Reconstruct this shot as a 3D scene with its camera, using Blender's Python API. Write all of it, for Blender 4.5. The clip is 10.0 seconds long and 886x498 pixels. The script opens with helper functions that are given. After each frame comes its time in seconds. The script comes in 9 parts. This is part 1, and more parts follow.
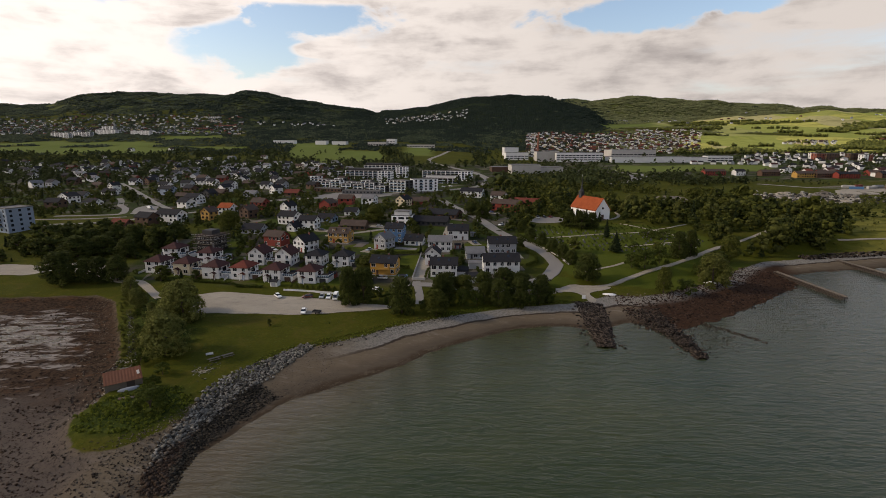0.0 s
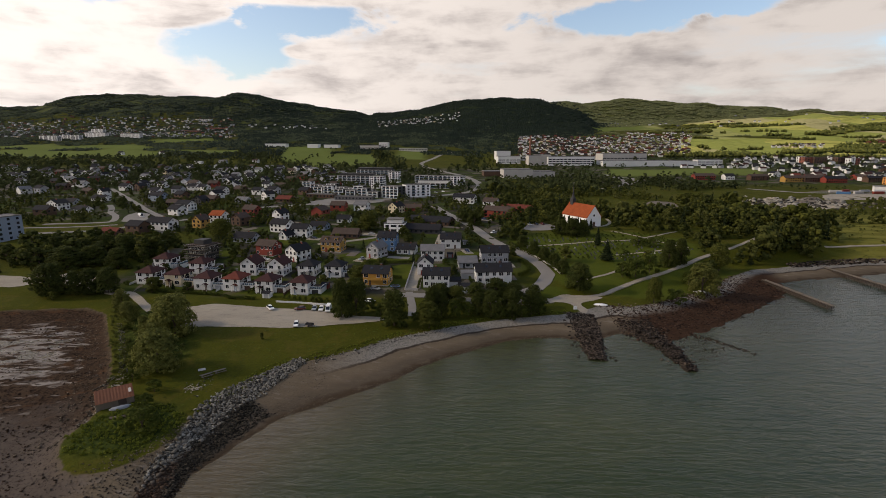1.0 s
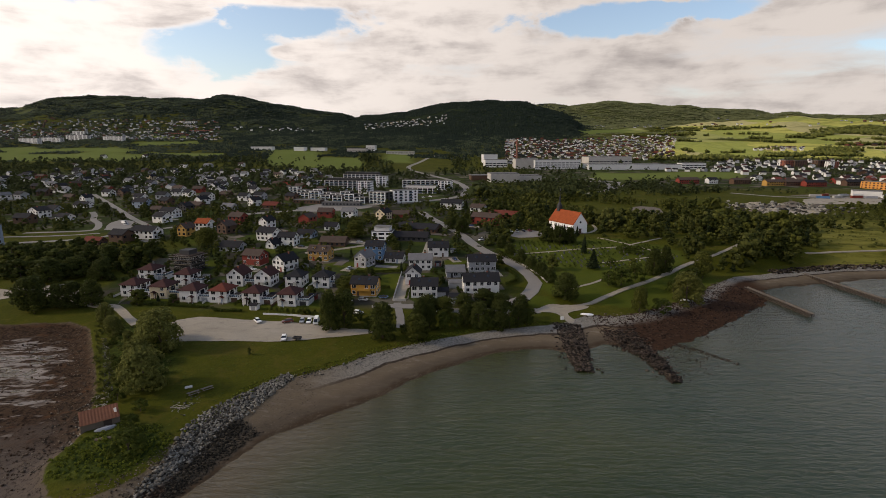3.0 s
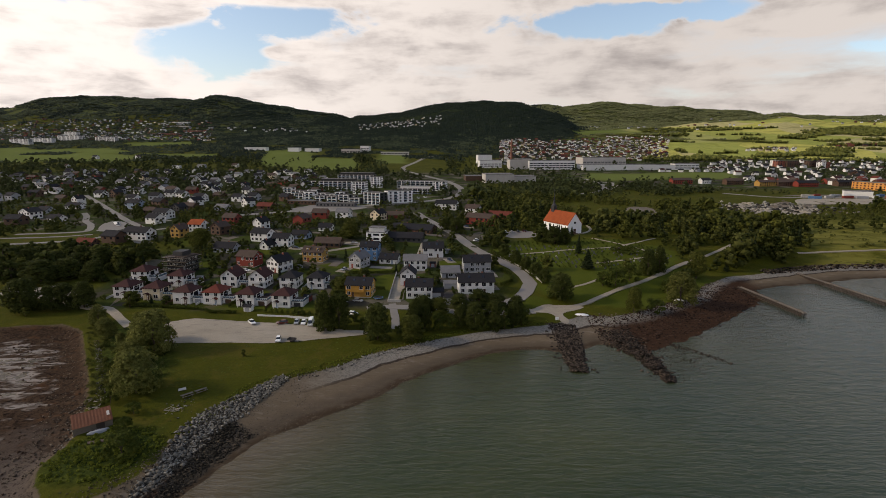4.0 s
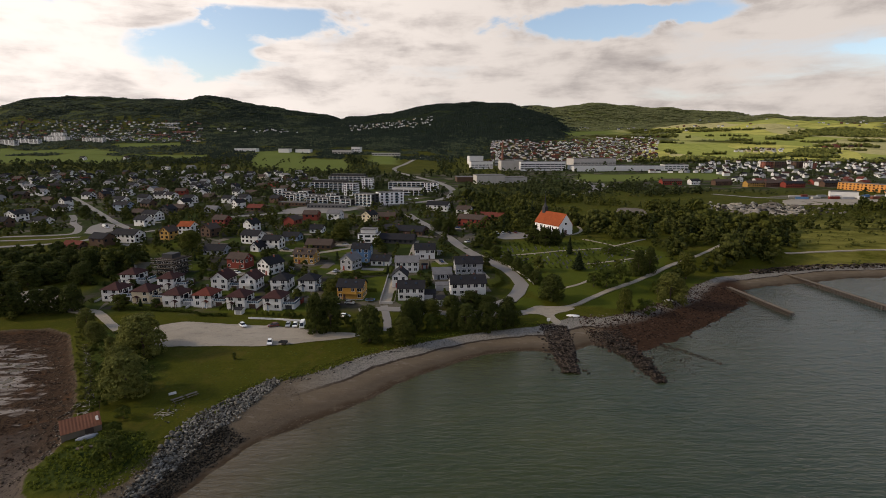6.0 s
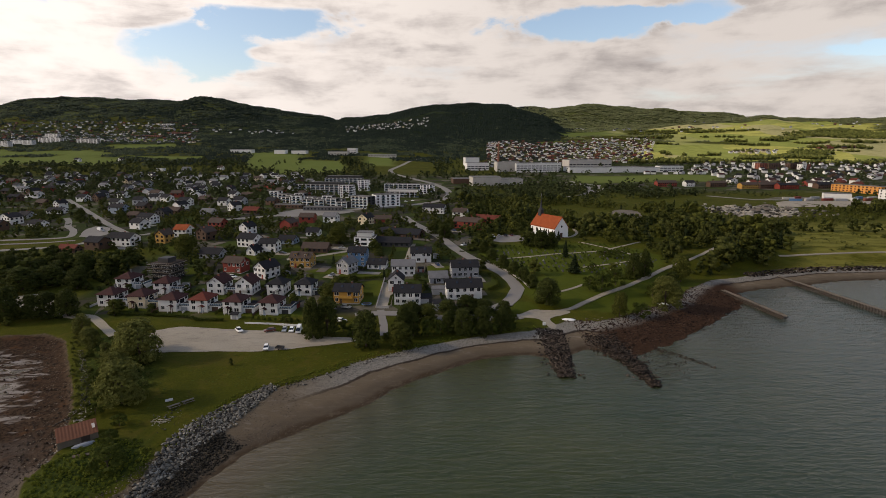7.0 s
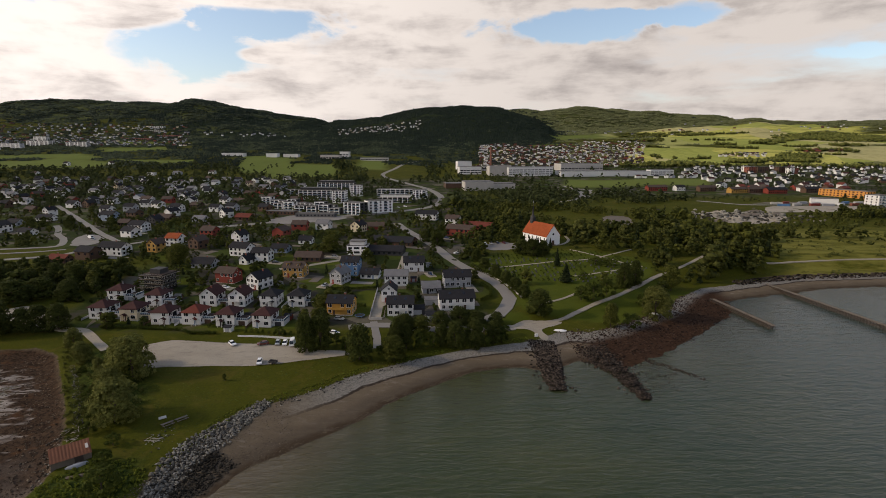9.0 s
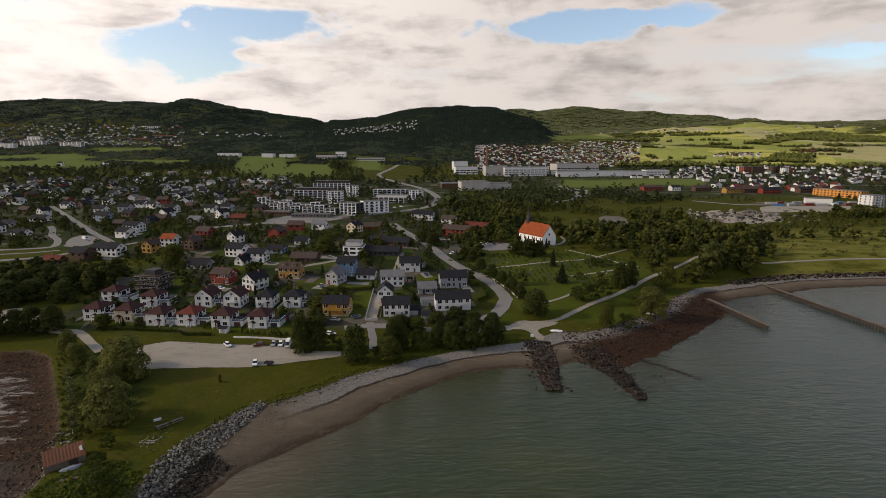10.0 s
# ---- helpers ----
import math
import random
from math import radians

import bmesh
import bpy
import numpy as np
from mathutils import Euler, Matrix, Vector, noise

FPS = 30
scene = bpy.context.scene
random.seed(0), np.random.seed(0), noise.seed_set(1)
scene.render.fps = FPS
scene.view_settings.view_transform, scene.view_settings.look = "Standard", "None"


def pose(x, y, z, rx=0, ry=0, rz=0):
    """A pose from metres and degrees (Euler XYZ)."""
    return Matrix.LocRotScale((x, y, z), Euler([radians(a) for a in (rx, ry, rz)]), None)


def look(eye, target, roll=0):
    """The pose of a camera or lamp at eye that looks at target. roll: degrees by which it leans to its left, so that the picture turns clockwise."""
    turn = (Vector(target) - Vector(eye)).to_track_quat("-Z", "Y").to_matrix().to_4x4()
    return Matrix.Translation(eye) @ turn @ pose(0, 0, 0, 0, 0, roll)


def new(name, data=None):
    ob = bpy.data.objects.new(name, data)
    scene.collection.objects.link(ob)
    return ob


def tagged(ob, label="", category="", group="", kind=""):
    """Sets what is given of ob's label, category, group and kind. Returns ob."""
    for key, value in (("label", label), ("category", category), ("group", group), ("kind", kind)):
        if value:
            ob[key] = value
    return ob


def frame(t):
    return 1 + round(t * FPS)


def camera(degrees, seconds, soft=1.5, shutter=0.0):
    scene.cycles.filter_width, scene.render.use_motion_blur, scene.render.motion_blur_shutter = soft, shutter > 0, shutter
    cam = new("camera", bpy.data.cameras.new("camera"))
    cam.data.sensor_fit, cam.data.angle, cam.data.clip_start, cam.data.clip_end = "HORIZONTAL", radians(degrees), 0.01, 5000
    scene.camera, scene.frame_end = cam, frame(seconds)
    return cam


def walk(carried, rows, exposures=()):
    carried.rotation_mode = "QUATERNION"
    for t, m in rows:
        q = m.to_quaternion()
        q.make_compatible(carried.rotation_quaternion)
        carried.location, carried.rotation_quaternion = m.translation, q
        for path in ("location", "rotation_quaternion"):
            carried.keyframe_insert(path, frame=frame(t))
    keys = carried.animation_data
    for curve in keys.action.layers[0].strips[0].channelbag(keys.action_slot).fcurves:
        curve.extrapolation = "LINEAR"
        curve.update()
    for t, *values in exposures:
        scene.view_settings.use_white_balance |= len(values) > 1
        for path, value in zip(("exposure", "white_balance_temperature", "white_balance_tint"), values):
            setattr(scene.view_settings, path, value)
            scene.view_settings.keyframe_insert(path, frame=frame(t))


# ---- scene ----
cam = camera(82.0, 10.0, soft=0.65)
# seconds, place, pitch and yaw in degrees: a drone that rises and turns slowly to the right
PATH = [
    (0.0, -0.07, 6.36, 63.79, -11.92, 3.41),
    (0.5, 0.03, 6.36, 65.67, -11.81, 2.99),
    (1.0, 0.06, 6.30, 67.71, -11.72, 2.57),
    (1.5, 0.07, 6.28, 69.69, -11.65, 2.21),
    (2.0, 0.07, 6.28, 71.10, -11.62, 1.84),
    (2.5, 0.05, 6.30, 71.72, -11.59, 1.49),
    (4.0, -0.08, 6.44, 71.84, -11.50, 0.55),
    (4.5, -0.12, 6.48, 71.78, -11.44, 0.28),
    (5.0, -0.15, 6.48, 71.79, -11.42, 0.02),
    (5.5, -0.15, 6.44, 71.92, -11.42, -0.20),
    (7.0, -0.13, 5.97, 73.97, -11.34, -0.85),
    (7.5, -0.14, 5.76, 75.36, -11.29, -1.06),
    (8.0, -0.16, 5.58, 76.74, -11.23, -1.27),
    (8.5, -0.15, 5.44, 77.92, -11.18, -1.46),
    (9.0, -0.13, 5.38, 78.56, -11.16, -1.69),
    (9.5, -0.07, 5.38, 78.75, -11.16, -1.88),
    (10.0, 0.01, 5.42, 78.79, -11.16, -2.11),
]
walk(cam, [(t, pose(x, y, z, 90 + pitch, 0, yaw)) for t, x, y, z, pitch, yaw in PATH], [(0.0, -0.09, 6850, 14), (10.0, -0.09, 6850, 14)])

# ---- sky and sun: broken cloud, the sun on the left, a little behind ----
SUN_FROM = Vector((-0.88, -0.06, 0.47)).normalized()
sun_data = bpy.data.lights.new("sun", "SUN")
sun_data.energy, sun_data.angle, sun_data.color = 2.3, radians(4), (1.0, 0.86, 0.66)
sun = new("sun", sun_data)
sun.matrix_world = look((0, 0, 600), Vector((0, 0, 600)) - SUN_FROM)
scene.view_settings.exposure = 0.0


def build_world():
    world = bpy.data.worlds.new("cloudy_sky")
    scene.world = world
    world.use_nodes = True
    nt = world.node_tree
    nt.nodes.clear()
    n, lk = nt.nodes.new, nt.links.new
    out, bg = n("ShaderNodeOutputWorld"), n("ShaderNodeBackground")
    sky = n("ShaderNodeTexSky")
    sky.sky_type, sky.sun_disc = "NISHITA", False
    sky.sun_elevation = math.asin(SUN_FROM.z)
    sky.sun_rotation = math.atan2(SUN_FROM.x, SUN_FROM.y)
    sky.air_density, sky.dust_density = 1.0, 1.5
    blue = n("ShaderNodeVectorMath")
    blue.operation = "SCALE"
    blue.inputs["Scale"].default_value = 0.27
    lk(sky.outputs["Color"], blue.inputs[0])
    # cloud layer: the view direction meets a flat sheet of cloud far overhead
    co, sep = n("ShaderNodeTexCoord"), n("ShaderNodeSeparateXYZ")
    lk(co.outputs["Generated"], sep.inputs[0])

    def maths(op, a, b=0.0):
        m = n("ShaderNodeMath")
        m.operation = op
        for i, v in enumerate((a, b)):
            if isinstance(v, (int, float)):
                m.inputs[i].default_value = v
            else:
                lk(v, m.inputs[i])
        return m.outputs[0]

    up = maths("ADD", maths("MAXIMUM", sep.outputs["Z"], 0.0), 0.11)
    px, py = maths("DIVIDE", sep.outputs["X"], up), maths("DIVIDE", sep.outputs["Y"], up)
    flat = n("ShaderNodeCombineXYZ")
    lk(px, flat.inputs[0]), lk(py, flat.inputs[1])
    flat.inputs[2].default_value = CLOUD_SEED

    def noise_at(scale, detail, rough, dist=0.0):
        t = n("ShaderNodeTexNoise")
        t.inputs["Scale"].default_value, t.inputs["Detail"].default_value = scale, detail
        t.inputs["Roughness"].default_value, t.inputs["Distortion"].default_value = rough, dist
        lk(flat.outputs[0], t.inputs["Vector"])
        return t.outputs["Fac"]

    def ramp(fac, a, b):
        r = n("ShaderNodeMapRange")
        r.interpolation_type = "SMOOTHSTEP"
        r.inputs["From Min"].default_value, r.inputs["From Max"].default_value = a, b
        lk(fac, r.inputs["Value"])
        return r.outputs["Result"]

    # bearing and height of the view direction, in radians
    bearing = maths("ARCTAN2", sep.outputs["X"], sep.outputs["Y"])
    rise = maths("ARCSINE", sep.outputs["Z"])

    # level streaks, finer upwards than along
    streak = n("ShaderNodeCombineXYZ")
    lk(maths("MULTIPLY", bearing, 5.0), streak.inputs[0]), lk(maths("MULTIPLY", rise, 24.0), streak.inputs[1])
    tuft = n("ShaderNodeCombineXYZ")
    lk(maths("MULTIPLY", bearing, 6.0), tuft.inputs[0]), lk(maths("MULTIPLY", rise, 11.0), tuft.inputs[1])

    def streaks(scale, detail, dist, source=streak):
        t = n("ShaderNodeTexNoise")
        lk(source.outputs[0], t.inputs["Vector"])
        for key, value in (("Scale", scale), ("Detail", detail), ("Roughness", 0.58), ("Distortion", dist)):
            t.inputs[key].default_value = value
        return t.outputs["Fac"]

    wisps = streaks(1.5, 9, 0.25, tuft)
    ragged = maths("MULTIPLY", maths("SUBTRACT", wisps, 0.5), 6.0)

    def oval(a, b, ra, rb, power):
        """A soft, ragged oval in the sky."""
        dx, dy = maths("DIVIDE", maths("SUBTRACT", bearing, a), ra), maths("DIVIDE", maths("SUBTRACT", rise, b), rb)
        r = maths("ADD", maths("ADD", maths("MULTIPLY", dx, dx), maths("MULTIPLY", dy, dy)), ragged)
        return maths("MULTIPLY", ramp(r, 2.1, 0.1), power)

    big, small = noise_at(0.55, 2, 0.5), noise_at(1.7, 7, 0.58, 0.3)
    mass = maths("ADD", maths("MULTIPLY", big, 0.65), maths("MULTIPLY", small, 0.45))
    field = maths("ADD", maths("SUBTRACT", mass, 0.03), maths("MULTIPLY", ramp(rise, 0.45, 0.24), 0.25))  # cloud closes up towards the horizon
    for o in GAPS:
        field = maths("SUBTRACT", field, maths("MULTIPLY", oval(*o), 0.42))
    for o in PUFFS:
        field = maths("ADD", field, maths("MULTIPLY", oval(*o), 0.42))
    cover = ramp(field, 0.43, 0.75)
    # shade lies level along the undersides
    rim = ramp(field, 0.55, 0.80)
    thick = maths("MULTIPLY", ramp(maths("ADD", maths("MULTIPLY", streaks(0.9, 8, 0.25), 0.6), maths("MULTIPLY", wisps, 0.45)), 0.46, 0.72), rim)
    shade = n("ShaderNodeMix")
    shade.data_type = "RGBA"
    lk(thick, shade.inputs["Factor"])
    shade.inputs["A"].default_value = (1.04, 0.985, 0.935, 1)
    shade.inputs["B"].default_value = (0.53, 0.495, 0.485, 1)
    # brighter round the sun's side
    glow = n("ShaderNodeVectorMath")
    glow.operation = "DOT_PRODUCT"
    lk(co.outputs["Generated"], glow.inputs[0])
    glow.inputs[1].default_value = SUN_FROM
    bright = maths("ADD", 1.0, maths("MULTIPLY", ramp(glow.outputs["Value"], -0.35, 0.75), 0.62))
    lit = n("ShaderNodeVectorMath")
    lit.operation = "SCALE"
    lk(shade.outputs["Result"], lit.inputs[0]), lk(bright, lit.inputs["Scale"])
    mix = n("ShaderNodeMix")
    mix.data_type = "RGBA"
    lk(cover, mix.inputs["Factor"]), lk(blue.outputs[0], mix.inputs["A"]), lk(lit.outputs[0], mix.inputs["B"])
    lk(mix.outputs["Result"], bg.inputs["Color"])
    bg.inputs["Strength"].default_value = 0.72
    lk(bg.outputs[0], out.inputs[0])


CLOUD_SEED = 3.0
# bearing, height, half axes and strength of the blue gaps and of the small clouds in them
GAPS = [(-0.42, 0.167, 0.102, 0.042, 1.0), (-0.273, 0.215, 0.124, 0.024, 1.0), (-0.589, 0.231, 0.05, 0.028, 0.8), (0.268, 0.209, 0.148, 0.022, 1.0), (0.439, 0.22, 0.097, 0.017, 0.9), (0.69, 0.141, 0.05, 0.010, 0.7), (-0.046, 0.136, 0.105, 0.014, 0.45), (-0.18, 0.181, 0.051, 0.016, 0.5)]
PUFFS = [(-0.51, 0.204, 0.071, 0.018, 0.9), (-0.304, 0.159, 0.033, 0.01, 0.8), (-0.395, 0.198, 0.015, 0.008, 0.5), (-0.308, 0.252, 0.121, 0.017, 0.7), (0.545, 0.181, 0.061, 0.015, 0.7), (-0.624, 0.138, 0.113, 0.056, 0.6), (-0.085, 0.173, 0.205, 0.021, 0.35)]
build_world()

# ---- materials ----
class Nodes:
    """Short-hand for a node material."""

    def __init__(self, name, rough=0.8, metal=0.0, spec=0.3):
        self.mat = bpy.data.materials.new(name)
        self.mat.use_nodes = True
        self.tree = self.mat.node_tree
        self.shader = self.tree.nodes["Principled BSDF"]
        self.put("Roughness", rough), self.put("Metallic", metal), self.put("Specular IOR Level", spec)
        self.coords = None

    def node(self, kind):
        return self.tree.nodes.new(kind)

    def link(self, a, b):
        self.tree.links.new(a, b)

    def put(self, key, value):
        if hasattr(value, "is_linked"):
            self.link(value, self.shader.inputs[key])
        else:
            self.shader.inputs[key].default_value = (*value, 1) if isinstance(value, tuple) and len(value) == 3 else value

    def place(self, local=False):
        key = "Object" if local else "Position"
        if local:
            return self.node("ShaderNodeTexCoord").outputs["Object"]
        return self.node("ShaderNodeNewGeometry").outputs["Position"]

    def noise(self, size, detail=4, rough=0.55, stretch=(1, 1, 1), local=False, dist=0.0):
        m, t = self.node("ShaderNodeMapping"), self.node("ShaderNodeTexNoise")
        m.inputs["Scale"].default_value = [s / size for s in stretch]
        self.link(self.place(local), m.inputs["Vector"])
        self.link(m.outputs[0], t.inputs["Vector"])
        t.inputs["Scale"].default_value, t.inputs["Detail"].default_value = 1, detail
        t.inputs["Roughness"].default_value, t.inputs["Distortion"].default_value = rough, dist
        return t.outputs["Fac"]

    def cells(self, size, feature="F1", stretch=(1, 1, 1)):
        m, t = self.node("ShaderNodeMapping"), self.node("ShaderNodeTexVoronoi")
        m.inputs["Scale"].default_value = [s / size for s in stretch]
        self.link(self.place(), m.inputs["Vector"])
        self.link(m.outputs[0], t.inputs["Vector"])
        t.feature = feature
        t.inputs["Scale"].default_value = 1
        return t

    def span(self, fac, a, b, c=0.0, d=1.0):
        r = self.node("ShaderNodeMapRange")
        r.interpolation_type = "SMOOTHSTEP"
        for key, v in (("From Min", a), ("From Max", b), ("To Min", c), ("To Max", d)):
            r.inputs[key].default_value = v
        self.link(fac, r.inputs["Value"])
        return r.outputs["Result"]

    def maths(self, op, a, b=0.0):
        m = self.node("ShaderNodeMath")
        m.operation = op
        for i, v in enumerate((a, b)):
            if isinstance(v, (int, float)):
                m.inputs[i].default_value = v
            else:
                self.link(v, m.inputs[i])
        return m.outputs[0]

    def mix(self, fac, a, b, how="MIX"):
        m = self.node("ShaderNodeMix")
        m.data_type, m.blend_type = "RGBA", how
        for key, v in (("Factor", fac), ("A", a), ("B", b)):
            sock = [s for s in m.inputs if s.name == key and s.type == ("VALUE" if key == "Factor" else "RGBA")][0]
            if hasattr(v, "is_linked"):
                self.link(v, sock)
            else:
                sock.default_value = v if key == "Factor" else (*v, 1)
        return [s for s in m.outputs if s.type == "RGBA"][0]

    def attr(self, name):
        a = self.node("ShaderNodeAttribute")
        a.attribute_name = name
        return a.outputs["Fac"]

    def random(self):
        return self.node("ShaderNodeObjectInfo").outputs["Random"]

    def island(self):
        return self.node("ShaderNodeNewGeometry").outputs["Random Per Island"]

    def bump(self, height, strength=0.4, distance=0.1):
        b = self.node("ShaderNodeBump")
        b.inputs["Strength"].default_value, b.inputs["Distance"].default_value = strength, distance
        self.link(height, b.inputs["Height"])
        self.link(b.outputs[0], self.shader.inputs["Normal"])


def paint(name, colour, rough=0.7, size=0.8, vary=0.18, boards=0.0, metal=0.0, spec=0.3, tone=0.0):
    """A plain surface with soft blotches and finer grain; boards: width of lying cladding boards."""
    s = Nodes(name, rough, metal, spec)
    dark = tuple(c * (1 - vary) for c in colour)
    light = tuple(min(1, c * (1 + vary * 0.5)) for c in colour)
    base = s.mix(s.noise(size * 4, 3), dark, light)
    base = s.mix(s.span(s.noise(size * 0.4, 5, 0.65), 0.45, 0.75, 0, 0.5), base, dark)
    if tone:
        base = s.mix(s.maths("MULTIPLY", s.random(), tone), base, tuple(c * 0.55 for c in colour))
    s.put("Base Color", base)
    if boards:
        w = s.node("ShaderNodeTexWave")
        w.wave_type, w.bands_direction, w.wave_profile = "BANDS", "Z", "SAW"
        w.inputs["Scale"].default_value = 0.314 / boards
        s.link(s.place(), w.inputs["Vector"])
        s.bump(w.outputs["Fac"], 0.5, 0.03)
    else:
        s.bump(s.noise(size * 0.15, 4), 0.25, 0.02)
    return s.mat


def roof_tiles(name, colour, vary=0.3, size=0.33):
    s = Nodes(name, 0.85, 0, 0.1)
    dark = tuple(c * (1 - vary) for c in colour)
    base = s.mix(s.noise(2.6, 4), dark, tuple(min(1, c * 1.2) for c in colour))
    base = s.mix(s.span(s.noise(0.5, 5, 0.7), 0.5, 0.8, 0, 0.6), base, tuple(c * 0.5 + 0.02 for c in colour))
    w = s.node("ShaderNodeTexWave")
    w.wave_type, w.bands_direction, w.wave_profile = "BANDS", "Z", "SAW"
    w.inputs["Scale"].default_value = 0.314 / 0.2
    s.link(s.place(), w.inputs["Vector"])
    s.put("Base Color", s.mix(s.span(w.outputs["Fac"], 0.8, 1.0, 0, 0.35), base, tuple(c * 0.4 for c in colour)))
    s.bump(w.outputs["Fac"], 0.6, 0.05)
    return s.mat


def make_ground_material():
    s = Nodes("ground_cover", 0.95, 0, 0.03)
    turf = s.mix(s.noise(26, 5, 0.6), (0.027, 0.036, 0.004), (0.080, 0.078, 0.008))
    turf = s.mix(s.span(s.noise(5, 6, 0.7), 0.5, 0.7, 0, 0.7), turf, (0.086, 0.072, 0.011))
    turf = s.mix(s.span(s.noise(0.7, 5, 0.7), 0.4, 0.75, 0, 0.6), turf, (0.020, 0.030, 0.006))
    turf = s.mix(s.span(s.noise(13, 6, 0.75, dist=0.6), 0.52, 0.66, 0, 0.6), turf, (0.078, 0.062, 0.013))
    turf = s.mix(s.maths("MULTIPLY", s.attr("lawn"), 0.85), turf, s.mix(s.noise(6, 5, 0.65), (0.042, 0.058, 0.007), (0.078, 0.092, 0.012)))
    turf = s.mix(s.attr("rough"), turf, s.mix(s.span(s.noise(2.2, 6, 0.75), 0.4, 0.65), (0.020, 0.032, 0.006), (0.070, 0.082, 0.014)))
    young = s.mix(s.noise(120, 5, 0.6), (0.076, 0.104, 0.022), (0.128, 0.150, 0.036))
    # sunlight on the right-hand fields, painted as a paler, yellower crop
    sunlit_crop = s.mix(s.noise(260, 4, 0.6), (0.33, 0.32, 0.068), (0.52, 0.47, 0.120))
    sunlit_crop = s.mix(s.span(s.noise(60, 5, 0.6, (0.3, 1.5, 1)), 0.5, 0.62, 0, 0.6), sunlit_crop, (0.17, 0.19, 0.040))
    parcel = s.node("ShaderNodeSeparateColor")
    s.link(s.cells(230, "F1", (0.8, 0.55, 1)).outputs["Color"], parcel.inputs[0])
    sunlit_crop = s.mix(s.span(parcel.outputs[0], 0.45, 0.55, 0, 0.8), sunlit_crop, s.mix(s.noise(90, 5, 0.6), (0.20, 0.235, 0.048), (0.30, 0.32, 0.075)))
    sunlit_crop = s.mix(s.span(parcel.outputs[1], 0.72, 0.78, 0, 0.8), sunlit_crop, (0.40, 0.35, 0.17))
    crop = s.mix(s.attr("sunlit_crop"), young, sunlit_crop)
    crop = s.mix(s.span(s.noise(14, 5, 0.6, (1, 0.25, 1)), 0.45, 0.7, 0, 0.35), crop, (0.10, 0.12, 0.025))
    # forest floor follows the sun and shade painted into the hill woods
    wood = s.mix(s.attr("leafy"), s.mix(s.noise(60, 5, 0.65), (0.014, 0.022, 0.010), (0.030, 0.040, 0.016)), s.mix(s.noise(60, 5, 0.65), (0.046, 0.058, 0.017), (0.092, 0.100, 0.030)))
    yard = s.mix(s.span(s.noise(22, 4, 0.6), 0.48, 0.56), (0.024, 0.034, 0.008), (0.046, 0.041, 0.033))
    plots = s.node("ShaderNodeSeparateColor")
    s.link(s.cells(15).outputs["Color"], plots.inputs[0])
    yard = s.mix(s.span(plots.outputs[0], 0.60, 0.66, 0, 0.85), yard, (0.042, 0.057, 0.011))
    yard = s.mix(s.span(plots.outputs[1], 0.80, 0.86, 0, 0.85), yard, (0.115, 0.100, 0.080))
    yard = s.mix(s.span(s.noise(3, 5, 0.7), 0.45, 0.75, 0, 0.6), yard, (0.035, 0.042, 0.015))
    turf = s.mix(s.maths("MULTIPLY", s.attr("dry"), s.span(s.noise(11, 5, 0.7, (0.4, 1.4, 1)), 0.3, 0.6)), turf, (0.150, 0.140, 0.030))
    col = s.mix(s.attr("town"), turf, yard)
    col = s.mix(s.attr("wood"), col, wood)
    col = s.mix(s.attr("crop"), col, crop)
    # the beach: pale shingle at the top, brown wet gravel lower, weed at the water
    grit = s.mix(s.noise(6, 6, 0.65, (0.5, 1.4, 1)), (0.092, 0.070, 0.046), (0.160, 0.127, 0.086))
    grit = s.mix(s.span(s.noise(0.45, 6, 0.75), 0.52, 0.70, 0, 0.6), grit, (0.06, 0.046, 0.036))
    grit = s.mix(s.span(s.noise(2.6, 6, 0.7, (0.5, 1.5, 1)), 0.52, 0.66, 0, 0.5), grit, (0.198, 0.165, 0.132))
    pale = s.mix(s.noise(3, 6, 0.7), (0.150, 0.138, 0.118), (0.275, 0.255, 0.220))
    pale = s.mix(s.span(s.noise(0.6, 5, 0.7), 0.42, 0.66, 0, 0.7), pale, (0.060, 0.054, 0.046))
    height = s.node("ShaderNodeSeparateXYZ")
    s.link(s.place(), height.inputs[0])
    level = s.maths("ADD", height.outputs["Z"], s.maths("MULTIPLY", s.maths("SUBTRACT", s.noise(7, 5, 0.6), 0.5), 0.42))
    beach = s.mix(s.maths("MULTIPLY", s.span(level, 1.50, 1.62), s.attr("shingle")), grit, pale)
    wet_sand = s.mix(s.noise(2.4, 6, 0.7, (0.5, 1.6, 1)), (0.052, 0.040, 0.029), (0.098, 0.077, 0.055))
    beach = s.mix(s.span(level, 1.05, 0.40, 0, 0.75), beach, wet_sand)
    line = s.maths("MULTIPLY", s.span(level, 1.40, 1.47), s.span(level, 1.66, 1.57))
    line = s.maths("MULTIPLY", s.maths("MULTIPLY", line, s.attr("shingle")), s.span(s.noise(1.6, 5, 0.7), 0.30, 0.46))
    beach = s.mix(s.maths("MULTIPLY", line, 0.9), beach, (0.030, 0.022, 0.017))
    weed = s.mix(s.noise(4, 6, 0.7), (0.022, 0.015, 0.009), (0.064, 0.043, 0.026))
    beach = s.mix(s.maths("MULTIPLY", s.span(level, 0.38, 0.10, 0, 0.85), s.span(s.noise(3.5, 5, 0.7), 0.32, 0.52)), beach, weed)
    # the tidal flat: brown weed, dark stones, silt paled by painted sky reflection
    mud = s.mix(s.noise(14, 6, 0.7, (0.6, 1.6, 1)), (0.028, 0.015, 0.008), (0.084, 0.056, 0.036))
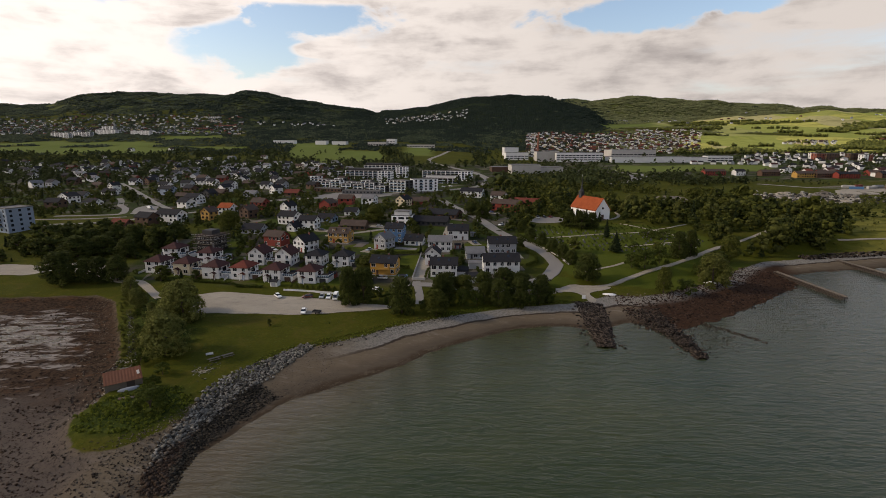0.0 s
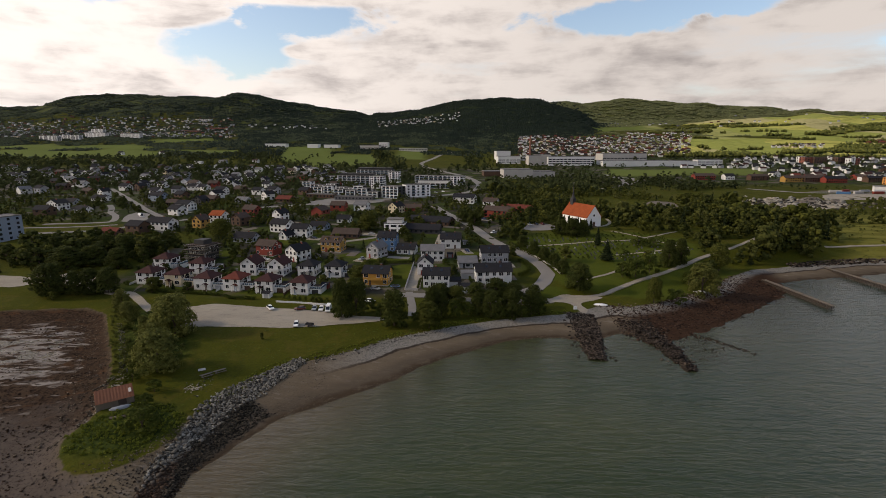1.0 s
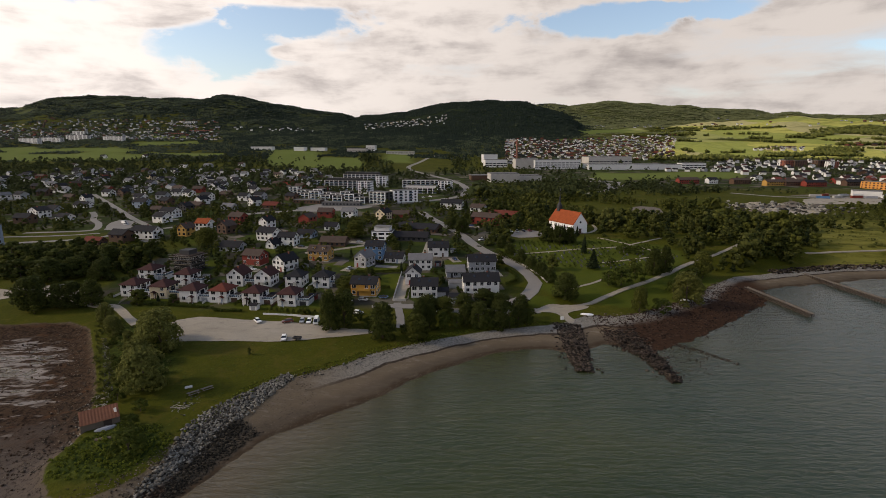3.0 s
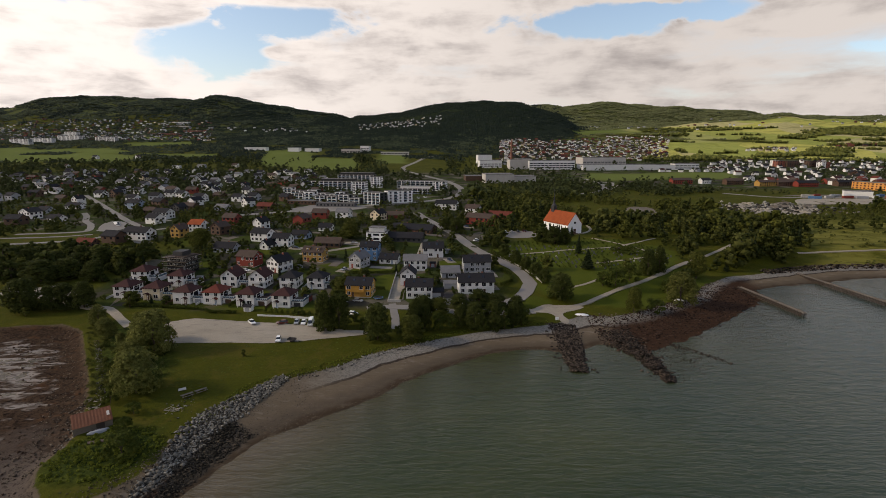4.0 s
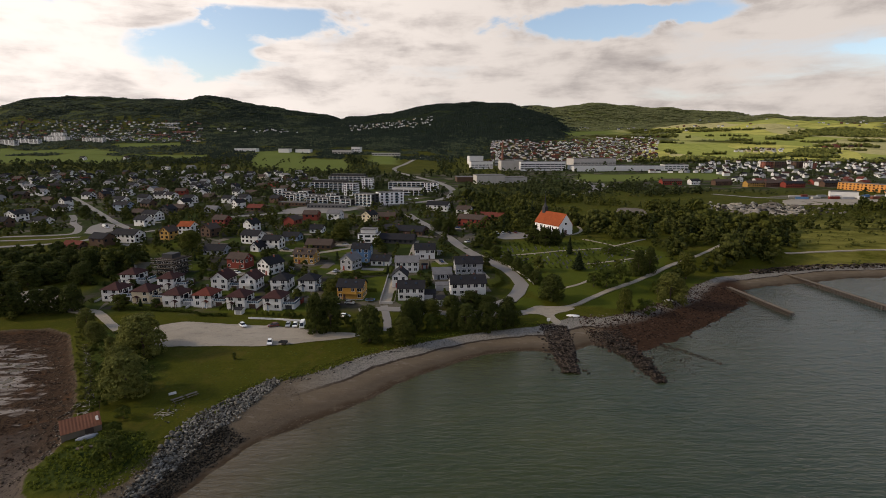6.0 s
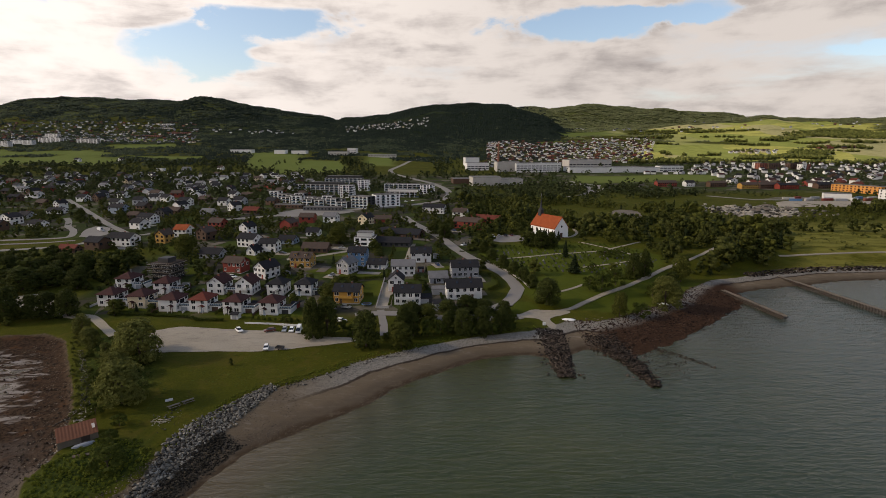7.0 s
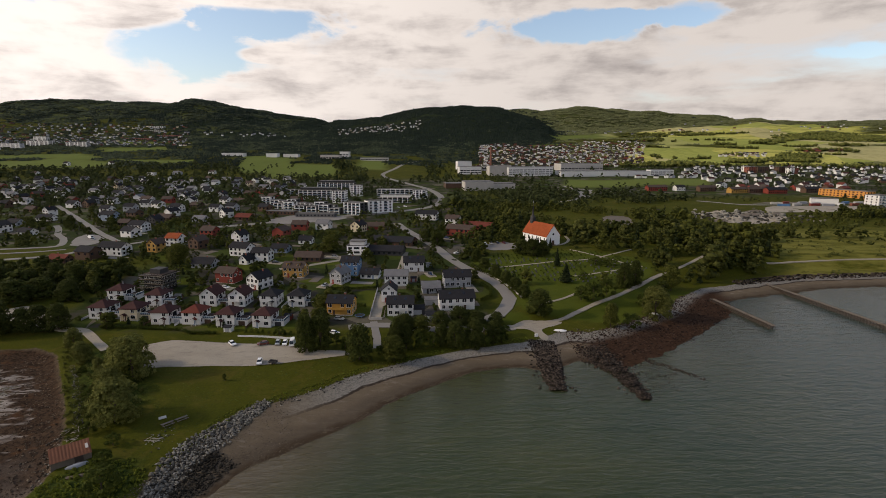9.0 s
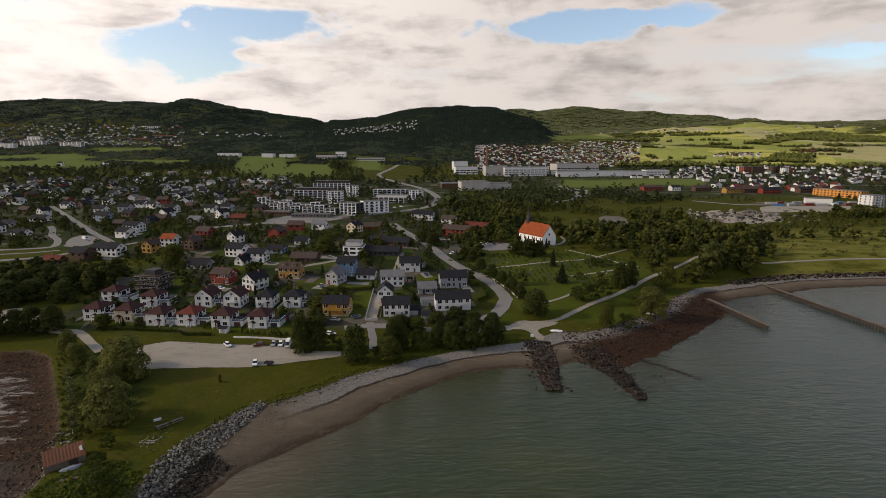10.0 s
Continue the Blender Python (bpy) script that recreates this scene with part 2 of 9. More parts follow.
    mud = s.mix(s.span(s.noise(1.1, 6, 0.75), 0.44, 0.58, 0, 0.85), mud, (0.016, 0.010, 0.007))
    mud = s.mix(s.span(s.noise(7, 4, 0.6, (1, 2, 1)), 0.55, 0.7, 0, 0.6), mud, (0.085, 0.040, 0.018))
    # pale streaks on low silt stand for bright sky mirrored in the wet
    silt = s.maths("MULTIPLY", s.span(height.outputs["Z"], 0.30, 0.10), s.span(s.noise(4.5, 6, 0.7, (0.35, 1.6, 1)), 0.44, 0.54))
    mud = s.mix(s.maths("MULTIPLY", silt, 0.8), mud, (0.28, 0.25, 0.22))
    # bare grey-brown silt with stones towards the point
    bare = s.mix(s.noise(8, 6, 0.7, (1, 0.6, 1)), (0.058, 0.045, 0.036), (0.118, 0.096, 0.078))
    bare = s.mix(s.span(s.noise(0.9, 6, 0.75), 0.50, 0.64, 0, 0.8), bare, (0.030, 0.023, 0.018))
    outer = s.maths("ADD", height.outputs["Y"], s.maths("MULTIPLY", s.maths("SUBTRACT", s.noise(18, 5, 0.65), 0.5), 50))
    mud = s.mix(s.span(outer, 132, 108), mud, bare)
    kelp = s.mix(s.noise(2.2, 6, 0.75), (0.014, 0.008, 0.005), (0.072, 0.040, 0.024))
    beach = s.mix(s.maths("MULTIPLY", s.attr("kelp"), s.span(level, 2.3, 1.5)), beach, kelp)
    beach = s.mix(s.attr("flat"), beach, mud)
    edge = s.maths("ADD", s.attr("shore"), s.maths("MULTIPLY", s.maths("SUBTRACT", s.noise(3, 5, 0.7), 0.5), 0.5))
    col = s.mix(s.span(edge, 0.40, 0.60), col, beach)
    s.put("Base Color", col)
    s.bump(s.noise(0.8, 6, 0.75), 0.8, 0.3)
    return s.mat


def make_water_material():
    s = Nodes("sea_water", 0.09, 0, 0.5)
    s.put("IOR", 1.33)
    deep = s.mix(s.span(s.noise(60, 4, 0.6, (0.6, 1.4, 1)), 0.35, 0.65), (0.024, 0.035, 0.011), (0.042, 0.049, 0.015))
    bed = s.mix(s.noise(9, 5, 0.65), (0.056, 0.040, 0.017), (0.090, 0.066, 0.030))
    # blue sky reflection towards the east, painted into the water's base colour
    east = s.node("ShaderNodeSeparateXYZ")
    s.link(s.place(), east.inputs[0])
    deep = s.mix(s.span(s.maths("ADD", east.outputs["X"], s.maths("MULTIPLY", s.noise(45, 3), 60)), 40, 200), deep, (0.033, 0.047, 0.036))
    s.put("Base Color", s.mix(s.attr("shallow"), deep, bed))
    swell = s.noise(5.0, 3, 0.55, (0.38, 1.5, 1), dist=0.5)
    chop = s.noise(1.6, 4, 0.6, (0.45, 1.4, 1), dist=0.3)
    s.bump(s.maths("ADD", s.maths("MULTIPLY", swell, 0.7), s.maths("MULTIPLY", chop, 0.5)), 0.75, 0.9)
    return s.mat


def leaf_material(name, low, high, far=False):
    s = Nodes(name, 0.8, 0, 0.06)
    tint = s.mix(s.island(), low, high)
    tint = s.mix(s.maths("MULTIPLY", s.random(), 0.45), tint, tuple(c * 0.6 for c in low))
    tint = s.mix(s.span(s.noise(45 if far else 1.4, 5, 0.6), 0.35, 0.7, 0, 0.6), tint, tuple(c * 0.5 for c in low))
    s.put("Base Color", tint)
    thin, blend = s.node("ShaderNodeBsdfTranslucent"), s.node("ShaderNodeMixShader")
    s.link(tint, thin.inputs["Color"])
    blend.inputs[0].default_value = 0.2 if far else 0.35
    s.link(s.shader.outputs[0], blend.inputs[1]), s.link(thin.outputs[0], blend.inputs[2])
    s.link(blend.outputs[0], s.tree.nodes["Material Output"].inputs["Surface"])
    return s.mat


def stone_material(name, dark, light, weed=0.0):
    s = Nodes(name, 0.9, 0, 0.12)
    col = s.mix(s.span(s.island(), 0.15, 1.15), dark, light)
    col = s.mix(s.maths("MULTIPLY", s.random(), 0.4), col, dark)
    col = s.mix(s.span(s.noise(0.5, 6, 0.7), 0.45, 0.7, 0, 0.5), col, tuple(c * 0.5 for c in dark))
    if weed:
        h = s.node("ShaderNodeSeparateXYZ")
        s.link(s.place(), h.inputs[0])
        wet = s.maths("ADD", h.outputs["Z"], s.maths("MULTIPLY", s.noise(2, 4), 0.8))
        col = s.mix(s.span(wet, weed + 0.5, weed - 0.2, 0, 0.9), col, (0.035, 0.020, 0.012))
    s.put("Base Color", col)
    s.bump(s.noise(0.3, 5, 0.7), 0.5, 0.08)
    return s.mat


def glass_material(name, tint=(0.02, 0.025, 0.03)):
    s = Nodes(name, 0.08, 0, 0.6)
    s.put("Base Color", s.mix(s.noise(2.5, 2), tint, tuple(c * 2.2 for c in tint)))
    return s.mat


def make_pool_material():
    s = Nodes("sky_paled_silt_film", 0.42, 0, 0.5)
    s.put("IOR", 1.33)
    # whitish base colour over the silt imitates reflected sky
    s.put("Base Color", s.mix(s.noise(2.4, 6, 0.7, (0.5, 1.6, 1)), (0.15, 0.145, 0.14), (0.50, 0.49, 0.48)))
    s.put("Roughness", s.span(s.noise(9, 3, 0.5), 0.42, 0.58, 0.04, 0.4))
    s.bump(s.noise(1.2, 3, 0.5), 0.10, 0.1)
    return s.mat


GROUND, WATER, POOL = make_ground_material(), make_water_material(), make_pool_material()
WALLS = {
    "white": paint("white_painted_boards", (0.66, 0.655, 0.64), 0.6, 1.0, 0.12, 0.18, tone=0.15),
    "cream": paint("cream_painted_boards", (0.55, 0.47, 0.33), 0.65, 1.0, 0.15, 0.18),
    "grey": paint("grey_painted_boards", (0.30, 0.31, 0.33), 0.65, 1.0, 0.15, 0.18),
    "blue": paint("blue_painted_boards", (0.07, 0.16, 0.30), 0.6, 1.0, 0.15, 0.18),
    "slate_blue": paint("slate_blue_boards", (0.20, 0.25, 0.32), 0.6, 1.0, 0.15, 0.18),
    "ochre": paint("ochre_painted_boards", (0.46, 0.25, 0.045), 0.65, 1.0, 0.15, 0.18),
    "mustard": paint("mustard_painted_boards", (0.36, 0.21, 0.05), 0.65, 1.0, 0.15, 0.18),
    "red": paint("barn_red_boards", (0.20, 0.035, 0.022), 0.7, 1.0, 0.2, 0.18),
    "brown": paint("brown_stained_boards", (0.085, 0.048, 0.030), 0.75, 1.0, 0.2, 0.18),
    "dark": paint("black_stained_boards", (0.035, 0.035, 0.038), 0.7, 1.0, 0.2, 0.18),
    "orange": paint("orange_facade_panels", (0.55, 0.24, 0.05), 0.6, 1.0, 0.12),
    "charcoal": paint("charcoal_facade_panels", (0.10, 0.10, 0.105), 0.6, 1.0, 0.2),
    "concrete": paint("pale_concrete", (0.42, 0.40, 0.37), 0.85, 1.6, 0.2),
    "brick": paint("red_brick", (0.22, 0.075, 0.05), 0.85, 0.8, 0.25),
    "plaster": paint("white_lime_plaster", (0.80, 0.80, 0.80), 0.8, 1.6, 0.1),
}
ROOFS = {
    "maroon": roof_tiles("maroon_roof_tiles", (0.058, 0.026, 0.024)),
    "dark": roof_tiles("black_roof_tiles", (0.022, 0.022, 0.025)),
    "red": roof_tiles("red_roof_tiles", (0.135, 0.038, 0.026)),
    "orange": roof_tiles("orange_clay_tiles", (0.26, 0.064, 0.022), 0.3),
    "brown": roof_tiles("brown_roof_tiles", (0.075, 0.055, 0.045)),
    "grey": roof_tiles("grey_roof_tiles", (0.15, 0.15, 0.155)),
    "felt": paint("grey_roofing_felt", (0.13, 0.125, 0.12), 0.9, 3.0, 0.3),
    "rust": paint("rusted_corrugated_iron", (0.150, 0.056, 0.028), 0.8, 0.9, 0.55, metal=0.1),
}
GLASS = glass_material("window_glass", (0.010, 0.012, 0.015))
BALCONY_GLASS = glass_material("balcony_glass", (0.06, 0.09, 0.12))
FRAME = paint("white_window_frames", (0.75, 0.74, 0.72), 0.5, 0.5, 0.08)
ASPHALT = paint("worn_asphalt", (0.20, 0.185, 0.165), 0.9, 2.5, 0.2)
def gravel_material():
    s = Nodes("pale_gravel", 0.95, 0, 0.15)
    base = s.mix(s.noise(16, 5, 0.65, (0.5, 1.6, 1), dist=0.8), (0.205, 0.178, 0.135), (0.37, 0.328, 0.262))
    base = s.mix(s.span(s.noise(3.2, 5, 0.7, (0.6, 1.8, 1)), 0.5, 0.72, 0, 0.55), base, (0.15, 0.128, 0.10))
    base = s.mix(s.span(s.noise(0.35, 4, 0.7), 0.45, 0.7, 0, 0.4), base, (0.14, 0.12, 0.095))
    s.put("Base Color", base)
    s.bump(s.noise(0.3, 4, 0.7), 0.4, 0.04)
    return s.mat


GRAVEL = gravel_material()
EARTH = paint("bare_brown_earth", (0.135, 0.112, 0.088), 0.95, 4.0, 0.35)
WOOD = paint("weathered_timber", (0.145, 0.122, 0.095), 0.85, 0.6, 0.3)
TAR_WOOD = paint("dark_wet_timber", (0.055, 0.042, 0.033), 0.8, 0.6, 0.3)
BARK = paint("tree_bark", (0.075, 0.055, 0.040), 0.95, 0.3, 0.35)
STEEL = paint("galvanised_steel", (0.42, 0.42, 0.42), 0.45, 0.4, 0.15, metal=0.7)
RUBBER = paint("black_rubber", (0.02, 0.02, 0.02), 0.85, 0.3, 0.2)
LEAVES = {
    "birch": leaf_material("birch_leaves", (0.066, 0.076, 0.015), (0.136, 0.142, 0.030)),
    "willow": leaf_material("willow_leaves", (0.098, 0.108, 0.026), (0.190, 0.192, 0.052)),
    "alder": leaf_material("alder_leaves", (0.040, 0.052, 0.013), (0.088, 0.100, 0.023)),
    "spruce": leaf_material("spruce_needles", (0.018, 0.028, 0.012), (0.042, 0.056, 0.022)),
    "scrub": leaf_material("scrub_leaves", (0.066, 0.076, 0.019), (0.138, 0.144, 0.038)),
    "nettle": leaf_material("nettle_leaves", (0.100, 0.128, 0.014), (0.215, 0.230, 0.038)),
    "hedge": leaf_material("hedge_leaves", (0.045, 0.062, 0.011), (0.100, 0.118, 0.024)),
}
FAR_LEAVES = {
    # blue of distant haze is painted into the spruce, mixed-wood and garden-tree colours
    "dark": leaf_material("distant_hazy_spruce", (0.018, 0.028, 0.020), (0.040, 0.054, 0.034), True),
    # one mixed wood twice: sunlit colour for right-hand hills, cloud-shaded for left
    "mid": leaf_material("distant_sunlit_mixed_wood", (0.125, 0.138, 0.056), (0.250, 0.255, 0.110), True),
    "slope": leaf_material("distant_shaded_mixed_wood", (0.036, 0.050, 0.028), (0.088, 0.104, 0.054), True),
    "grove": leaf_material("distant_hazy_garden_trees", (0.042, 0.055, 0.021), (0.102, 0.118, 0.042)),
    "copse": leaf_material("copse_leaves", (0.105, 0.122, 0.030), (0.230, 0.235, 0.062), True),
}
ROCK = stone_material("grey_riprap", (0.026, 0.024, 0.020), (0.36, 0.34, 0.29), 1.75)
GROYNE_ROCK = stone_material("dark_wet_groyne_rock", (0.008, 0.006, 0.0045), (0.125, 0.098, 0.076), 0.2)
COBBLE = stone_material("brown_shore_cobbles", (0.055, 0.042, 0.030), (0.200, 0.165, 0.122))
KELP_ROCK = stone_material("kelp_covered_rock", (0.014, 0.008, 0.005), (0.100, 0.060, 0.040))
WET_ROCK = stone_material("black_wet_rock", (0.008, 0.007, 0.005), (0.095, 0.080, 0.058), 0.3)
WEED_ROCK = stone_material("weed_covered_rock", (0.020, 0.014, 0.009), (0.150, 0.118, 0.090), 1.25)


# ---- mesh helpers ----
class Shape:
    """Collects faces for one mesh."""

    def __init__(self):
        self.v, self.f = [], []

    def quad(self, *pts):
        i = len(self.v)
        self.v += [tuple(p) for p in pts]
        self.f.append(tuple(range(i, i + len(pts))))
        return self

    def box(self, x0, x1, y0, y1, z0, z1, taper=0.0):
        i = len(self.v)
        a, b = (x1 - x0) * taper / 2, (y1 - y0) * taper / 2
        self.v += [(x0, y0, z0), (x1, y0, z0), (x1, y1, z0), (x0, y1, z0), (x0 + a, y0 + b, z1), (x1 - a, y0 + b, z1), (x1 - a, y1 - b, z1), (x0 + a, y1 - b, z1)]
        self.f += [tuple(i + k for k in q) for q in ((3, 2, 1, 0), (4, 5, 6, 7), (0, 1, 5, 4), (1, 2, 6, 5), (2, 3, 7, 6), (3, 0, 4, 7))]
        return self

    def beam(self, a, b, r, sides=6, r2=None):
        a, b = Vector(a), Vector(b)
        d = (b - a).normalized()
        p = d.orthogonal().normalized()
        q, i, r2 = d.cross(p), len(self.v), r if r2 is None else r2
        for c, s in ((a, r), (b, r2)):
            self.v += [tuple(c + (p * math.cos(k * 6.28319 / sides) + q * math.sin(k * 6.28319 / sides)) * s) for k in range(sides)]
        self.f += [(i + k, i + (k + 1) % sides, i + sides + (k + 1) % sides, i + sides + k) for k in range(sides)]
        self.f += [tuple(range(i + sides - 1, i - 1, -1)), tuple(range(i + sides, i + 2 * sides))]
        return self

    def mesh(self, name, material, soft=False):
        me = bpy.data.meshes.new(name)
        me.from_pydata(self.v, [], self.f)
        me.materials.append(material)
        if soft:
            me.polygons.foreach_set("use_smooth", [True] * len(me.polygons))
        me.update()
        return me


def part(name, shape, material, parent=None, label="", at=None, soft=False):
    """One mesh object under a thing or a part; shape is a Shape or a mesh that alike pieces share."""
    ob = new(name, shape.mesh(name, material, soft) if isinstance(shape, Shape) else shape)
    if parent is not None:
        ob.parent = parent
    if at is not None:
        ob.matrix_basis = at
    return tagged(ob, label) if label else ob


def height_at(x, y):
    return float(ground(np.array([x]), np.array([y]))[0])


def thing(name, x, y, turn, label, category, group="", z=None):
    ob = new(name)
    ob.empty_display_size = 0.5
    ob.matrix_basis = pose(x, y, height_at(x, y) if z is None else z, 0, 0, turn)
    return tagged(ob, label, category, group)

# ---- the lie of the land ----
# waterline of the bay, and the edge of the turf above the beach, in plan
WATERLINE = [(-75, 30), (-62, 60), (-57, 85), (-57, 97), (-53, 106), (-46, 121), (-38, 127.5), (-28, 136.5), (-20, 143), (-13.5, 152.5), (-5, 160),
             (3, 166), (9, 171), (17, 176), (25, 178), (33, 179), (39, 176), (49, 179), (56, 184), (61, 181), (64, 174), (71, 174), (72, 177),
             (86, 186), (105, 200), (123, 216), (142, 232), (151, 243), (155, 256), (170, 263), (202, 271), (223, 279), (246, 282), (600, 300)]
TURF = [(-80, 94), (-74, 94), (-69, 98), (-65, 107), (-66, 115), (-64, 121), (-61, 129), (-56, 144), (-47, 150), (-35, 158), (-26, 168),
        (-13, 176), (-3, 182), (14, 190), (27, 194), (42, 198), (56, 209), (67, 207), (79, 212), (99, 226), (116, 236), (126, 252), (150, 273),
        (167, 278), (184, 286), (221, 298), (263, 301), (600, 320)]
BAY_EDGE = [(-190, 192), (-172, 194), (-152, 197), (-140, 190), (-127, 173), (-111, 152), (-100, 136), (-93, 123), (-90, 115), (-90, 105), (-86, 100)]
SEA_RING = [(-4000, 20), (-300, 10)] + WATERLINE + [(4000, 420), (4000, -3000), (-4000, -3000)]
LAND_RING = [(-4000, 230), (-500, 200)] + BAY_EDGE + TURF + [(4000, 440), (4000, 7000), (-4000, 7000)]


def ring_distance(x, y, ring):
    """Signed distance to a closed ring, positive inside."""
    best, inside = np.full(x.shape, 1e9), np.zeros(x.shape, bool)
    for (ax, ay), (bx, by) in zip(ring, ring[1:] + ring[:1]):
        dx, dy = bx - ax, by - ay
        k = np.clip(((x - ax) * dx + (y - ay) * dy) / (dx * dx + dy * dy), 0, 1)
        best = np.minimum(best, np.hypot(x - ax - k * dx, y - ay - k * dy))
        if ay != by:
            inside ^= ((ay > y) != (by > y)) & (x < (bx - ax) * (y - ay) / (by - ay) + ax)
    return np.where(inside, best, -best)


def smooth(a, b, v):
    k = np.clip((v - a) / (b - a), 0, 1)
    return k * k * (3 - 2 * k)


def wave_noise(x, y, size, seed):
    """A cheap smooth noise, about -1 to 1."""
    rng = np.random.RandomState(seed)
    total = np.zeros(np.shape(x))
    for k in range(7):
        a, f, p = rng.uniform(0, 6.283), (0.6 + 0.22 * k) * 6.283 / size, rng.uniform(0, 6.283)
        total = total + np.sin((x * math.cos(a) + y * math.sin(a)) * f + p + 1.3 * np.sin((x * math.sin(a) - y * math.cos(a)) * f * 0.6 + 2 * p))
    return total / 4.5


RISE_Y = [0, 190, 220, 290, 340, 500, 630, 780, 1000, 1200, 1500, 1700, 2000, 2300, 2800, 5200]
RISE_Z = [2.6, 3.6, 5.0, 8.0, 11, 14, 15.5, 18, 24, 38, 65, 86, 112, 140, 170, 190]
# ridges: distance ahead, where the slope begins, bearing (x over y) and crest height
RIDGES = [
    (3000, 1950, [-1.376, -1.105, -0.904, -0.829, -0.772, -0.676, -0.58, -0.484, -0.441, -0.388, -0.325, -0.272, -0.208, -0.155, -0.091],
     [249, 295, 264, 267, 329, 332, 326, 317, 342, 326, 280, 255, 233, 180, 107]),
    (2600, 1650, [-0.242, -0.176, -0.09, -0.026, 0.017, 0.07, 0.129, 0.155, 0.21, 0.243, 0.276],
     [115, 202, 224, 259, 272, 278, 272, 254, 211, 156, 115]),
    (4200, 3000, [0.071, 0.156, 0.188, 0.22, 0.283, 0.326, 0.38, 0.444, 0.477, 0.552, 0.596, 0.683],
     [257, 375, 384, 358, 401, 392, 366, 366, 340, 336, 297, 257]),
    (3000, 2000, [0.394, 0.5, 0.585, 0.638, 0.682, 0.746, 0.84, 1.086, 1.512],
     [171, 202, 230, 242, 224, 218, 224, 264, 280]),
]


def ground(x, y):
    """Height of the land, from plan coordinates (arrays)."""
    x, y = np.asarray(x, float), np.asarray(y, float)
    sea, land = ring_distance(x, y, SEA_RING), ring_distance(x, y, LAND_RING)
    wet = -sea + (0.5 + 1.3 * smooth(50, 75, x)) * wave_noise(x, y, 8, 90) * smooth(60, 30, np.abs(sea))  # distance inland from the ragged waterline
    rise = np.interp(y, RISE_Y, RISE_Z)
    turf = np.maximum(2.7 + 0.03 * np.clip(land, 0, 30), rise * smooth(0, 25, land))
    turf = turf + 0.15 * wave_noise(x, y, 23, 3)
    step = np.clip(wet / np.maximum(wet - land, 0.01), 0, 1)
    shore = 2.7 * step ** 1.25
    flats = 0.41 + 0.20 * wave_noise(x * 0.6, y * 2.6, 19, 5) + 0.19 * wave_noise(x * 0.5, y * 2.2, 6, 6) + 0.17 * wave_noise(x * 0.7, y * 1.6, 4.1, 7) + 2.1 * np.exp(np.minimum(land, 0) / 3.0)
    flats = flats - 0.40 * np.exp(-((x + 152) / 34) ** 2 - ((y - 161) / 25) ** 2) - 0.12 * np.exp(-((x + 125) / 16) ** 2 - ((y - 143) / 9) ** 2)
    tidal = smooth(12, 22, wet) * smooth(-62, -74, x)
    shore = shore * (1 - tidal) + flats * tidal
    z = np.where(land > 0, turf, np.where(wet > 0, shore, -0.12 * np.minimum(-wet, 30)))
    # the hills
    u = x / np.maximum(y, 300)
    lift = np.zeros_like(z)
    for dist, begin, us, zs in RIDGES:
        crest = np.interp(u, us, zs) - np.interp(dist, RISE_Y, RISE_Z)
        ends = smooth(us[0] - 0.12, us[0], u) * smooth(us[-1] + 0.12, us[-1], u)
        crest = np.maximum(crest, 0) * ends
        k = smooth(begin, dist, y) * (1 - 0.5 * smooth(dist, dist + 900, y))
        lift = np.maximum(lift, crest * k)
    rough = smooth(1900, 2600, y) * (9 * wave_noise(x, y, 420, 8) + 4 * wave_noise(x, y, 170, 10)) + smooth(900, 1600, y) * 3 * wave_noise(x, y, 190, 9)
    return z + lift + rough

# ---- ground and sea ----
def in_ring(x, y, ring, soft=1.0):
    return smooth(-soft, soft, ring_distance(x, y, ring))


def graded(knots):
    """Grid lines: from each knot to the next in steps of the given size."""
    out = []
    for (a, s), (b, _) in zip(knots, knots[1:]):
        out += list(np.linspace(a, b, max(2, int(round((b - a) / s)) + 1))[:-1])
    return np.array(out + [knots[-1][0]])


def patch(x, y, cx, cy, rx, ry, turn=0.0, wobble=0.25, seed=1):
    """1 inside an uneven oval in plan."""
    c, s = math.cos(radians(turn)), math.sin(radians(turn))
    dx, dy = x - cx, y - cy
    r = np.hypot((dx * c + dy * s) / rx, (-dx * s + dy * c) / ry) + wobble * wave_noise(x, y, min(rx, ry) * 1.6, seed)
    return smooth(1.06, 0.94, r)


def field_mask(x, y):
    """Open meadows and crops."""
    m = np.zeros_like(x)
    u = x / np.maximum(y, 100)
    for k, (lo, hi, y0, y1) in enumerate(((0.27, 0.56, 820, 950), (0.385, 1.6, 1220, 1720), (0.44, 1.7, 1760, 2260), (0.40, 0.85, 2290, 2620), (-1.4, -0.60, 1170, 1330), (-0.60, -0.44, 1290, 1350), (-1.4, -0.62, 1370, 1480), (-0.62, -0.49, 1540, 1660), (0.19, 0.34, 1690, 1760), (-0.36, -0.26, 1080, 1420),
                                          (-0.31, -0.18, 980, 1200), (-0.13, -0.085, 1120, 1420), (0.24, 0.36, 2000, 2300), (-0.62, -0.50, 1780, 1900))):
        w = 0.012 * wave_noise(x, y, 300, 20 + k)
        h = 45 * wave_noise(x, y, 420, 40 + k)
        m = np.maximum(m, smooth(lo - 0.01, lo + 0.01, u + w) * smooth(hi + 0.01, hi - 0.01, u + w) * smooth(y0 - 15, y0 + 15, y + h) * smooth(y1 + 15, y1 - 15, y + h))
    return m


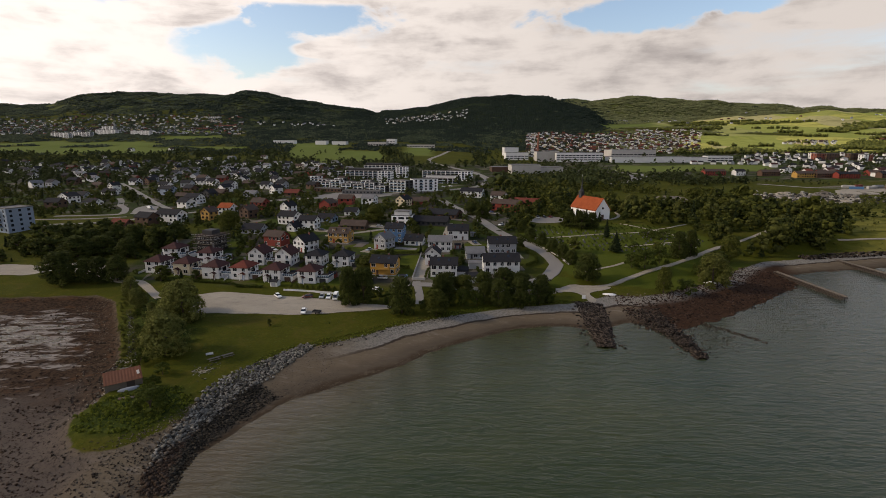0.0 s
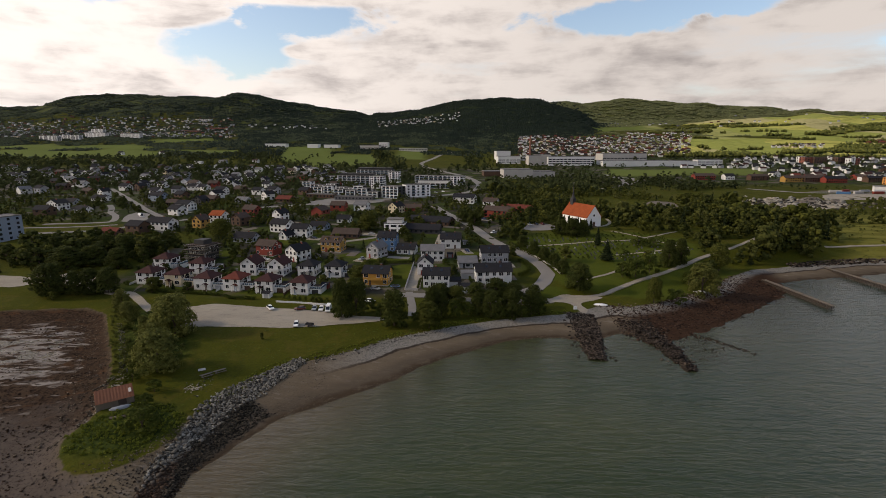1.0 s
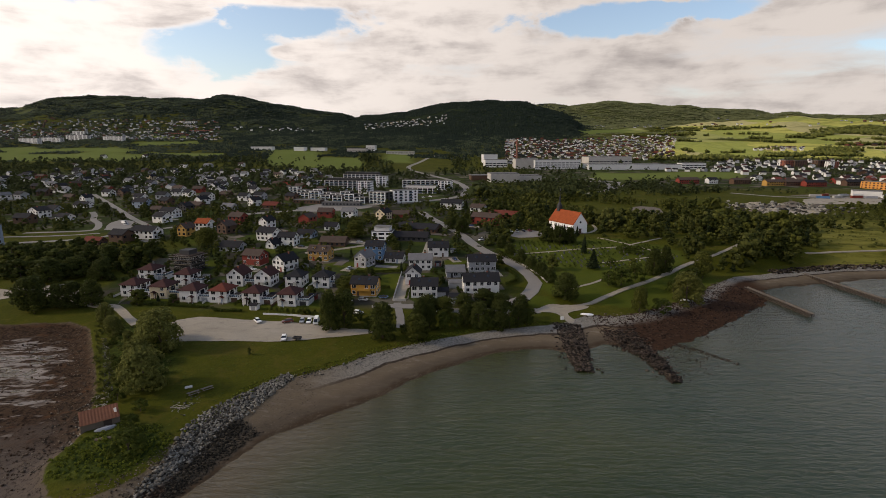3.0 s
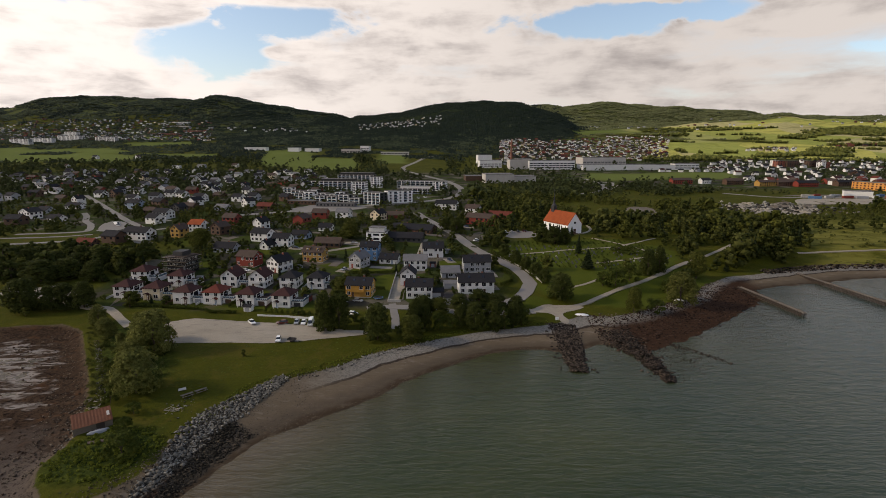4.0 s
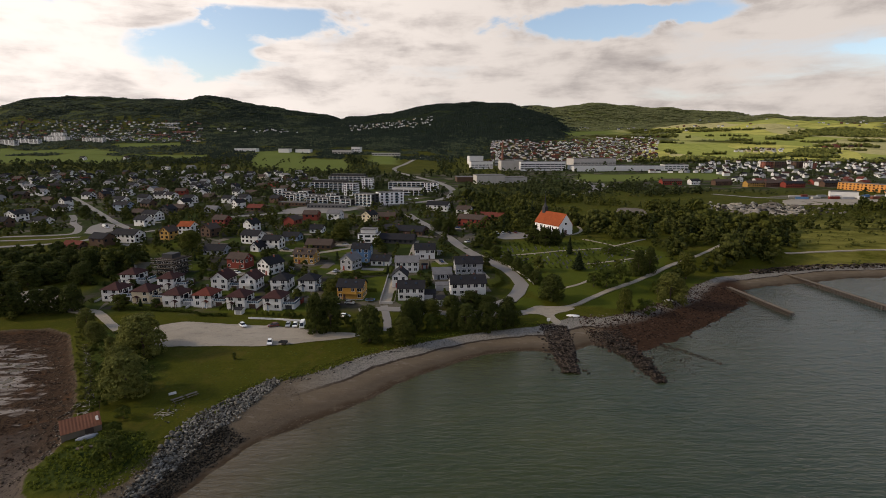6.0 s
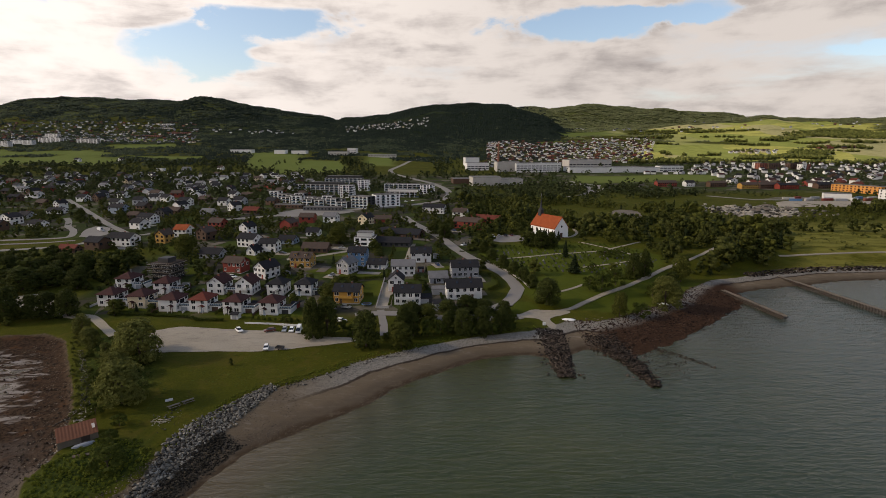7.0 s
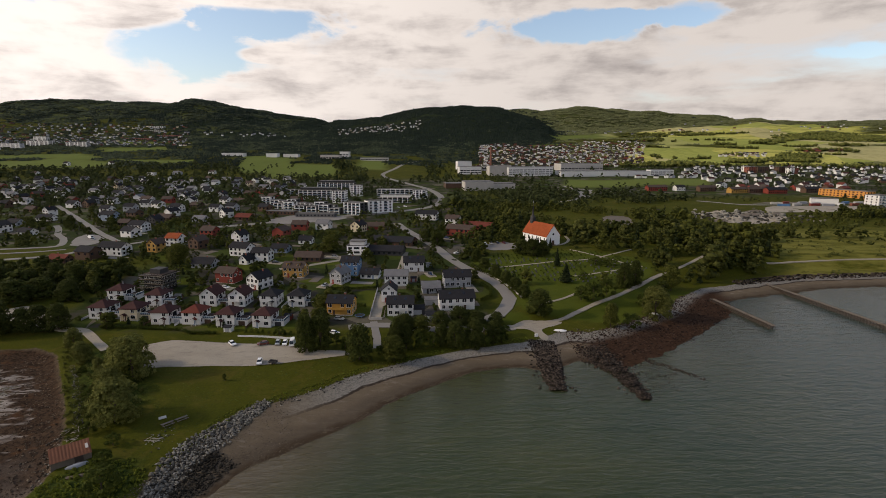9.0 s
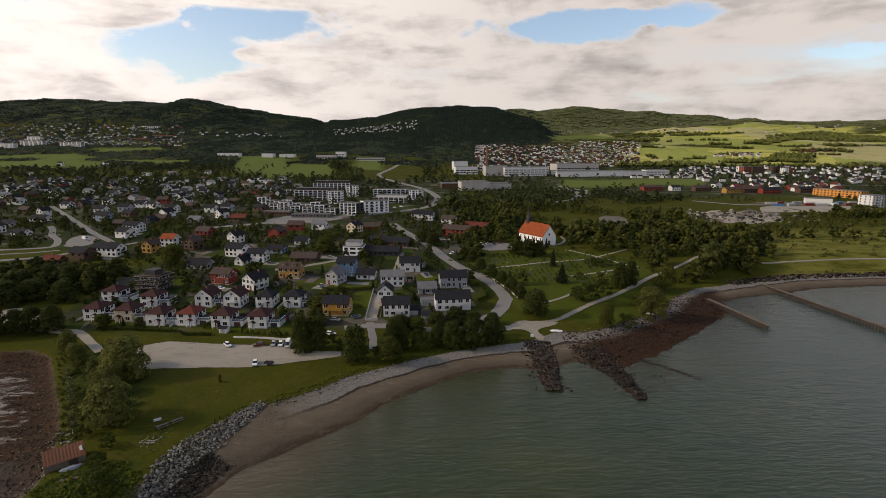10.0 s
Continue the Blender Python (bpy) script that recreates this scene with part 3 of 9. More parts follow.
def wood_mask(x, y):
    """Forest floor: the hills."""
    u = x / np.maximum(y, 100)
    edge = np.interp(u, [-1.5, -0.5, -0.4, -0.15, 0.0, 0.2, 0.35, 0.45, 0.8, 1.5], [2450, 2350, 1500, 1480, 1500, 1750, 2300, 2550, 2500, 2600])
    return smooth(-40, 40, y - edge + 90 * wave_noise(x, y, 380, 12))


def lit_leaf_belt(x, y):
    """Leafy wood rather than spruce on the hills; paints sunlit hills paler, shaded darker."""
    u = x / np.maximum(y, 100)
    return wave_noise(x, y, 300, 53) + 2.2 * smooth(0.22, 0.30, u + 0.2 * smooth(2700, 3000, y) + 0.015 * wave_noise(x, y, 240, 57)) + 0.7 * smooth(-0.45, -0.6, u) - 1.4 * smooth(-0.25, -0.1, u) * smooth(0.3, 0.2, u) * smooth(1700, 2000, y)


def town_mask(x, y):
    u = x / np.maximum(y, 100)
    w = 14 * wave_noise(x, y, 45, 72)
    left = smooth(206, 220, y + 0.3 * w) * smooth(1000, 900, y + w) * smooth(34, 16, x - 0.05 * (y - 200) + w) * smooth(-175, -150, x + w + np.where(y > 330, (y - 330) * 4, 0))
    right = smooth(640, 700, y) * smooth(1230, 1180, y) * smooth(0.12, 0.16, u)
    return np.maximum(left, right)


SCRUB = [(-87, 100), (-90, 111), (-84, 122), (-72, 121), (-67, 114), (-68, 106), (-74, 99)]  # rank growth at the end of the spit
THICKET = [(-131, 192), (-121, 172), (-103, 146), (-93, 136), (-87, 140), (-86, 152), (-96, 172), (-117, 195)]  # willows along the bay


GREENS = [(81, 304, 54, 38), (74, 246, 32, 24), (-31, 241, 8, 19), (-38, 268, 20, 5), (120, 262, 20, 14), (-88, 323, 12, 8), (-57, 277, 14, 6), (-92, 231, 10, 3), (-73, 213, 26, 4), (-120, 220, 24, 4), (-135, 279, 10, 8), (-120, 266, 8, 6), (49, 249, 8, 22), (36, 222, 10, 6), (86, 225, 24, 7), (-26, 290, 10, 6), (2, 282, 8, 6), (-110, 305, 10, 6), (-150, 300, 10, 7), (-62, 315, 9, 7), (-170, 330, 14, 8), (-40, 340, 12, 7)]  # mown lawns


def in_oval(x, y, cx, cy, rx, ry):
    return smooth(1.06, 0.96, np.hypot((x - cx) / rx, (y - cy) / ry) + 0.05 * wave_noise(x, y, 14, 74))


def build_ground():
    xs = graded([(-4300, 120), (-1500, 45), (-500, 16), (-230, 2.0), (-180, 1.6), (-90, 2.2), (280, 16), (900, 45), (2600, 120), (4300, 120)])
    ys = graded([(-900, 120), (-60, 12), (40, 2.0), (120, 1.6), (195, 2.2), (330, 7), (600, 16), (1300, 26), (3400, 60), (4980, 60)])
    gx, gy = np.meshgrid(xs, ys)
    gx, gy = gx.ravel(), gy.ravel()
    gz = ground(gx, gy)
    nx, ny = len(xs), len(ys)
    idx = np.arange(nx * ny).reshape(ny, nx)
    faces = np.stack([idx[:-1, :-1], idx[:-1, 1:], idx[1:, 1:], idx[1:, :-1]], -1).reshape(-1, 4)
    me = bpy.data.meshes.new("ground")
    me.from_pydata(np.stack([gx, gy, gz], 1).tolist(), [], faces.tolist())
    sea, land = ring_distance(gx, gy, SEA_RING), ring_distance(gx, gy, LAND_RING)
    wood = wood_mask(gx, gy)
    crop = field_mask(gx, gy)
    zones = {"shore": smooth(2.0, -2.0, land), "flat": smooth(12, 22, -sea) * smooth(-58, -72, gx) * smooth(1, -1, land), "wood": wood * (1 - crop),
             # the crop and leaf masks also part sunlit from cloud-shaded land
             "crop": crop, "lawn": np.maximum.reduce([in_oval(gx, gy, *o) for o in GREENS]), "shingle": smooth(-50, -24, gx), "dry": smooth(205, 240, gx) * smooth(440, 390, gy), "kelp": smooth(60, 70, gx) * smooth(166, 152, gx), "town": town_mask(gx, gy) * (1 - crop) * (1 - np.maximum.reduce([in_oval(gx, gy, *o) for o in GREENS])), "leafy": smooth(-0.3, 0.9, lit_leaf_belt(gx, gy)), "sunlit_crop": smooth(1080, 1180, gy) * smooth(0.30, 0.42, gx / np.maximum(gy, 100) + 0.03 * wave_noise(gx, gy, 300, 71)),
             "rough": np.maximum(in_ring(gx, gy, SCRUB, 3), in_ring(gx, gy, THICKET, 4))}
    for key, values in zones.items():
        me.attributes.new(key, "FLOAT", "POINT").data.foreach_set("value", values.astype(np.float32))
    me.polygons.foreach_set("use_smooth", [True] * len(me.polygons))
    me.materials.append(GROUND)
    tagged(new("ground", me), "grassy coastal land rising to wooded hills", "ground", kind="structure")


def build_water():
    xs, ys = graded([(-4300, 200), (-300, 5), (300, 200), (4300, 200)]), graded([(-2500, 150), (20, 5), (320, 110), (430, 110)])
    gx, gy = np.meshgrid(xs, ys)
    gx, gy = gx.ravel(), gy.ravel()
    idx = np.arange(len(gx)).reshape(len(ys), len(xs))
    faces = np.stack([idx[:-1, :-1], idx[:-1, 1:], idx[1:, 1:], idx[1:, :-1]], -1).reshape(-1, 4)
    me = bpy.data.meshes.new("water")
    me.from_pydata(np.stack([gx, gy, 0 * gx], 1).tolist(), [], faces.tolist())
    off = ring_distance(gx, gy, SEA_RING) + 4 * wave_noise(gx, gy, 40, 73)
    shallow = smooth(34, 1, off) * (0.2 + 0.75 * smooth(0, -48, gx))
    me.attributes.new("shallow", "FLOAT", "POINT").data.foreach_set("value", shallow.astype(np.float32))
    me.materials.append(WATER)
    tagged(new("water", me), "grey-green rippled sea water in the bay", "sea", kind="structure")


def build_pools():
    """Wet silt in the hollows of the tidal flat, its sky reflection painted pale."""
    s = Shape()
    for x in range(-240, -95, 12):
        for y in range(112, 190, 12):
            s.quad((x, y, -0.02), (x + 12, y, -0.02), (x + 12, y + 12, -0.02), (x, y + 12, -0.02))
    tagged(part("wet_silt", s, POOL), "wet silt in the hollows of the tidal flat, paled by painted sky reflection", "silt", kind="structure")


build_ground()
build_water()
build_pools()

from mathutils import geometry

# ---- roads: ribbons and aprons that lie on the ground ----
def spline(pts, step):
    """A smooth line through plan points."""
    p = [Vector((*q, 0)) for q in pts]
    p = [p[0] * 2 - p[1]] + p + [p[-1] * 2 - p[-2]]
    out = []
    for a, b, c, d in zip(p, p[1:], p[2:], p[3:]):
        n = max(1, int((c - b).length / step))
        for k in range(n):
            t = k / n
            out.append(0.5 * (2 * b + (c - a) * t + (2 * a - 5 * b + 4 * c - d) * t * t + (3 * b - a - 3 * c + d) * t ** 3))
    return out + [p[-2]]


LANES = []  # plan points of the carriageways, kept clear of trees


def ribbon(name, pts, width, material, label, lift=0.10):
    line = spline(pts, 3.0 if pts[0][1] < 420 else 9.0)
    rows = []
    for k, q in enumerate(line):
        d = (line[min(k + 1, len(line) - 1)] - line[max(k - 1, 0)]).normalized()
        side = Vector((-d.y, d.x, 0))
        w = width * (1 + 0.05 * math.sin(k * 1.7))
        rows += [q + side * w * s for s in (-0.5, -0.17, 0.17, 0.5)]
        LANES.append((q.x, q.y, width / 2))
    xy = np.array([(v.x, v.y) for v in rows])
    z = ground(xy[:, 0], xy[:, 1]).reshape(-1, 4)
    z = np.maximum(z, z.mean(1, keepdims=True))
    if len(z) > 6:
        z[1:-1] = np.maximum(z[1:-1], (z[:-2] + z[2:]) / 2)
    s = Shape()
    s.v = [(a, b, c + lift) for (a, b), c in zip(xy.tolist(), z.ravel().tolist())]
    n = len(line)
    s.f = [(4 * k + j, 4 * k + 4 + j, 4 * k + 5 + j, 4 * k + 1 + j)[::-1] for k in range(n - 1) for j in range(3)]
    i = len(s.v)  # a low edge down to the turf on both sides
    s.v += [(a, b, c - 0.6) for a, b, c in s.v]
    s.f += [(4 * k, 4 * k + 4, i + 4 * k + 4, i + 4 * k) for k in range(n - 1)] + [(4 * k + 7, 4 * k + 3, i + 4 * k + 3, i + 4 * k + 7) for k in range(n - 1)]
    tagged(part(name, s, material), label, name, kind="structure")


def apron(name, pts, material, label, lift=0.13):
    ring = spline(pts + pts[:1], 6.0)
    ring = [(v.x, v.y) for v in ring[:-1]]
    xs, ys = [p[0] for p in ring], [p[1] for p in ring]
    step = 1.2 if min(ys) < 300 else 6.0
    ring = [(v.x, v.y) for v in spline(ring + ring[:1], step)[:-1]]
    # a ragged outline, as loose gravel has
    ring = [(a + 0.10 * math.sin(k * k * 0.73) * step, b + 0.10 * math.cos(k * k * 0.41) * step) for k, (a, b) in enumerate(ring)]
    gx, gy = np.meshgrid(np.arange(min(xs), max(xs), step), np.arange(min(ys), max(ys), step))
    gx, gy = gx.ravel(), gy.ravel()
    deep = ring_distance(gx, gy, ring) > step * 0.6
    gx, gy = gx[deep], gy[deep]
    n = len(ring)
    plan = [Vector(p) for p in ring] + [Vector(p) for p in zip(gx.tolist(), gy.tolist())]
    out = geometry.delaunay_2d_cdt(plan, [(k, (k + 1) % n) for k in range(n)], [], 1, 1e-4)
    xy = np.array([(v.x, v.y) for v in out[0]])
    gz = ground(xy[:, 0], xy[:, 1]) + lift
    s = Shape()
    s.v = [(a, b, c) for (a, b), c in zip(xy.tolist(), gz.tolist())]
    s.f = [tuple(f) for f in out[2]]
    for x, y in zip(gx.tolist(), gy.tolist()):
        LANES.append((x, y, step * 0.6))
    tagged(part(name, s, material), label, name.replace("_", " "), kind="structure")


# ---- roads and paths ----
ribbon("road", [(-28, 456), (-19, 424), (-6, 387), (5, 354), (13, 324), (22, 301), (30, 285), (36, 272), (39, 258), (40, 246), (36, 233), (31, 223), (24, 217)], 6.5, ASPHALT, "worn grey asphalt road curving down to the shore")
ribbon("road", [(-20, 1298), (-54, 1249), (-77, 1131), (-89, 1026), (-43, 892), (-4, 793), (14, 704), (17, 640), (7, 581), (-15, 547), (-48, 519), (-80, 502), (-118, 478), (-153, 456), (-185, 436)], 9, ASPHALT, "grey asphalt main road past the flats")
ribbon("road", [(-420, 594), (-361, 527), (-308, 467), (-263, 416), (-228, 380)], 4.8, ASPHALT, "straight grey residential street")
ribbon("road", [(-300, 352), (-275, 357), (-260, 362), (-262, 372), (-275, 392), (-290, 408), (-306, 432), (-322, 452)], 4.6, ASPHALT, "worn grey street round the lot")
ribbon("road", [(-330, 312), (-300, 318), (-264, 326), (-239, 335), (-232, 349), (-217, 366), (-205, 380)], 4.6, ASPHALT, "grey asphalt road behind the trees")
ribbon("road", [(-340, 332), (-300, 338), (-268, 343), (-246, 352)], 3.0, ASPHALT, "narrow asphalt track between hedges")
ribbon("road", [(218, 829), (222, 781), (215, 712), (189, 645), (158, 612)], 6, ASPHALT, "grey asphalt country road")
ribbon("road", [(-207, 235), (-194, 230), (-183, 225), (-167, 217), (-153, 214), (-144, 212), (-132, 201), (-123, 192)], 3.4, GRAVEL, "pale gravel shore road")
ribbon("path", [(49, 219), (59, 222), (67, 227), (81, 239), (97, 251), (111, 265), (131, 284), (152, 300), (170, 316), (193, 338)], 2.3, GRAVEL, "pale gravel footpath above the beach")
ribbon("path", [(36, 301), (47, 303), (60, 307), (74, 312), (85, 314), (104, 319), (119, 329), (138, 342)], 1.6, GRAVEL, "pale gravel cemetery path")
ribbon("path", [(96, 342), (105, 332), (114, 321), (121, 308), (129, 301)], 1.6, GRAVEL, "pale gravel cemetery path")
ribbon("path", [(50, 234), (57, 239), (65, 244), (74, 252)], 1.6, GRAVEL, "pale gravel cemetery path")
ribbon("path", [(82, 283), (94, 287), (113, 295)], 1.6, GRAVEL, "pale gravel cemetery path")
ribbon("path", [(85, 356), (96, 361), (104, 375), (106, 392)], 2.1, GRAVEL, "pale gravel path round the church")
ribbon("path", [(214, 314), (233, 316), (252, 318), (278, 320), (304, 321)], 1.3, GRAVEL, "pale gravel track over the heath")
ribbon("driveway", [(-88, 301), (-76, 306), (-64, 314), (-52, 322)], 4, GRAVEL, "pale gravel driveway between gardens")
ribbon("driveway", [(-15, 338), (-16, 317), (-17, 293)], 3.5, GRAVEL, "pale gravel driveway beside a house")
ribbon("driveway", [(-24, 217), (-21, 200), (-20, 191)], 3.2, ASPHALT, "grey asphalt driveway through the hedge")
ribbon("road", [(-34, 211), (-23, 213), (-8, 211), (4, 208), (18, 210), (27, 209), (36, 212)], 5, ASPHALT, "grey asphalt lane behind the shore trees")
apron("car_park", [(-110, 195), (-102, 199), (-86, 197), (-67, 195), (-52, 192), (-39, 188), (-32, 188), (-30, 185), (-40, 181), (-53, 177), (-63, 175), (-90, 175), (-103, 176)], GRAVEL, "pale gravel car park beside the lawn")
apron("gravel_yard", [(-195, 236), (-189, 240), (-179, 237), (-165, 224), (-161, 216), (-172, 217), (-182, 222)], GRAVEL, "pale gravel lot beside the trees")
apron("gravel_yard", [(31, 211), (37, 215), (43, 220), (53, 221), (59, 219), (55, 215), (48, 210), (49, 202), (46, 199), (43, 209)], GRAVEL, "pale gravel turning place above the slipway")
apron("car_park", [(32, 352), (49, 368), (62, 365), (60, 347), (44, 342)], ASPHALT, "asphalt car park beside the church")
apron("paved_yard", [(-27, 256), (-22, 256), (-20, 221), (-26, 219)], GRAVEL, "reddish paved yard beside the garden wall")
apron("car_park", [(-253, 365), (-265, 390), (-268, 408), (-254, 402), (-238, 380), (-242, 362)], ASPHALT, "grey asphalt car park beside the street")
apron("cleared_ground", [(278, 502), (322, 519), (349, 501), (336, 474), (297, 446), (270, 450)], GRAVEL, "bare stony building ground with rubble")
apron("gravel_yard", [(-149, 477), (-126, 509), (-78, 492), (-95, 467), (-133, 456)], ASPHALT, "grey paved yard before the flats")

# ---- paved drives before the houses ----
def drive(x, y, turn, w, d, material, label):
    """A thin paved slab that follows the ground."""
    s = Shape()
    c, n = math.cos(radians(turn)), math.sin(radians(turn))
    pts = [(x + a * c - b * n, y + a * n + b * c) for a, b in ((-w / 2, -d / 2), (w / 2, -d / 2), (w / 2, d / 2), (-w / 2, d / 2))]
    top = [(a, b, height_at(a, b) + 0.14) for a, b in pts]
    low = [(a, b, z - 0.5) for a, b, z in top]
    s.v = low + top
    s.f = [(4, 5, 6, 7), (0, 1, 5, 4), (1, 2, 6, 5), (2, 3, 7, 6), (3, 0, 4, 7)]
    tagged(part("driveway", s, material), label, "driveway", kind="structure")


DRIVES = [(-106, 265.5, -14, 9, 5), (-93, 281, -30, 5, 9), (-62, 281, -10, 5, 11), (-55, 268, -20, 6, 8), (-36, 273, -8, 12, 4), (-2, 292, 2, 9, 5), (1, 287, 20, 5, 9), (22, 262, 10, 5, 12), (21, 240, 8, 5, 10), (-94, 314, -12, 9, 5), (-113, 327, -20, 6, 8),
          (-124, 366, -25, 10, 5), (-171, 355, -15, 5, 9), (-198, 328, -12, 14, 5), (-145, 341, -25, 6, 9), (-60, 326, -8, 12, 5), (-44, 346, -6, 10, 5), (-10, 352, -20, 16, 6), (14, 384, -25, 14, 6), (-228, 412, -15, 10, 5), (-92, 360, -8, 8, 5)]
for k, (x, y, turn, w, d) in enumerate(DRIVES):
    drive(x, y, turn, w, d, (GRAVEL, ASPHALT, EARTH)[k % 3], ("pale gravel", "grey asphalt", "bare brown")[k % 3] + " drive beside a house")
    LANES.append((x, y, 4.0))

# ---- clearings of the right-hand plain ----
apron("bare_ground", [(150, 432), (158, 462), (172, 492), (190, 492), (188, 462), (176, 436)], EARTH, "bare brown earth clearing among the trees")
ribbon("road", [(330, 622), (348, 600), (362, 582), (400, 577), (451, 576), (500, 572), (560, 566)], 6.5, ASPHALT, "pale asphalt road along the sports field")
apron("gravel_yard", [(345, 512), (381, 562), (440, 566), (486, 560), (440, 522), (385, 516)], GRAVEL, "pale gravel building yard with stacked material")
apron("gravel_yard", [(380, 592), (410, 604), (470, 606), (545, 600), (530, 586), (450, 584)], EARTH, "pale gravelled storage yard")
ribbon("road", [(180, 760), (211, 775), (236, 772), (240, 745), (224, 700), (206, 668)], 9, ASPHALT, "pale asphalt road bending through meadows")


def spoil_heap(x, y, wide, tall, seed):
    """A mound of dumped earth and rubble with an uneven crest."""
    s, rng, n = Shape(), random.Random(seed), 14
    i = 0
    for r, h in ((1.0, -0.1), (0.72, 0.38), (0.42, 0.8), (0.16, 1.0)):
        s.v += [(math.cos(k * 6.283 / n) * wide * r * rng.uniform(0.85, 1.15), math.sin(k * 6.283 / n) * wide * 0.7 * r * rng.uniform(0.85, 1.15), h * tall * rng.uniform(0.6, 1.3)) for k in range(n)]
    s.f = [(j * n + k, j * n + (k + 1) % n, (j + 1) * n + (k + 1) % n, (j + 1) * n + k) for j in range(3) for k in range(n)] + [tuple(range(3 * n, 4 * n))]
    ob = part("earth_mound", s, GRAVEL if seed % 3 == 1 else EARTH)
    ob.matrix_basis = pose(x, y, height_at(x, y), 0, 0, seed * 40)
    tagged(ob, "mound of dumped earth and grey rubble", "rubble heap", "rubble heaps")


for k, (x, y, w, h) in enumerate([(268, 462, 9, 2.6), (286, 470, 12, 3.2), (305, 486, 11, 3.6), (322, 498, 13, 3.0), (296, 512, 10, 4.0), (338, 520, 12, 3.4), (352, 506, 8, 2.4), (318, 462, 8, 2.2)]):
    spoil_heap(x, y, w, h * 0.6, k)
apron("gravel_yard", [(-236, 228), (-222, 233), (-204, 230), (-194, 224), (-202, 217), (-230, 218)], GRAVEL, "pale gravel lot behind the bay")

# ---- building kit ----
COLOUR_WORDS = {"charcoal": "charcoal-grey", "white": "white-painted wooden", "cream": "cream-painted wooden", "grey": "grey-painted wooden", "blue": "bright blue wooden", "slate_blue": "slate-blue wooden",
                "ochre": "ochre-yellow wooden", "mustard": "mustard-yellow wooden", "red": "barn-red wooden", "brown": "brown-stained wooden", "dark": "black-stained wooden",
                "orange": "orange-panelled", "concrete": "pale concrete", "brick": "red brick", "plaster": "white plastered"}
ROOF_WORDS = {"maroon": "maroon tiled", "dark": "black tiled", "red": "red tiled", "orange": "orange tiled", "brown": "brown tiled", "grey": "grey tiled", "felt": "flat felted", "rust": "rusty iron"}
FLOOR_WORDS = {1: "one-storey", 2: "two-storey", 3: "three-storey", 4: "four-storey", 5: "five-storey"}
SHARED = {}


def window_meshes(w, h):
    key = (round(w, 2), round(h, 2))
    if key not in SHARED:
        t = 0.08
        f = Shape()
        f.box(-w / 2 - t, w / 2 + t, -0.05, 0.02, h, h + t).box(-w / 2 - t, w / 2 + t, -0.09, 0.02, -t, 0)
        f.box(-w / 2 - t, -w / 2, -0.05, 0.02, 0, h).box(w / 2, w / 2 + t, -0.05, 0.02, 0, h).box(-0.035, 0.035, -0.04, 0.02, 0, h)
        p = Shape().box(-w / 2, w / 2, -0.012, 0.01, 0, h)
        SHARED[key] = (f.mesh("window", FRAME), p.mesh("pane", GLASS))
    return SHARED[key]


def add_window(body, x, y, z, turn, w=1.2, h=1.3, full=True):
    frame_mesh, pane_mesh = window_meshes(w, h)
    if full:
        ob = part("window", frame_mesh, None, body, at=pose(x, y, z, 0, 0, turn))
        part("pane", pane_mesh, None, ob)
    else:
        part("window", pane_mesh, None, body, at=pose(x, y, z, 0, 0, turn) @ Matrix.Translation((0, -0.02, 0)))


def body_shape(w, d, eave, rise, shape, sink=1.6):
    s = Shape()
    x, y = w / 2, d / 2
    if shape == "gable":
        s.quad((-x, -y, -sink), (x, -y, -sink), (x, -y, eave), (-x, -y, eave)).quad((x, y, -sink), (-x, y, -sink), (-x, y, eave), (x, y, eave))
        s.quad((x, -y, -sink), (x, y, -sink), (x, y, eave), (x, 0, eave + rise), (x, -y, eave))
        s.quad((-x, y, -sink), (-x, -y, -sink), (-x, -y, eave), (-x, 0, eave + rise), (-x, y, eave))
    elif shape == "cross":
        s.quad((x, -y, -sink), (x, y, -sink), (x, y, eave), (x, -y, eave)).quad((-x, y, -sink), (-x, -y, -sink), (-x, -y, eave), (-x, y, eave))
        s.quad((-x, -y, -sink), (x, -y, -sink), (x, -y, eave), (0, -y, eave + rise), (-x, -y, eave))
        s.quad((x, y, -sink), (-x, y, -sink), (-x, y, eave), (0, y, eave + rise), (x, y, eave))
    else:
        s.box(-x, x, -y, y, -sink, eave)
    return s


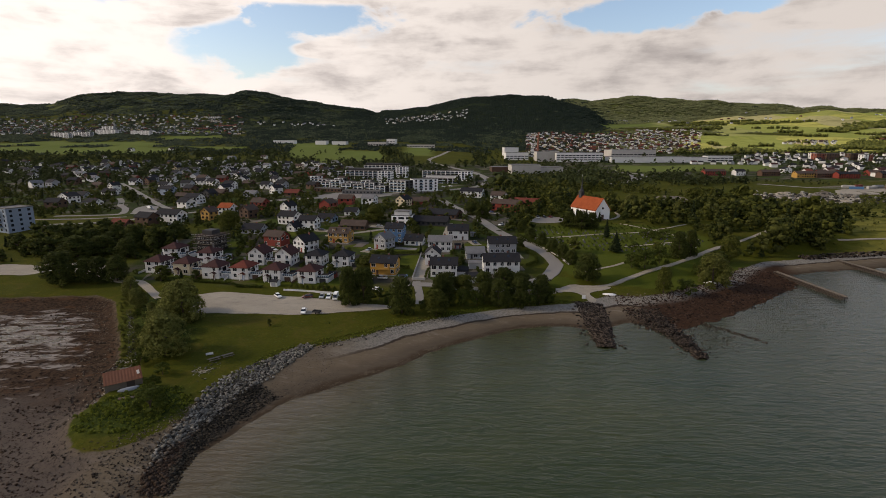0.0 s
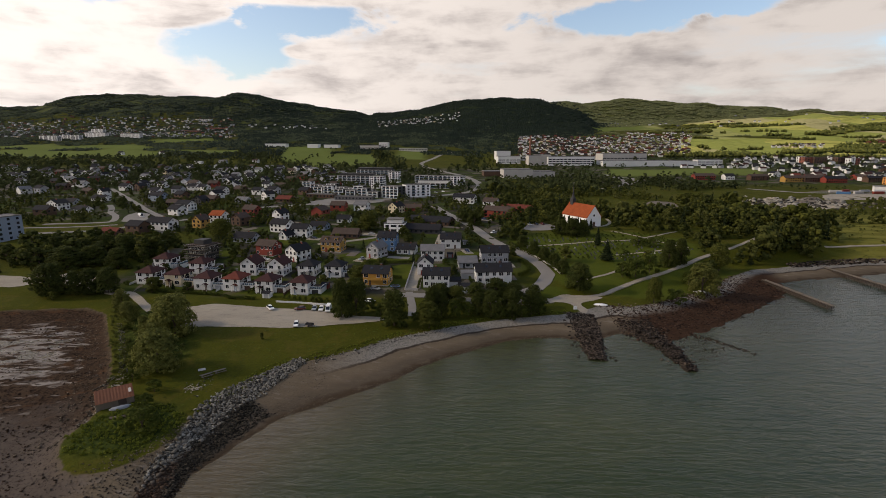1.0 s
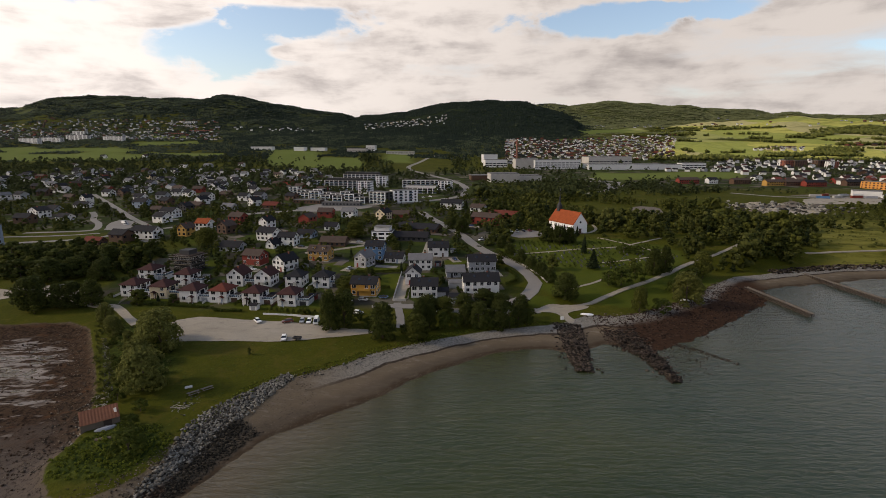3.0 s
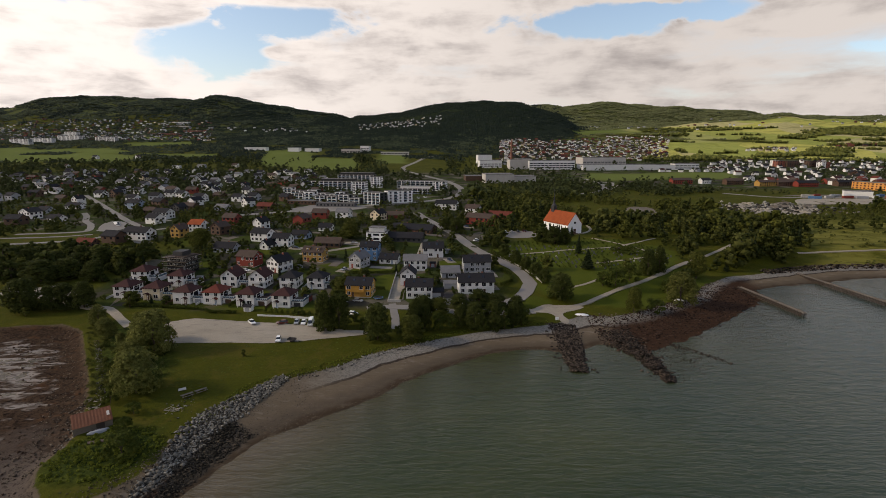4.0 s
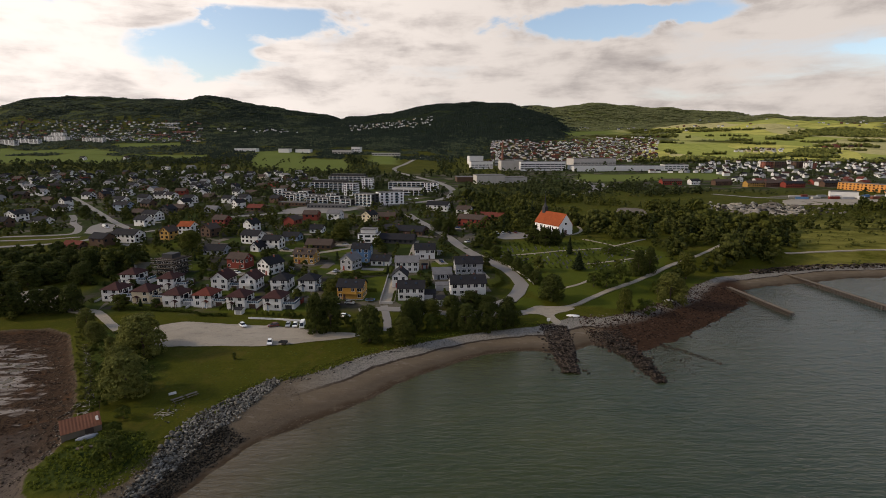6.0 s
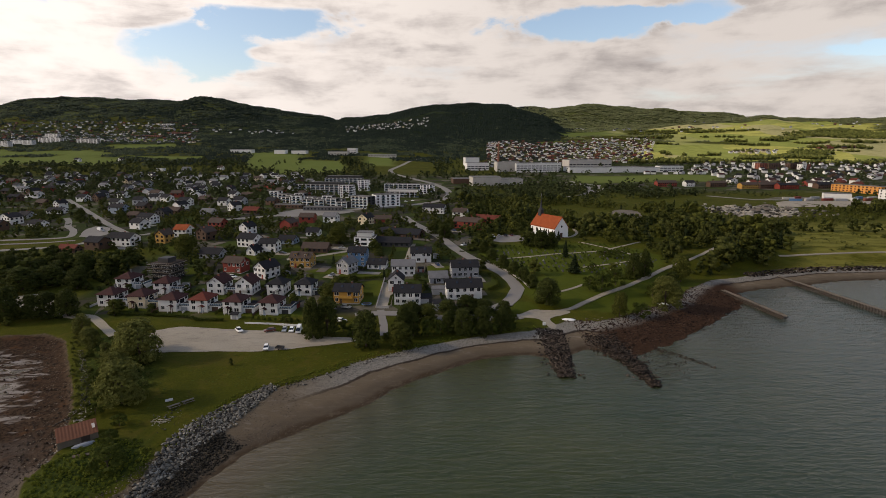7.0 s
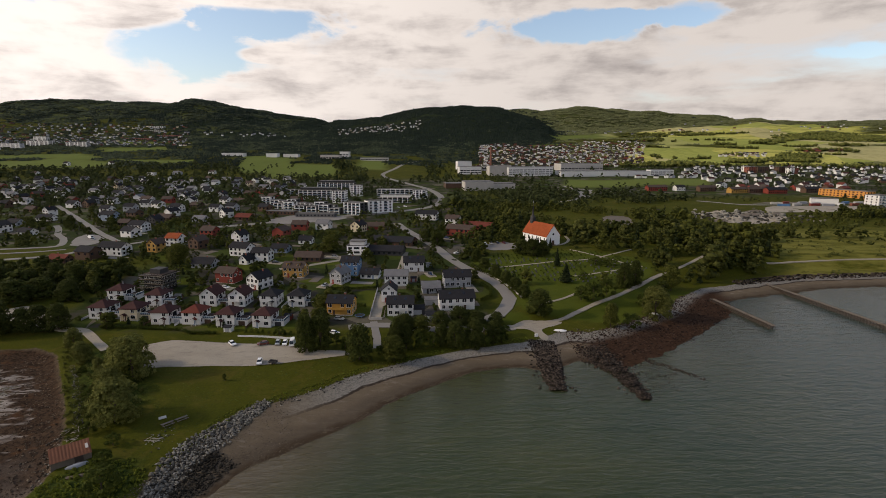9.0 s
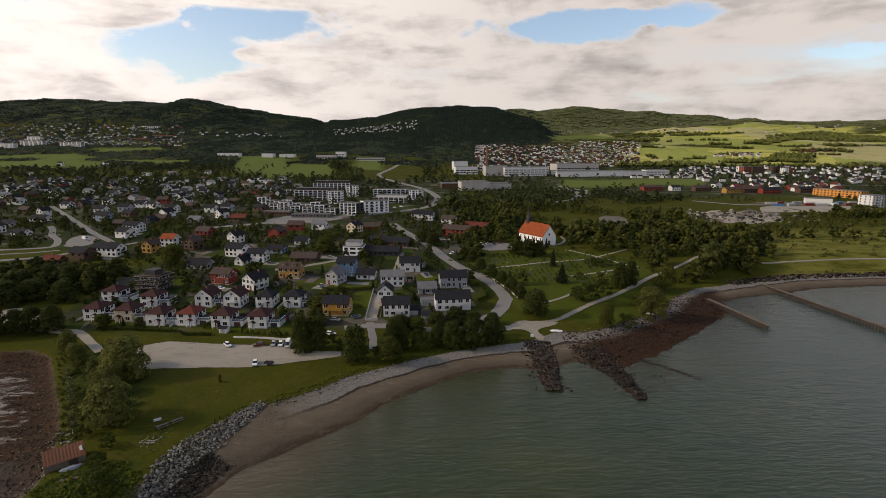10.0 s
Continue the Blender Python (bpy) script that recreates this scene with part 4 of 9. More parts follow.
def roof_shape(w, d, eave, rise, shape, over=0.55, thick=0.22):
    s = Shape()
    x, y = w / 2 + over, d / 2 + over
    if shape == "flat":
        x, y = w / 2 + 0.12, d / 2 + 0.12
        s.box(-x, x, -y, y, eave, eave + 0.3)
        return s
    if shape == "hip":
        drop = rise * over / (min(w, d) / 2)
        rx, ry = max(0.0, x - y), max(0.0, y - x)
        for k, (lo, hi) in enumerate(((eave - drop, eave + rise), (eave - drop - thick, eave + rise - thick))):
            c = [(-x, -y, lo), (x, -y, lo), (x, y, lo), (-x, y, lo)]
            a, b = ((-rx, 0, hi), (rx, 0, hi)) if rx >= ry else ((0, -ry, hi), (0, ry, hi))
            if rx >= ry:
                faces = [(c[0], c[1], b, a), (c[1], c[2], b), (c[2], c[3], a, b), (c[3], c[0], a)]
            else:
                faces = [(c[0], c[1], a), (c[1], c[2], b, a), (c[2], c[3], b), (c[3], c[0], a, b)]
            for f in faces:
                s.quad(*(f if k == 0 else f[::-1]))
        e, f = eave - drop, eave - drop - thick
        ring = [(-x, -y), (x, -y), (x, y), (-x, y)]
        for (ax, ay), (bx, by) in zip(ring, ring[1:] + ring[:1]):
            s.quad((ax, ay, f), (bx, by, f), (bx, by, e), (ax, ay, e))
        return s
    half = y if shape == "gable" else x
    run = d / 2 if shape == "gable" else w / 2
    end = x if shape == "gable" else y
    drop = rise * over / run

    def p(along, across, z):
        return (along, across, z) if shape == "gable" else (across, along, z)

    for side in (-1, 1):
        q = [p(-end, side * half, eave - drop), p(end, side * half, eave - drop), p(end, 0, eave + rise), p(-end, 0, eave + rise)]
        r = [(a, b, c + thick) for a, b, c in q]
        i = len(s.v)
        s.v += q + r
        s.f += [tuple(i + k for k in f) for f in ((3, 2, 1, 0), (4, 5, 6, 7), (0, 1, 5, 4), (1, 2, 6, 5), (2, 3, 7, 6), (3, 0, 4, 7))]
    return s


def house(x, y, turn, w=10, d=8, floors=2, wall="white", roof="dark", shape="gable", rise=2.4, detail=2, chimney=True, balcony="", name="house", group="houses of the town", extra="", dormers=0):
    rng = random.Random(round(x * 7 + y * 13))
    eave = 2.65 * floors + (0.5 if floors > 1 else 0.3)
    corners = [(x + a * w / 2, y + b * d / 2) for a in (-1, 1) for b in (-1, 1)]
    base = min(height_at(*c) for c in corners)
    label = f"{FLOOR_WORDS[floors]} {COLOUR_WORDS[wall]} house with {ROOF_WORDS[roof]} roof{extra}"
    h = thing(name, x, y, turn, label, "house", group, z=base)
    body = part("wall", body_shape(w, d, eave, rise, shape), WALLS[wall], h)
    part("roof", roof_shape(w, d, eave, rise, shape), ROOFS[roof], h)
    if detail == 0:
        return h
    if detail > 1:
        part("plinth", Shape().box(-w / 2 - 0.04, w / 2 + 0.04, -d / 2 - 0.04, d / 2 + 0.04, -1.6, 0.35), WALLS["concrete"], h)
        sx = (-1) ** int(x) * w * 0.22
        door = part("door", Shape().box(-0.5, 0.5, -0.05, 0.02, 0.36, 2.4).box(-0.62, 0.62, -0.9, 0.02, 0.18, 0.36), WALLS[rng.choice(["brown", "red", "dark", "slate_blue"])], h, "painted front door with step", at=pose(sx, -d / 2, 0))
        if shape == "hip":
            porch = part("porch_roof", roof_shape(2.2, 1.5, 2.75, 0.7, "cross", 0.2, 0.12), ROOFS[roof], h, "small gabled porch roof", at=pose(sx, -d / 2 - 0.76, 0))
            for q in (-0.95, 0.95):
                part("porch_post", Shape().box(q - 0.06, q + 0.06, -0.7, -0.58, 0, 2.75), FRAME, porch)
        part("door_handle", Shape().box(0.36, 0.42, -0.11, -0.05, 1.35, 1.5), STEEL, door)
    full = detail > 1
    for face in range(4):
        if detail < 2 and face in (2, 3):
            continue
        length = w if face % 2 == 0 else d
        off = d / 2 if face % 2 == 0 else w / 2
        n = max(1, int(length / (2.7 if full else 3.2)))
        for floor in range(floors):
            for k in range(n):
                if rng.random() < 0.14:
                    continue
                along = (k + 0.5) / n * length - length / 2
                if full and face == 0 and floor == 0 and abs(along - sx) < 1.3:
                    continue
                a = radians(90 * face)
                px, py = along * math.cos(a) + off * math.sin(a), along * math.sin(a) - off * math.cos(a)
                add_window(h, px, py, 0.85 + 2.65 * floor + (0.3 if floors > 1 else 0), 90 * face, 1.9 if (k + floor) % 3 == 1 else 1.4, 1.5, full)
    if rise > 2.0 and shape in ("gable", "cross"):
        for face in ((1, 3) if shape == "gable" else (0, 2)):
            a = radians(90 * face)
            off = (w if shape == "gable" else d) / 2
            add_window(h, off * math.sin(a), -off * math.cos(a), eave + rise * 0.12, 90 * face, 0.9, 1.0, full)
    if chimney:
        cx, cy = (w * rng.uniform(-0.25, 0.25), d * 0.08) if shape != "cross" else (w * 0.08, d * rng.uniform(-0.25, 0.25))
        pot = part("chimney", Shape().box(cx - 0.35, cx + 0.35, cy - 0.3, cy + 0.3, eave + rise * 0.5, eave + rise + 0.75), WALLS["charcoal" if shape == "hip" else "brick"], h)
        part("cap", Shape().box(cx - 0.42, cx + 0.42, cy - 0.37, cy + 0.37, eave + rise + 0.75, eave + rise + 0.87), ROOFS["felt"], pot)
    if balcony:
        bx, by = (w / 2, -d * 0.1) if balcony == "right" else (w * 0.15, -d / 2)
        if balcony == "right":
            blk = part("terrace", Shape().box(w / 2 + 0.003, w / 2 + 5.0, -d * 0.30, d * 0.42, -1.6, 2.4), WALLS[wall], h, "flat-roofed garage with terrace above")
            rail = Shape()
            for k in range(6):
                rail.box(w / 2 + 0.1 + k * 0.95, w / 2 + 0.2 + k * 0.95, -d * 0.30, -d * 0.30 + 0.08, 2.52, 3.3)
            rail.box(w / 2 + 0.05, w / 2 + 5.0, -d * 0.30, -d * 0.30 + 0.1, 3.3, 3.42).box(w / 2 + 4.9, w / 2 + 5.0, -d * 0.30 + 0.1, d * 0.42, 3.3, 3.42)
            rail.box(w / 2 + 4.92, w / 2 + 5.0, d * 0.42 - 0.1, d * 0.42, 2.52, 3.3)
            part("railing", rail, FRAME, blk)
            part("railing_glass", Shape().box(w / 2 + 0.2, w / 2 + 4.9, -d * 0.30 + 0.03, -d * 0.30 + 0.05, 2.56, 3.28).box(w / 2 + 4.95, w / 2 + 4.97, -d * 0.30 + 0.1, d * 0.42 - 0.12, 2.56, 3.28), BALCONY_GLASS, blk)
            part("deck", Shape().box(w / 2 + 0.003, w / 2 + 5.0, -d * 0.30, d * 0.42, 2.4, 2.52), ROOFS["brown"], blk, "dark boarded terrace deck")
            part("garage_door", Shape().box(w / 2 + 1.0, w / 2 + 3.8, -d * 0.30 - 0.05, -d * 0.30 + 0.02, 0.05, 2.0), WALLS[rng.choice(("brown", "dark", "grey"))], blk, "dark garage door")
            part("terrace_door", Shape().box(w / 2 - 0.02, w / 2 + 0.05, -d * 0.16, d * 0.16, 2.6, 4.7), GLASS, h, "wide glazed terrace door")
        else:
            slab = part("balcony", Shape().box(-w * 0.28, w * 0.28, -d / 2 - 1.6, -d / 2 - 0.003, 2.9, 3.08), WALLS[wall], h, "wooden balcony with solid rail")
            part("railing", Shape().box(-w * 0.28, w * 0.28, -d / 2 - 1.6, -d / 2 - 1.52, 3.08, 3.95).box(-w * 0.28, -w * 0.28 + 0.08, -d / 2 - 1.52, -d / 2 - 0.003, 3.08, 3.95).box(w * 0.28 - 0.08, w * 0.28, -d / 2 - 1.52, -d / 2 - 0.003, 3.08, 3.95), WALLS[wall], slab)
            for sx2 in (-1, 1):
                part("post", Shape().box(sx2 * w * 0.26 - 0.06, sx2 * w * 0.26 + 0.06, -d / 2 - 1.5, -d / 2 - 1.38, 0, 2.9), WALLS[wall], slab)
    if shape == "gable" and detail > 1 and roof == "dark" and not dormers:
        lean = math.degrees(math.atan2(rise, d / 2))
        for k in (-1, 1):
            part("skylight", Shape().box(-0.5, 0.5, -0.65, 0.65, 0.0, 0.09), GLASS, h, at=pose(k * w * 0.2, -d * 0.22, eave + rise * 0.56 + 0.24, lean))
    for k in range(dormers):
        dx = (k + 0.5) / dormers * w - w / 2
        dm = part("dormer", Shape().box(dx - 0.9, dx + 0.9, -d * 0.38, -0.4, eave + rise * 0.15, eave + rise * 0.86), WALLS[wall], h)
        part("dormer_roof", Shape().box(dx - 1.1, dx + 1.1, -d * 0.38 - 0.25, -0.2, eave + rise * 0.86, eave + rise * 0.86 + 0.15), ROOFS[roof], dm)
        add_window(dm, dx, -d * 0.38, eave + rise * 0.30, 0, 1.1, rise * 0.38, full)
    return h


def block(x, y, turn, w, d, floors, wall="white", accent="dark", name="apartment_block", step=3.4, storey=2.9, balconies=True, set_back=0.0, label="", category="apartment block", win=(1.5, 1.5), group="apartment blocks", modern=False):
    """A flat-roofed block: walls, parapet, a window for each bay, balconies on the front."""
    base = min(height_at(x + a * w / 2, y + b * d / 2) for a in (-1, 1) for b in (-1, 1))
    eave = storey * floors + 0.4
    h = thing(name, x, y, turn, label or f"{FLOOR_WORDS[min(5, floors)]} {COLOUR_WORDS[wall]} flat-roofed block with dark windows", category, group, z=base)
    part("wall", Shape().box(-w / 2, w / 2, -d / 2, d / 2, -2.5, eave), WALLS[wall], h)
    rim = Shape().box(-w / 2 - 0.1, w / 2 + 0.1, -d / 2 - 0.1, d / 2 + 0.1, eave, eave + 0.12)
    for a in (-1, 1):
        rim.box(-w / 2 - 0.1, w / 2 + 0.1, a * d / 2 - 0.12, a * d / 2 + 0.12, eave + 0.12, eave + 0.5)
        rim.box(a * w / 2 - 0.12, a * w / 2 + 0.12, -d / 2 + 0.12, d / 2 - 0.12, eave + 0.12, eave + 0.5)
    part("roof", rim, ROOFS["felt"], h)
    if set_back:
        top = part("penthouse", Shape().box(-w / 2 + set_back, w / 2 - set_back, -d / 2 + set_back, d / 2 - set_back * 0.5, eave + 0.12, eave + storey), WALLS[accent], h, "set-back top storey")
        part("penthouse_roof", Shape().box(-w / 2 + set_back - 0.4, w / 2 - set_back + 0.4, -d / 2 + set_back - 0.6, d / 2 - set_back * 0.5 + 0.3, eave + storey, eave + storey + 0.25), ROOFS["felt"], top)
    n = max(1, int(w / step))
    if modern:  # white fins and floor slabs stand out before dark glazing
        win, balconies = (step * 0.62, 2.0), False
        for k in range(n + 1):
            part("fin", Shape().box(-0.16, 0.16, -1.3, -0.004, -1.0, eave + 0.3), WALLS["plaster"], h, at=pose(k / n * w - w / 2, -d / 2, 0))
        for k in range(floors + 1):
            part("floor_slab", Shape().box(-w / 2 + 0.17, w / 2 - 0.17, -1.2, -0.006, -0.16, 0.16), WALLS["plaster" if k % 2 else "concrete"], h, at=pose(0, -d / 2, 0.4 + storey * k - (0.2 if k == floors else 0)))
            if k < floors:
                part("balcony_rail", Shape().box(-w / 2 + 0.17, w / 2 - 0.17, -1.18, -1.12, 0.16, 1.0), BALCONY_GLASS, h, at=pose(0, -d / 2, 0.4 + storey * k))
    rail_mesh = Shape().box(-step * 0.40, step * 0.40, -1.5, -1.44, 0.12, 1.1).box(-step * 0.40, -step * 0.40 + 0.05, -1.44, -0.01, 0.12, 1.1).box(step * 0.40 - 0.05, step * 0.40, -1.44, -0.01, 0.12, 1.1).mesh("railing", BALCONY_GLASS)
    slab_mesh = Shape().box(-step * 0.42, step * 0.42, -1.52, -0.004, -0.08, 0.12).mesh("balcony", WALLS["plaster"])
    for floor in range(floors):
        z = 0.4 + storey * floor
        for k in range(n):
            px = (k + 0.5) / n * w - w / 2
            add_window(h, px, -d / 2, z + 0.7, 0, win[0] * (1.25 if k % 2 else 0.8), win[1], False)
            if balconies and floor and k % 2:
                b = part("balcony", slab_mesh, None, h, at=pose(px, -d / 2, z))
                part("railing", rail_mesh, None, b)
        m = max(1, int(d / step))
        for k in range(m):
            py = (k + 0.5) / m * d - d / 2
            add_window(h, w / 2, py, z + 0.7, 90, win[0], win[1], False)
            if x > 60:
                add_window(h, -w / 2, py, z + 0.7, -90, win[0], win[1], False)
    return h


def hall(x, y, turn, w, d, tall, wall="concrete", ribs=0, name="warehouse", label="long pale flat-roofed industrial hall", roof="felt", band=0, group="industrial halls"):
    base = height_at(x, y)
    h = thing(name, x, y, turn, label, "industrial hall", group, z=base)
    part("wall", Shape().box(-w / 2, w / 2, -d / 2, d / 2, -3, tall), WALLS[wall], h)
    part("roof", Shape().box(-w / 2 - 0.3, w / 2 + 0.3, -d / 2 - 0.3, d / 2 + 0.3, tall, tall + 0.5), ROOFS[roof], h)
    if ribs:
        rib = Shape().box(-0.25, 0.25, -0.35, 0, 0, tall).mesh("pilaster", WALLS[wall])
        for k in range(ribs + 1):
            part("pilaster", rib, None, h, at=pose(-w / 2 + 0.25 + k * (w - 0.5) / ribs, -d / 2, 0))
    for floor in range(band):
        n = max(2, int(w / 7))
        strip = Shape().box(-w / n * 0.42, w / n * 0.42, -0.03, 0.02, 0, 1.7).mesh("window", GLASS)
        for k in range(n):
            part("window", strip, None, h, at=pose((k + 0.5) / n * w - w / 2, -d / 2 - 0.01, 2.0 + floor * 4.0))
    return h

# ---- houses ----
house(-144.6, 227.6, -6, 8, 9, 2, "white", "maroon", "hip", 2.2, 2, balcony="right")
house(-129.7, 224.8, -6, 8, 9, 2, "cream", "maroon", "hip", 2.2, 2, balcony="right")
house(-114.2, 220.5, -6, 8, 9, 2, "white", "maroon", "hip", 2.2, 2, balcony="right")
house(-100.8, 219.8, -6, 8, 9, 2, "white", "red", "hip", 2.2, 2, balcony="right")
house(-85.6, 217.4, -6, 8, 9, 2, "white", "maroon", "hip", 2.2, 2, balcony="right")
house(-69.9, 216.1, -6, 8, 9, 2, "white", "maroon", "hip", 2.2, 2, balcony="right")
house(-150.6, 250.9, -6, 8, 9, 2, "white", "maroon", "hip", 2.2, 2, balcony="right")
house(-128.9, 244.0, -6, 8, 9, 2, "white", "maroon", "hip", 2.2, 2, balcony="right")
house(-103.0, 242.5, -6, 8, 9, 2, "white", "maroon", "cross", 3.0, 2, balcony="right")
house(-89.4, 241.5, -6, 8, 9, 2, "white", "maroon", "cross", 3.0, 2, balcony="front")
house(-74.7, 241.2, -6, 8, 9, 2, "white", "dark", "hip", 2.2, 2, balcony="front")
house(-61.6, 240.8, -6, 8, 9, 2, "white", "dark", "hip", 2.2, 2, balcony="right")
house(-108.7, 278.2, -16, 11, 8, 2, "red", "brown", "gable", 2.5, 2)
house(-88.8, 268.0, -30, 8.5, 10, 2, "white", "dark", "cross", 3.0, 2)
house(-75.0, 287.8, -10, 12, 8, 2, "mustard", "brown", "gable", 2.5, 2, dormers=2)
house(-47.9, 275.3, -25, 7.5, 9, 2, "grey", "grey", "cross", 3.0, 2)
house(-43.9, 289.8, -8, 10, 8, 3, "blue", "dark", "gable", 2.5, 2)
house(-32.4, 284.1, -8, 10, 8, 1, "white", "dark", "gable", 2.5, 2, dormers=0)
house(-39.6, 229.3, -6, 11.5, 8.5, 2, "ochre", "dark", "gable", 2.5, 2, balcony="front")
house(-17.2, 270.5, 0, 12, 8, 2, "white", "grey", "gable", 2.5, 2)
house(-19.2, 246.2, 0, 7, 9, 2, "white", "dark", "cross", 3.0, 2, balcony="front")
house(-12.7, 227.3, 0, 11.5, 8.5, 2, "white", "dark", "gable", 2.5, 2, balcony="front")
house(-8.6, 297.9, 2, 11.5, 9, 2, "white", "dark", "gable", 2.8, 2)
house(14.9, 268.5, 6, 14, 9, 2, "grey", "dark", "gable", 2.8, 2)
house(12.7, 234.4, 6, 16, 9, 2, "white", "dark", "gable", 2.8, 2, balcony="front")
house(1.0, 258.5, 6, 9, 8, 1, "grey", "grey", "gable", 2.5, 2, chimney=False)
house(-103.9, 321.0, -10, 11, 8, 2, "white", "dark", "gable", 2.5, 1)
house(-121.1, 334.4, -20, 13, 9, 2, "white", "dark", "gable", 2.8, 1)
house(-111.3, 314.7, -20, 6, 8, 1, "white", "dark", "cross", 3.0, 1)
house(-137.5, 376.9, -25, 8, 9, 2, "white", "dark", "cross", 3.0, 1)
house(-133.8, 307.9, -10, 13, 9, 1, "grey", "dark", "gable", 2.8, 1)
house(-178.9, 366.5, -12, 10, 9, 2, "white", "orange", "gable", 2.8, 1)
house(-181.9, 345.7, -20, 8, 8, 2, "mustard", "brown", "cross", 3.0, 1)
house(-74.8, 321.0, -6, 16, 9, 1, "brown", "brown", "gable", 2.8, 1)
house(-87.9, 369.9, -6, 9, 8, 1, "white", "dark", "gable", 2.5, 1)
house(-192.9, 496.4, -40, 10, 9, 2, "white", "dark", "cross", 3.0, 1)
house(-170.8, 481.7, -10, 14, 10, 1, "brown", "red", "gable", 2.8, 1)
house(-204.3, 337.9, -15, 18, 9, 2, "white", "dark", "gable", 2.8, 1)
house(-370.3, 513.6, -20, 8, 9, 2, "white", "dark", "cross", 3.0, 1)
house(-350.6, 481.4, -12, 16, 8, 1, "white", "dark", "gable", 2.5, 1)
house(-294.0, 481.9, -18, 16, 9, 2, "slate_blue", "dark", "gable", 2.8, 1)
house(-372.1, 575.7, -25, 10, 9, 2, "brown", "dark", "cross", 3.0, 1)
house(-235.5, 424.1, -15, 13, 10, 2, "white", "dark", "gable", 2.8, 1)
house(-262.6, 452.3, -10, 10, 8, 1, "brown", "brown", "gable", 2.5, 1)
house(-258.9, 537.4, -15, 12, 9, 2, "white", "dark", "gable", 2.8, 1)
house(-503.2, 725.1, -15, 15, 9, 2, "white", "dark", "gable", 2.8, 1)
house(-623.8, 865.5, -15, 12, 9, 2, "red", "brown", "gable", 2.8, 1)
house(-642.8, 795.8, -10, 13, 10, 2, "red", "brown", "gable", 2.8, 1)
house(-346.2, 423.3, -20, 14, 10, 2, "white", "dark", "cross", 3.0, 1)
house(-226.2, 318.5, -12, 12, 7, 1, "brown", "red", "gable", 2.5, 1)
house(-167.1, 396.0, -15, 11, 9, 2, "red", "brown", "gable", 2.8, 1)
house(-158.5, 355.9, -25, 9, 9, 2, "brown", "brown", "cross", 3.0, 1)
house(-98.2, 342.2, -12, 11, 8, 1, "slate_blue", "dark", "gable", 2.5, 1)
house(-56.5, 417.3, -30, 9, 10, 2, "cream", "dark", "cross", 3.0, 1)
house(-47.5, 429.1, -6, 22, 9, 1, "red", "brown", "gable", 2.8, 1)
block(-46.0, 336.0, -6, 13, 10, 2, "plaster", "white", step=4.3, storey=2.8, win=(3.0, 1.4), set_back=1.6, balconies=False, name="villa", category="house", group="houses of the town", label="white flat-roofed villa with set-back top storey")
house(-24.3, 366.1, -18, 30, 14, 1, "brown", "dark", "gable", 2.8, 1)
house(-27.9, 335.4, -10, 24, 10, 1, "dark", "dark", "gable", 2.8, 1)
house(26.0, 397.2, -25, 22, 10, 2, "red", "brown", "gable", 2.8, 1)
house(42.0, 429.0, -25, 26, 10, 1, "red", "red", "gable", 2.8, 1)
house(21.9, 447.8, -20, 12, 10, 2, "white", "brown", "gable", 2.8, 1)
house(-1.0, 479.2, -15, 20, 11, 2, "white", "dark", "gable", 2.8, 1)
house(64.3, 770.3, -15, 10, 9, 2, "white", "dark", "gable", 2.8, 1)
house(-392.4, 832.3, -8, 24, 9, 2, "white", "grey", "gable", 2.8, 1)
house(-301.4, 648.2, -20, 10, 9, 2, "white", "dark", "cross", 3.0, 1)
house(-330.2, 615.8, -15, 13, 9, 2, "white", "brown", "gable", 2.8, 1)
house(-388.0, 684.6, -15, 13, 9, 1, "red", "brown", "gable", 2.8, 1)
house(-469.0, 794.9, -20, 10, 9, 2, "cream", "dark", "cross", 3.0, 1)
house(-400.8, 648.7, -15, 10, 9, 1, "grey", "grey", "gable", 2.8, 1)
house(-769.3, 1037.1, -15, 15, 9, 2, "white", "brown", "gable", 2.8, 1)
house(-831.1, 1220.2, -10, 12, 9, 2, "white", "dark", "gable", 2.8, 1)
house(-733.5, 1224.6, -30, 9, 9, 2, "white", "brown", "cross", 3.0, 1)
house(-546.9, 1041.6, -10, 14, 9, 2, "white", "felt", "flat", 0.0, 1, chimney=False)
house(-493.9, 1037.1, -10, 16, 9, 2, "grey", "grey", "gable", 2.8, 1)
house(-363.2, 945.4, -10, 16, 9, 1, "white", "grey", "gable", 2.8, 1)
house(-240.7, 768.0, -10, 14, 10, 2, "white", "grey", "gable", 2.8, 1)
house(-237.9, 453.3, -20, 10, 9, 2, "dark", "dark", "cross", 3.0, 1)
house(-242.5, 481.4, -15, 14, 9, 1, "brown", "brown", "gable", 2.8, 1)
house(-206.4, 470.9, -15, 12, 9, 1, "grey", "grey", "gable", 2.8, 1)
house(-481.3, 616.1, -15, 14, 9, 1, "white", "brown", "gable", 2.8, 1)
house(-410.4, 544.2, -15, 12, 9, 1, "brown", "brown", "gable", 2.8, 1)
house(-358.0, 454.8, -15, 12, 9, 1, "grey", "dark", "gable", 2.8, 1)
house(-313.4, 408.8, -15, 12, 8, 1, "white", "dark", "gable", 2.5, 1)
house(-262.4, 665.3, -20, 10, 9, 2, "grey", "dark", "cross", 3.0, 1)
house(-223.2, 616.2, -15, 14, 9, 1, "brown", "brown", "gable", 2.8, 1)
house(-255.9, 576.6, -15, 12, 9, 1, "brown", "brown", "gable", 2.8, 1)
house(-284.1, 833.5, -10, 12, 9, 2, "cream", "brown", "gable", 2.8, 1)
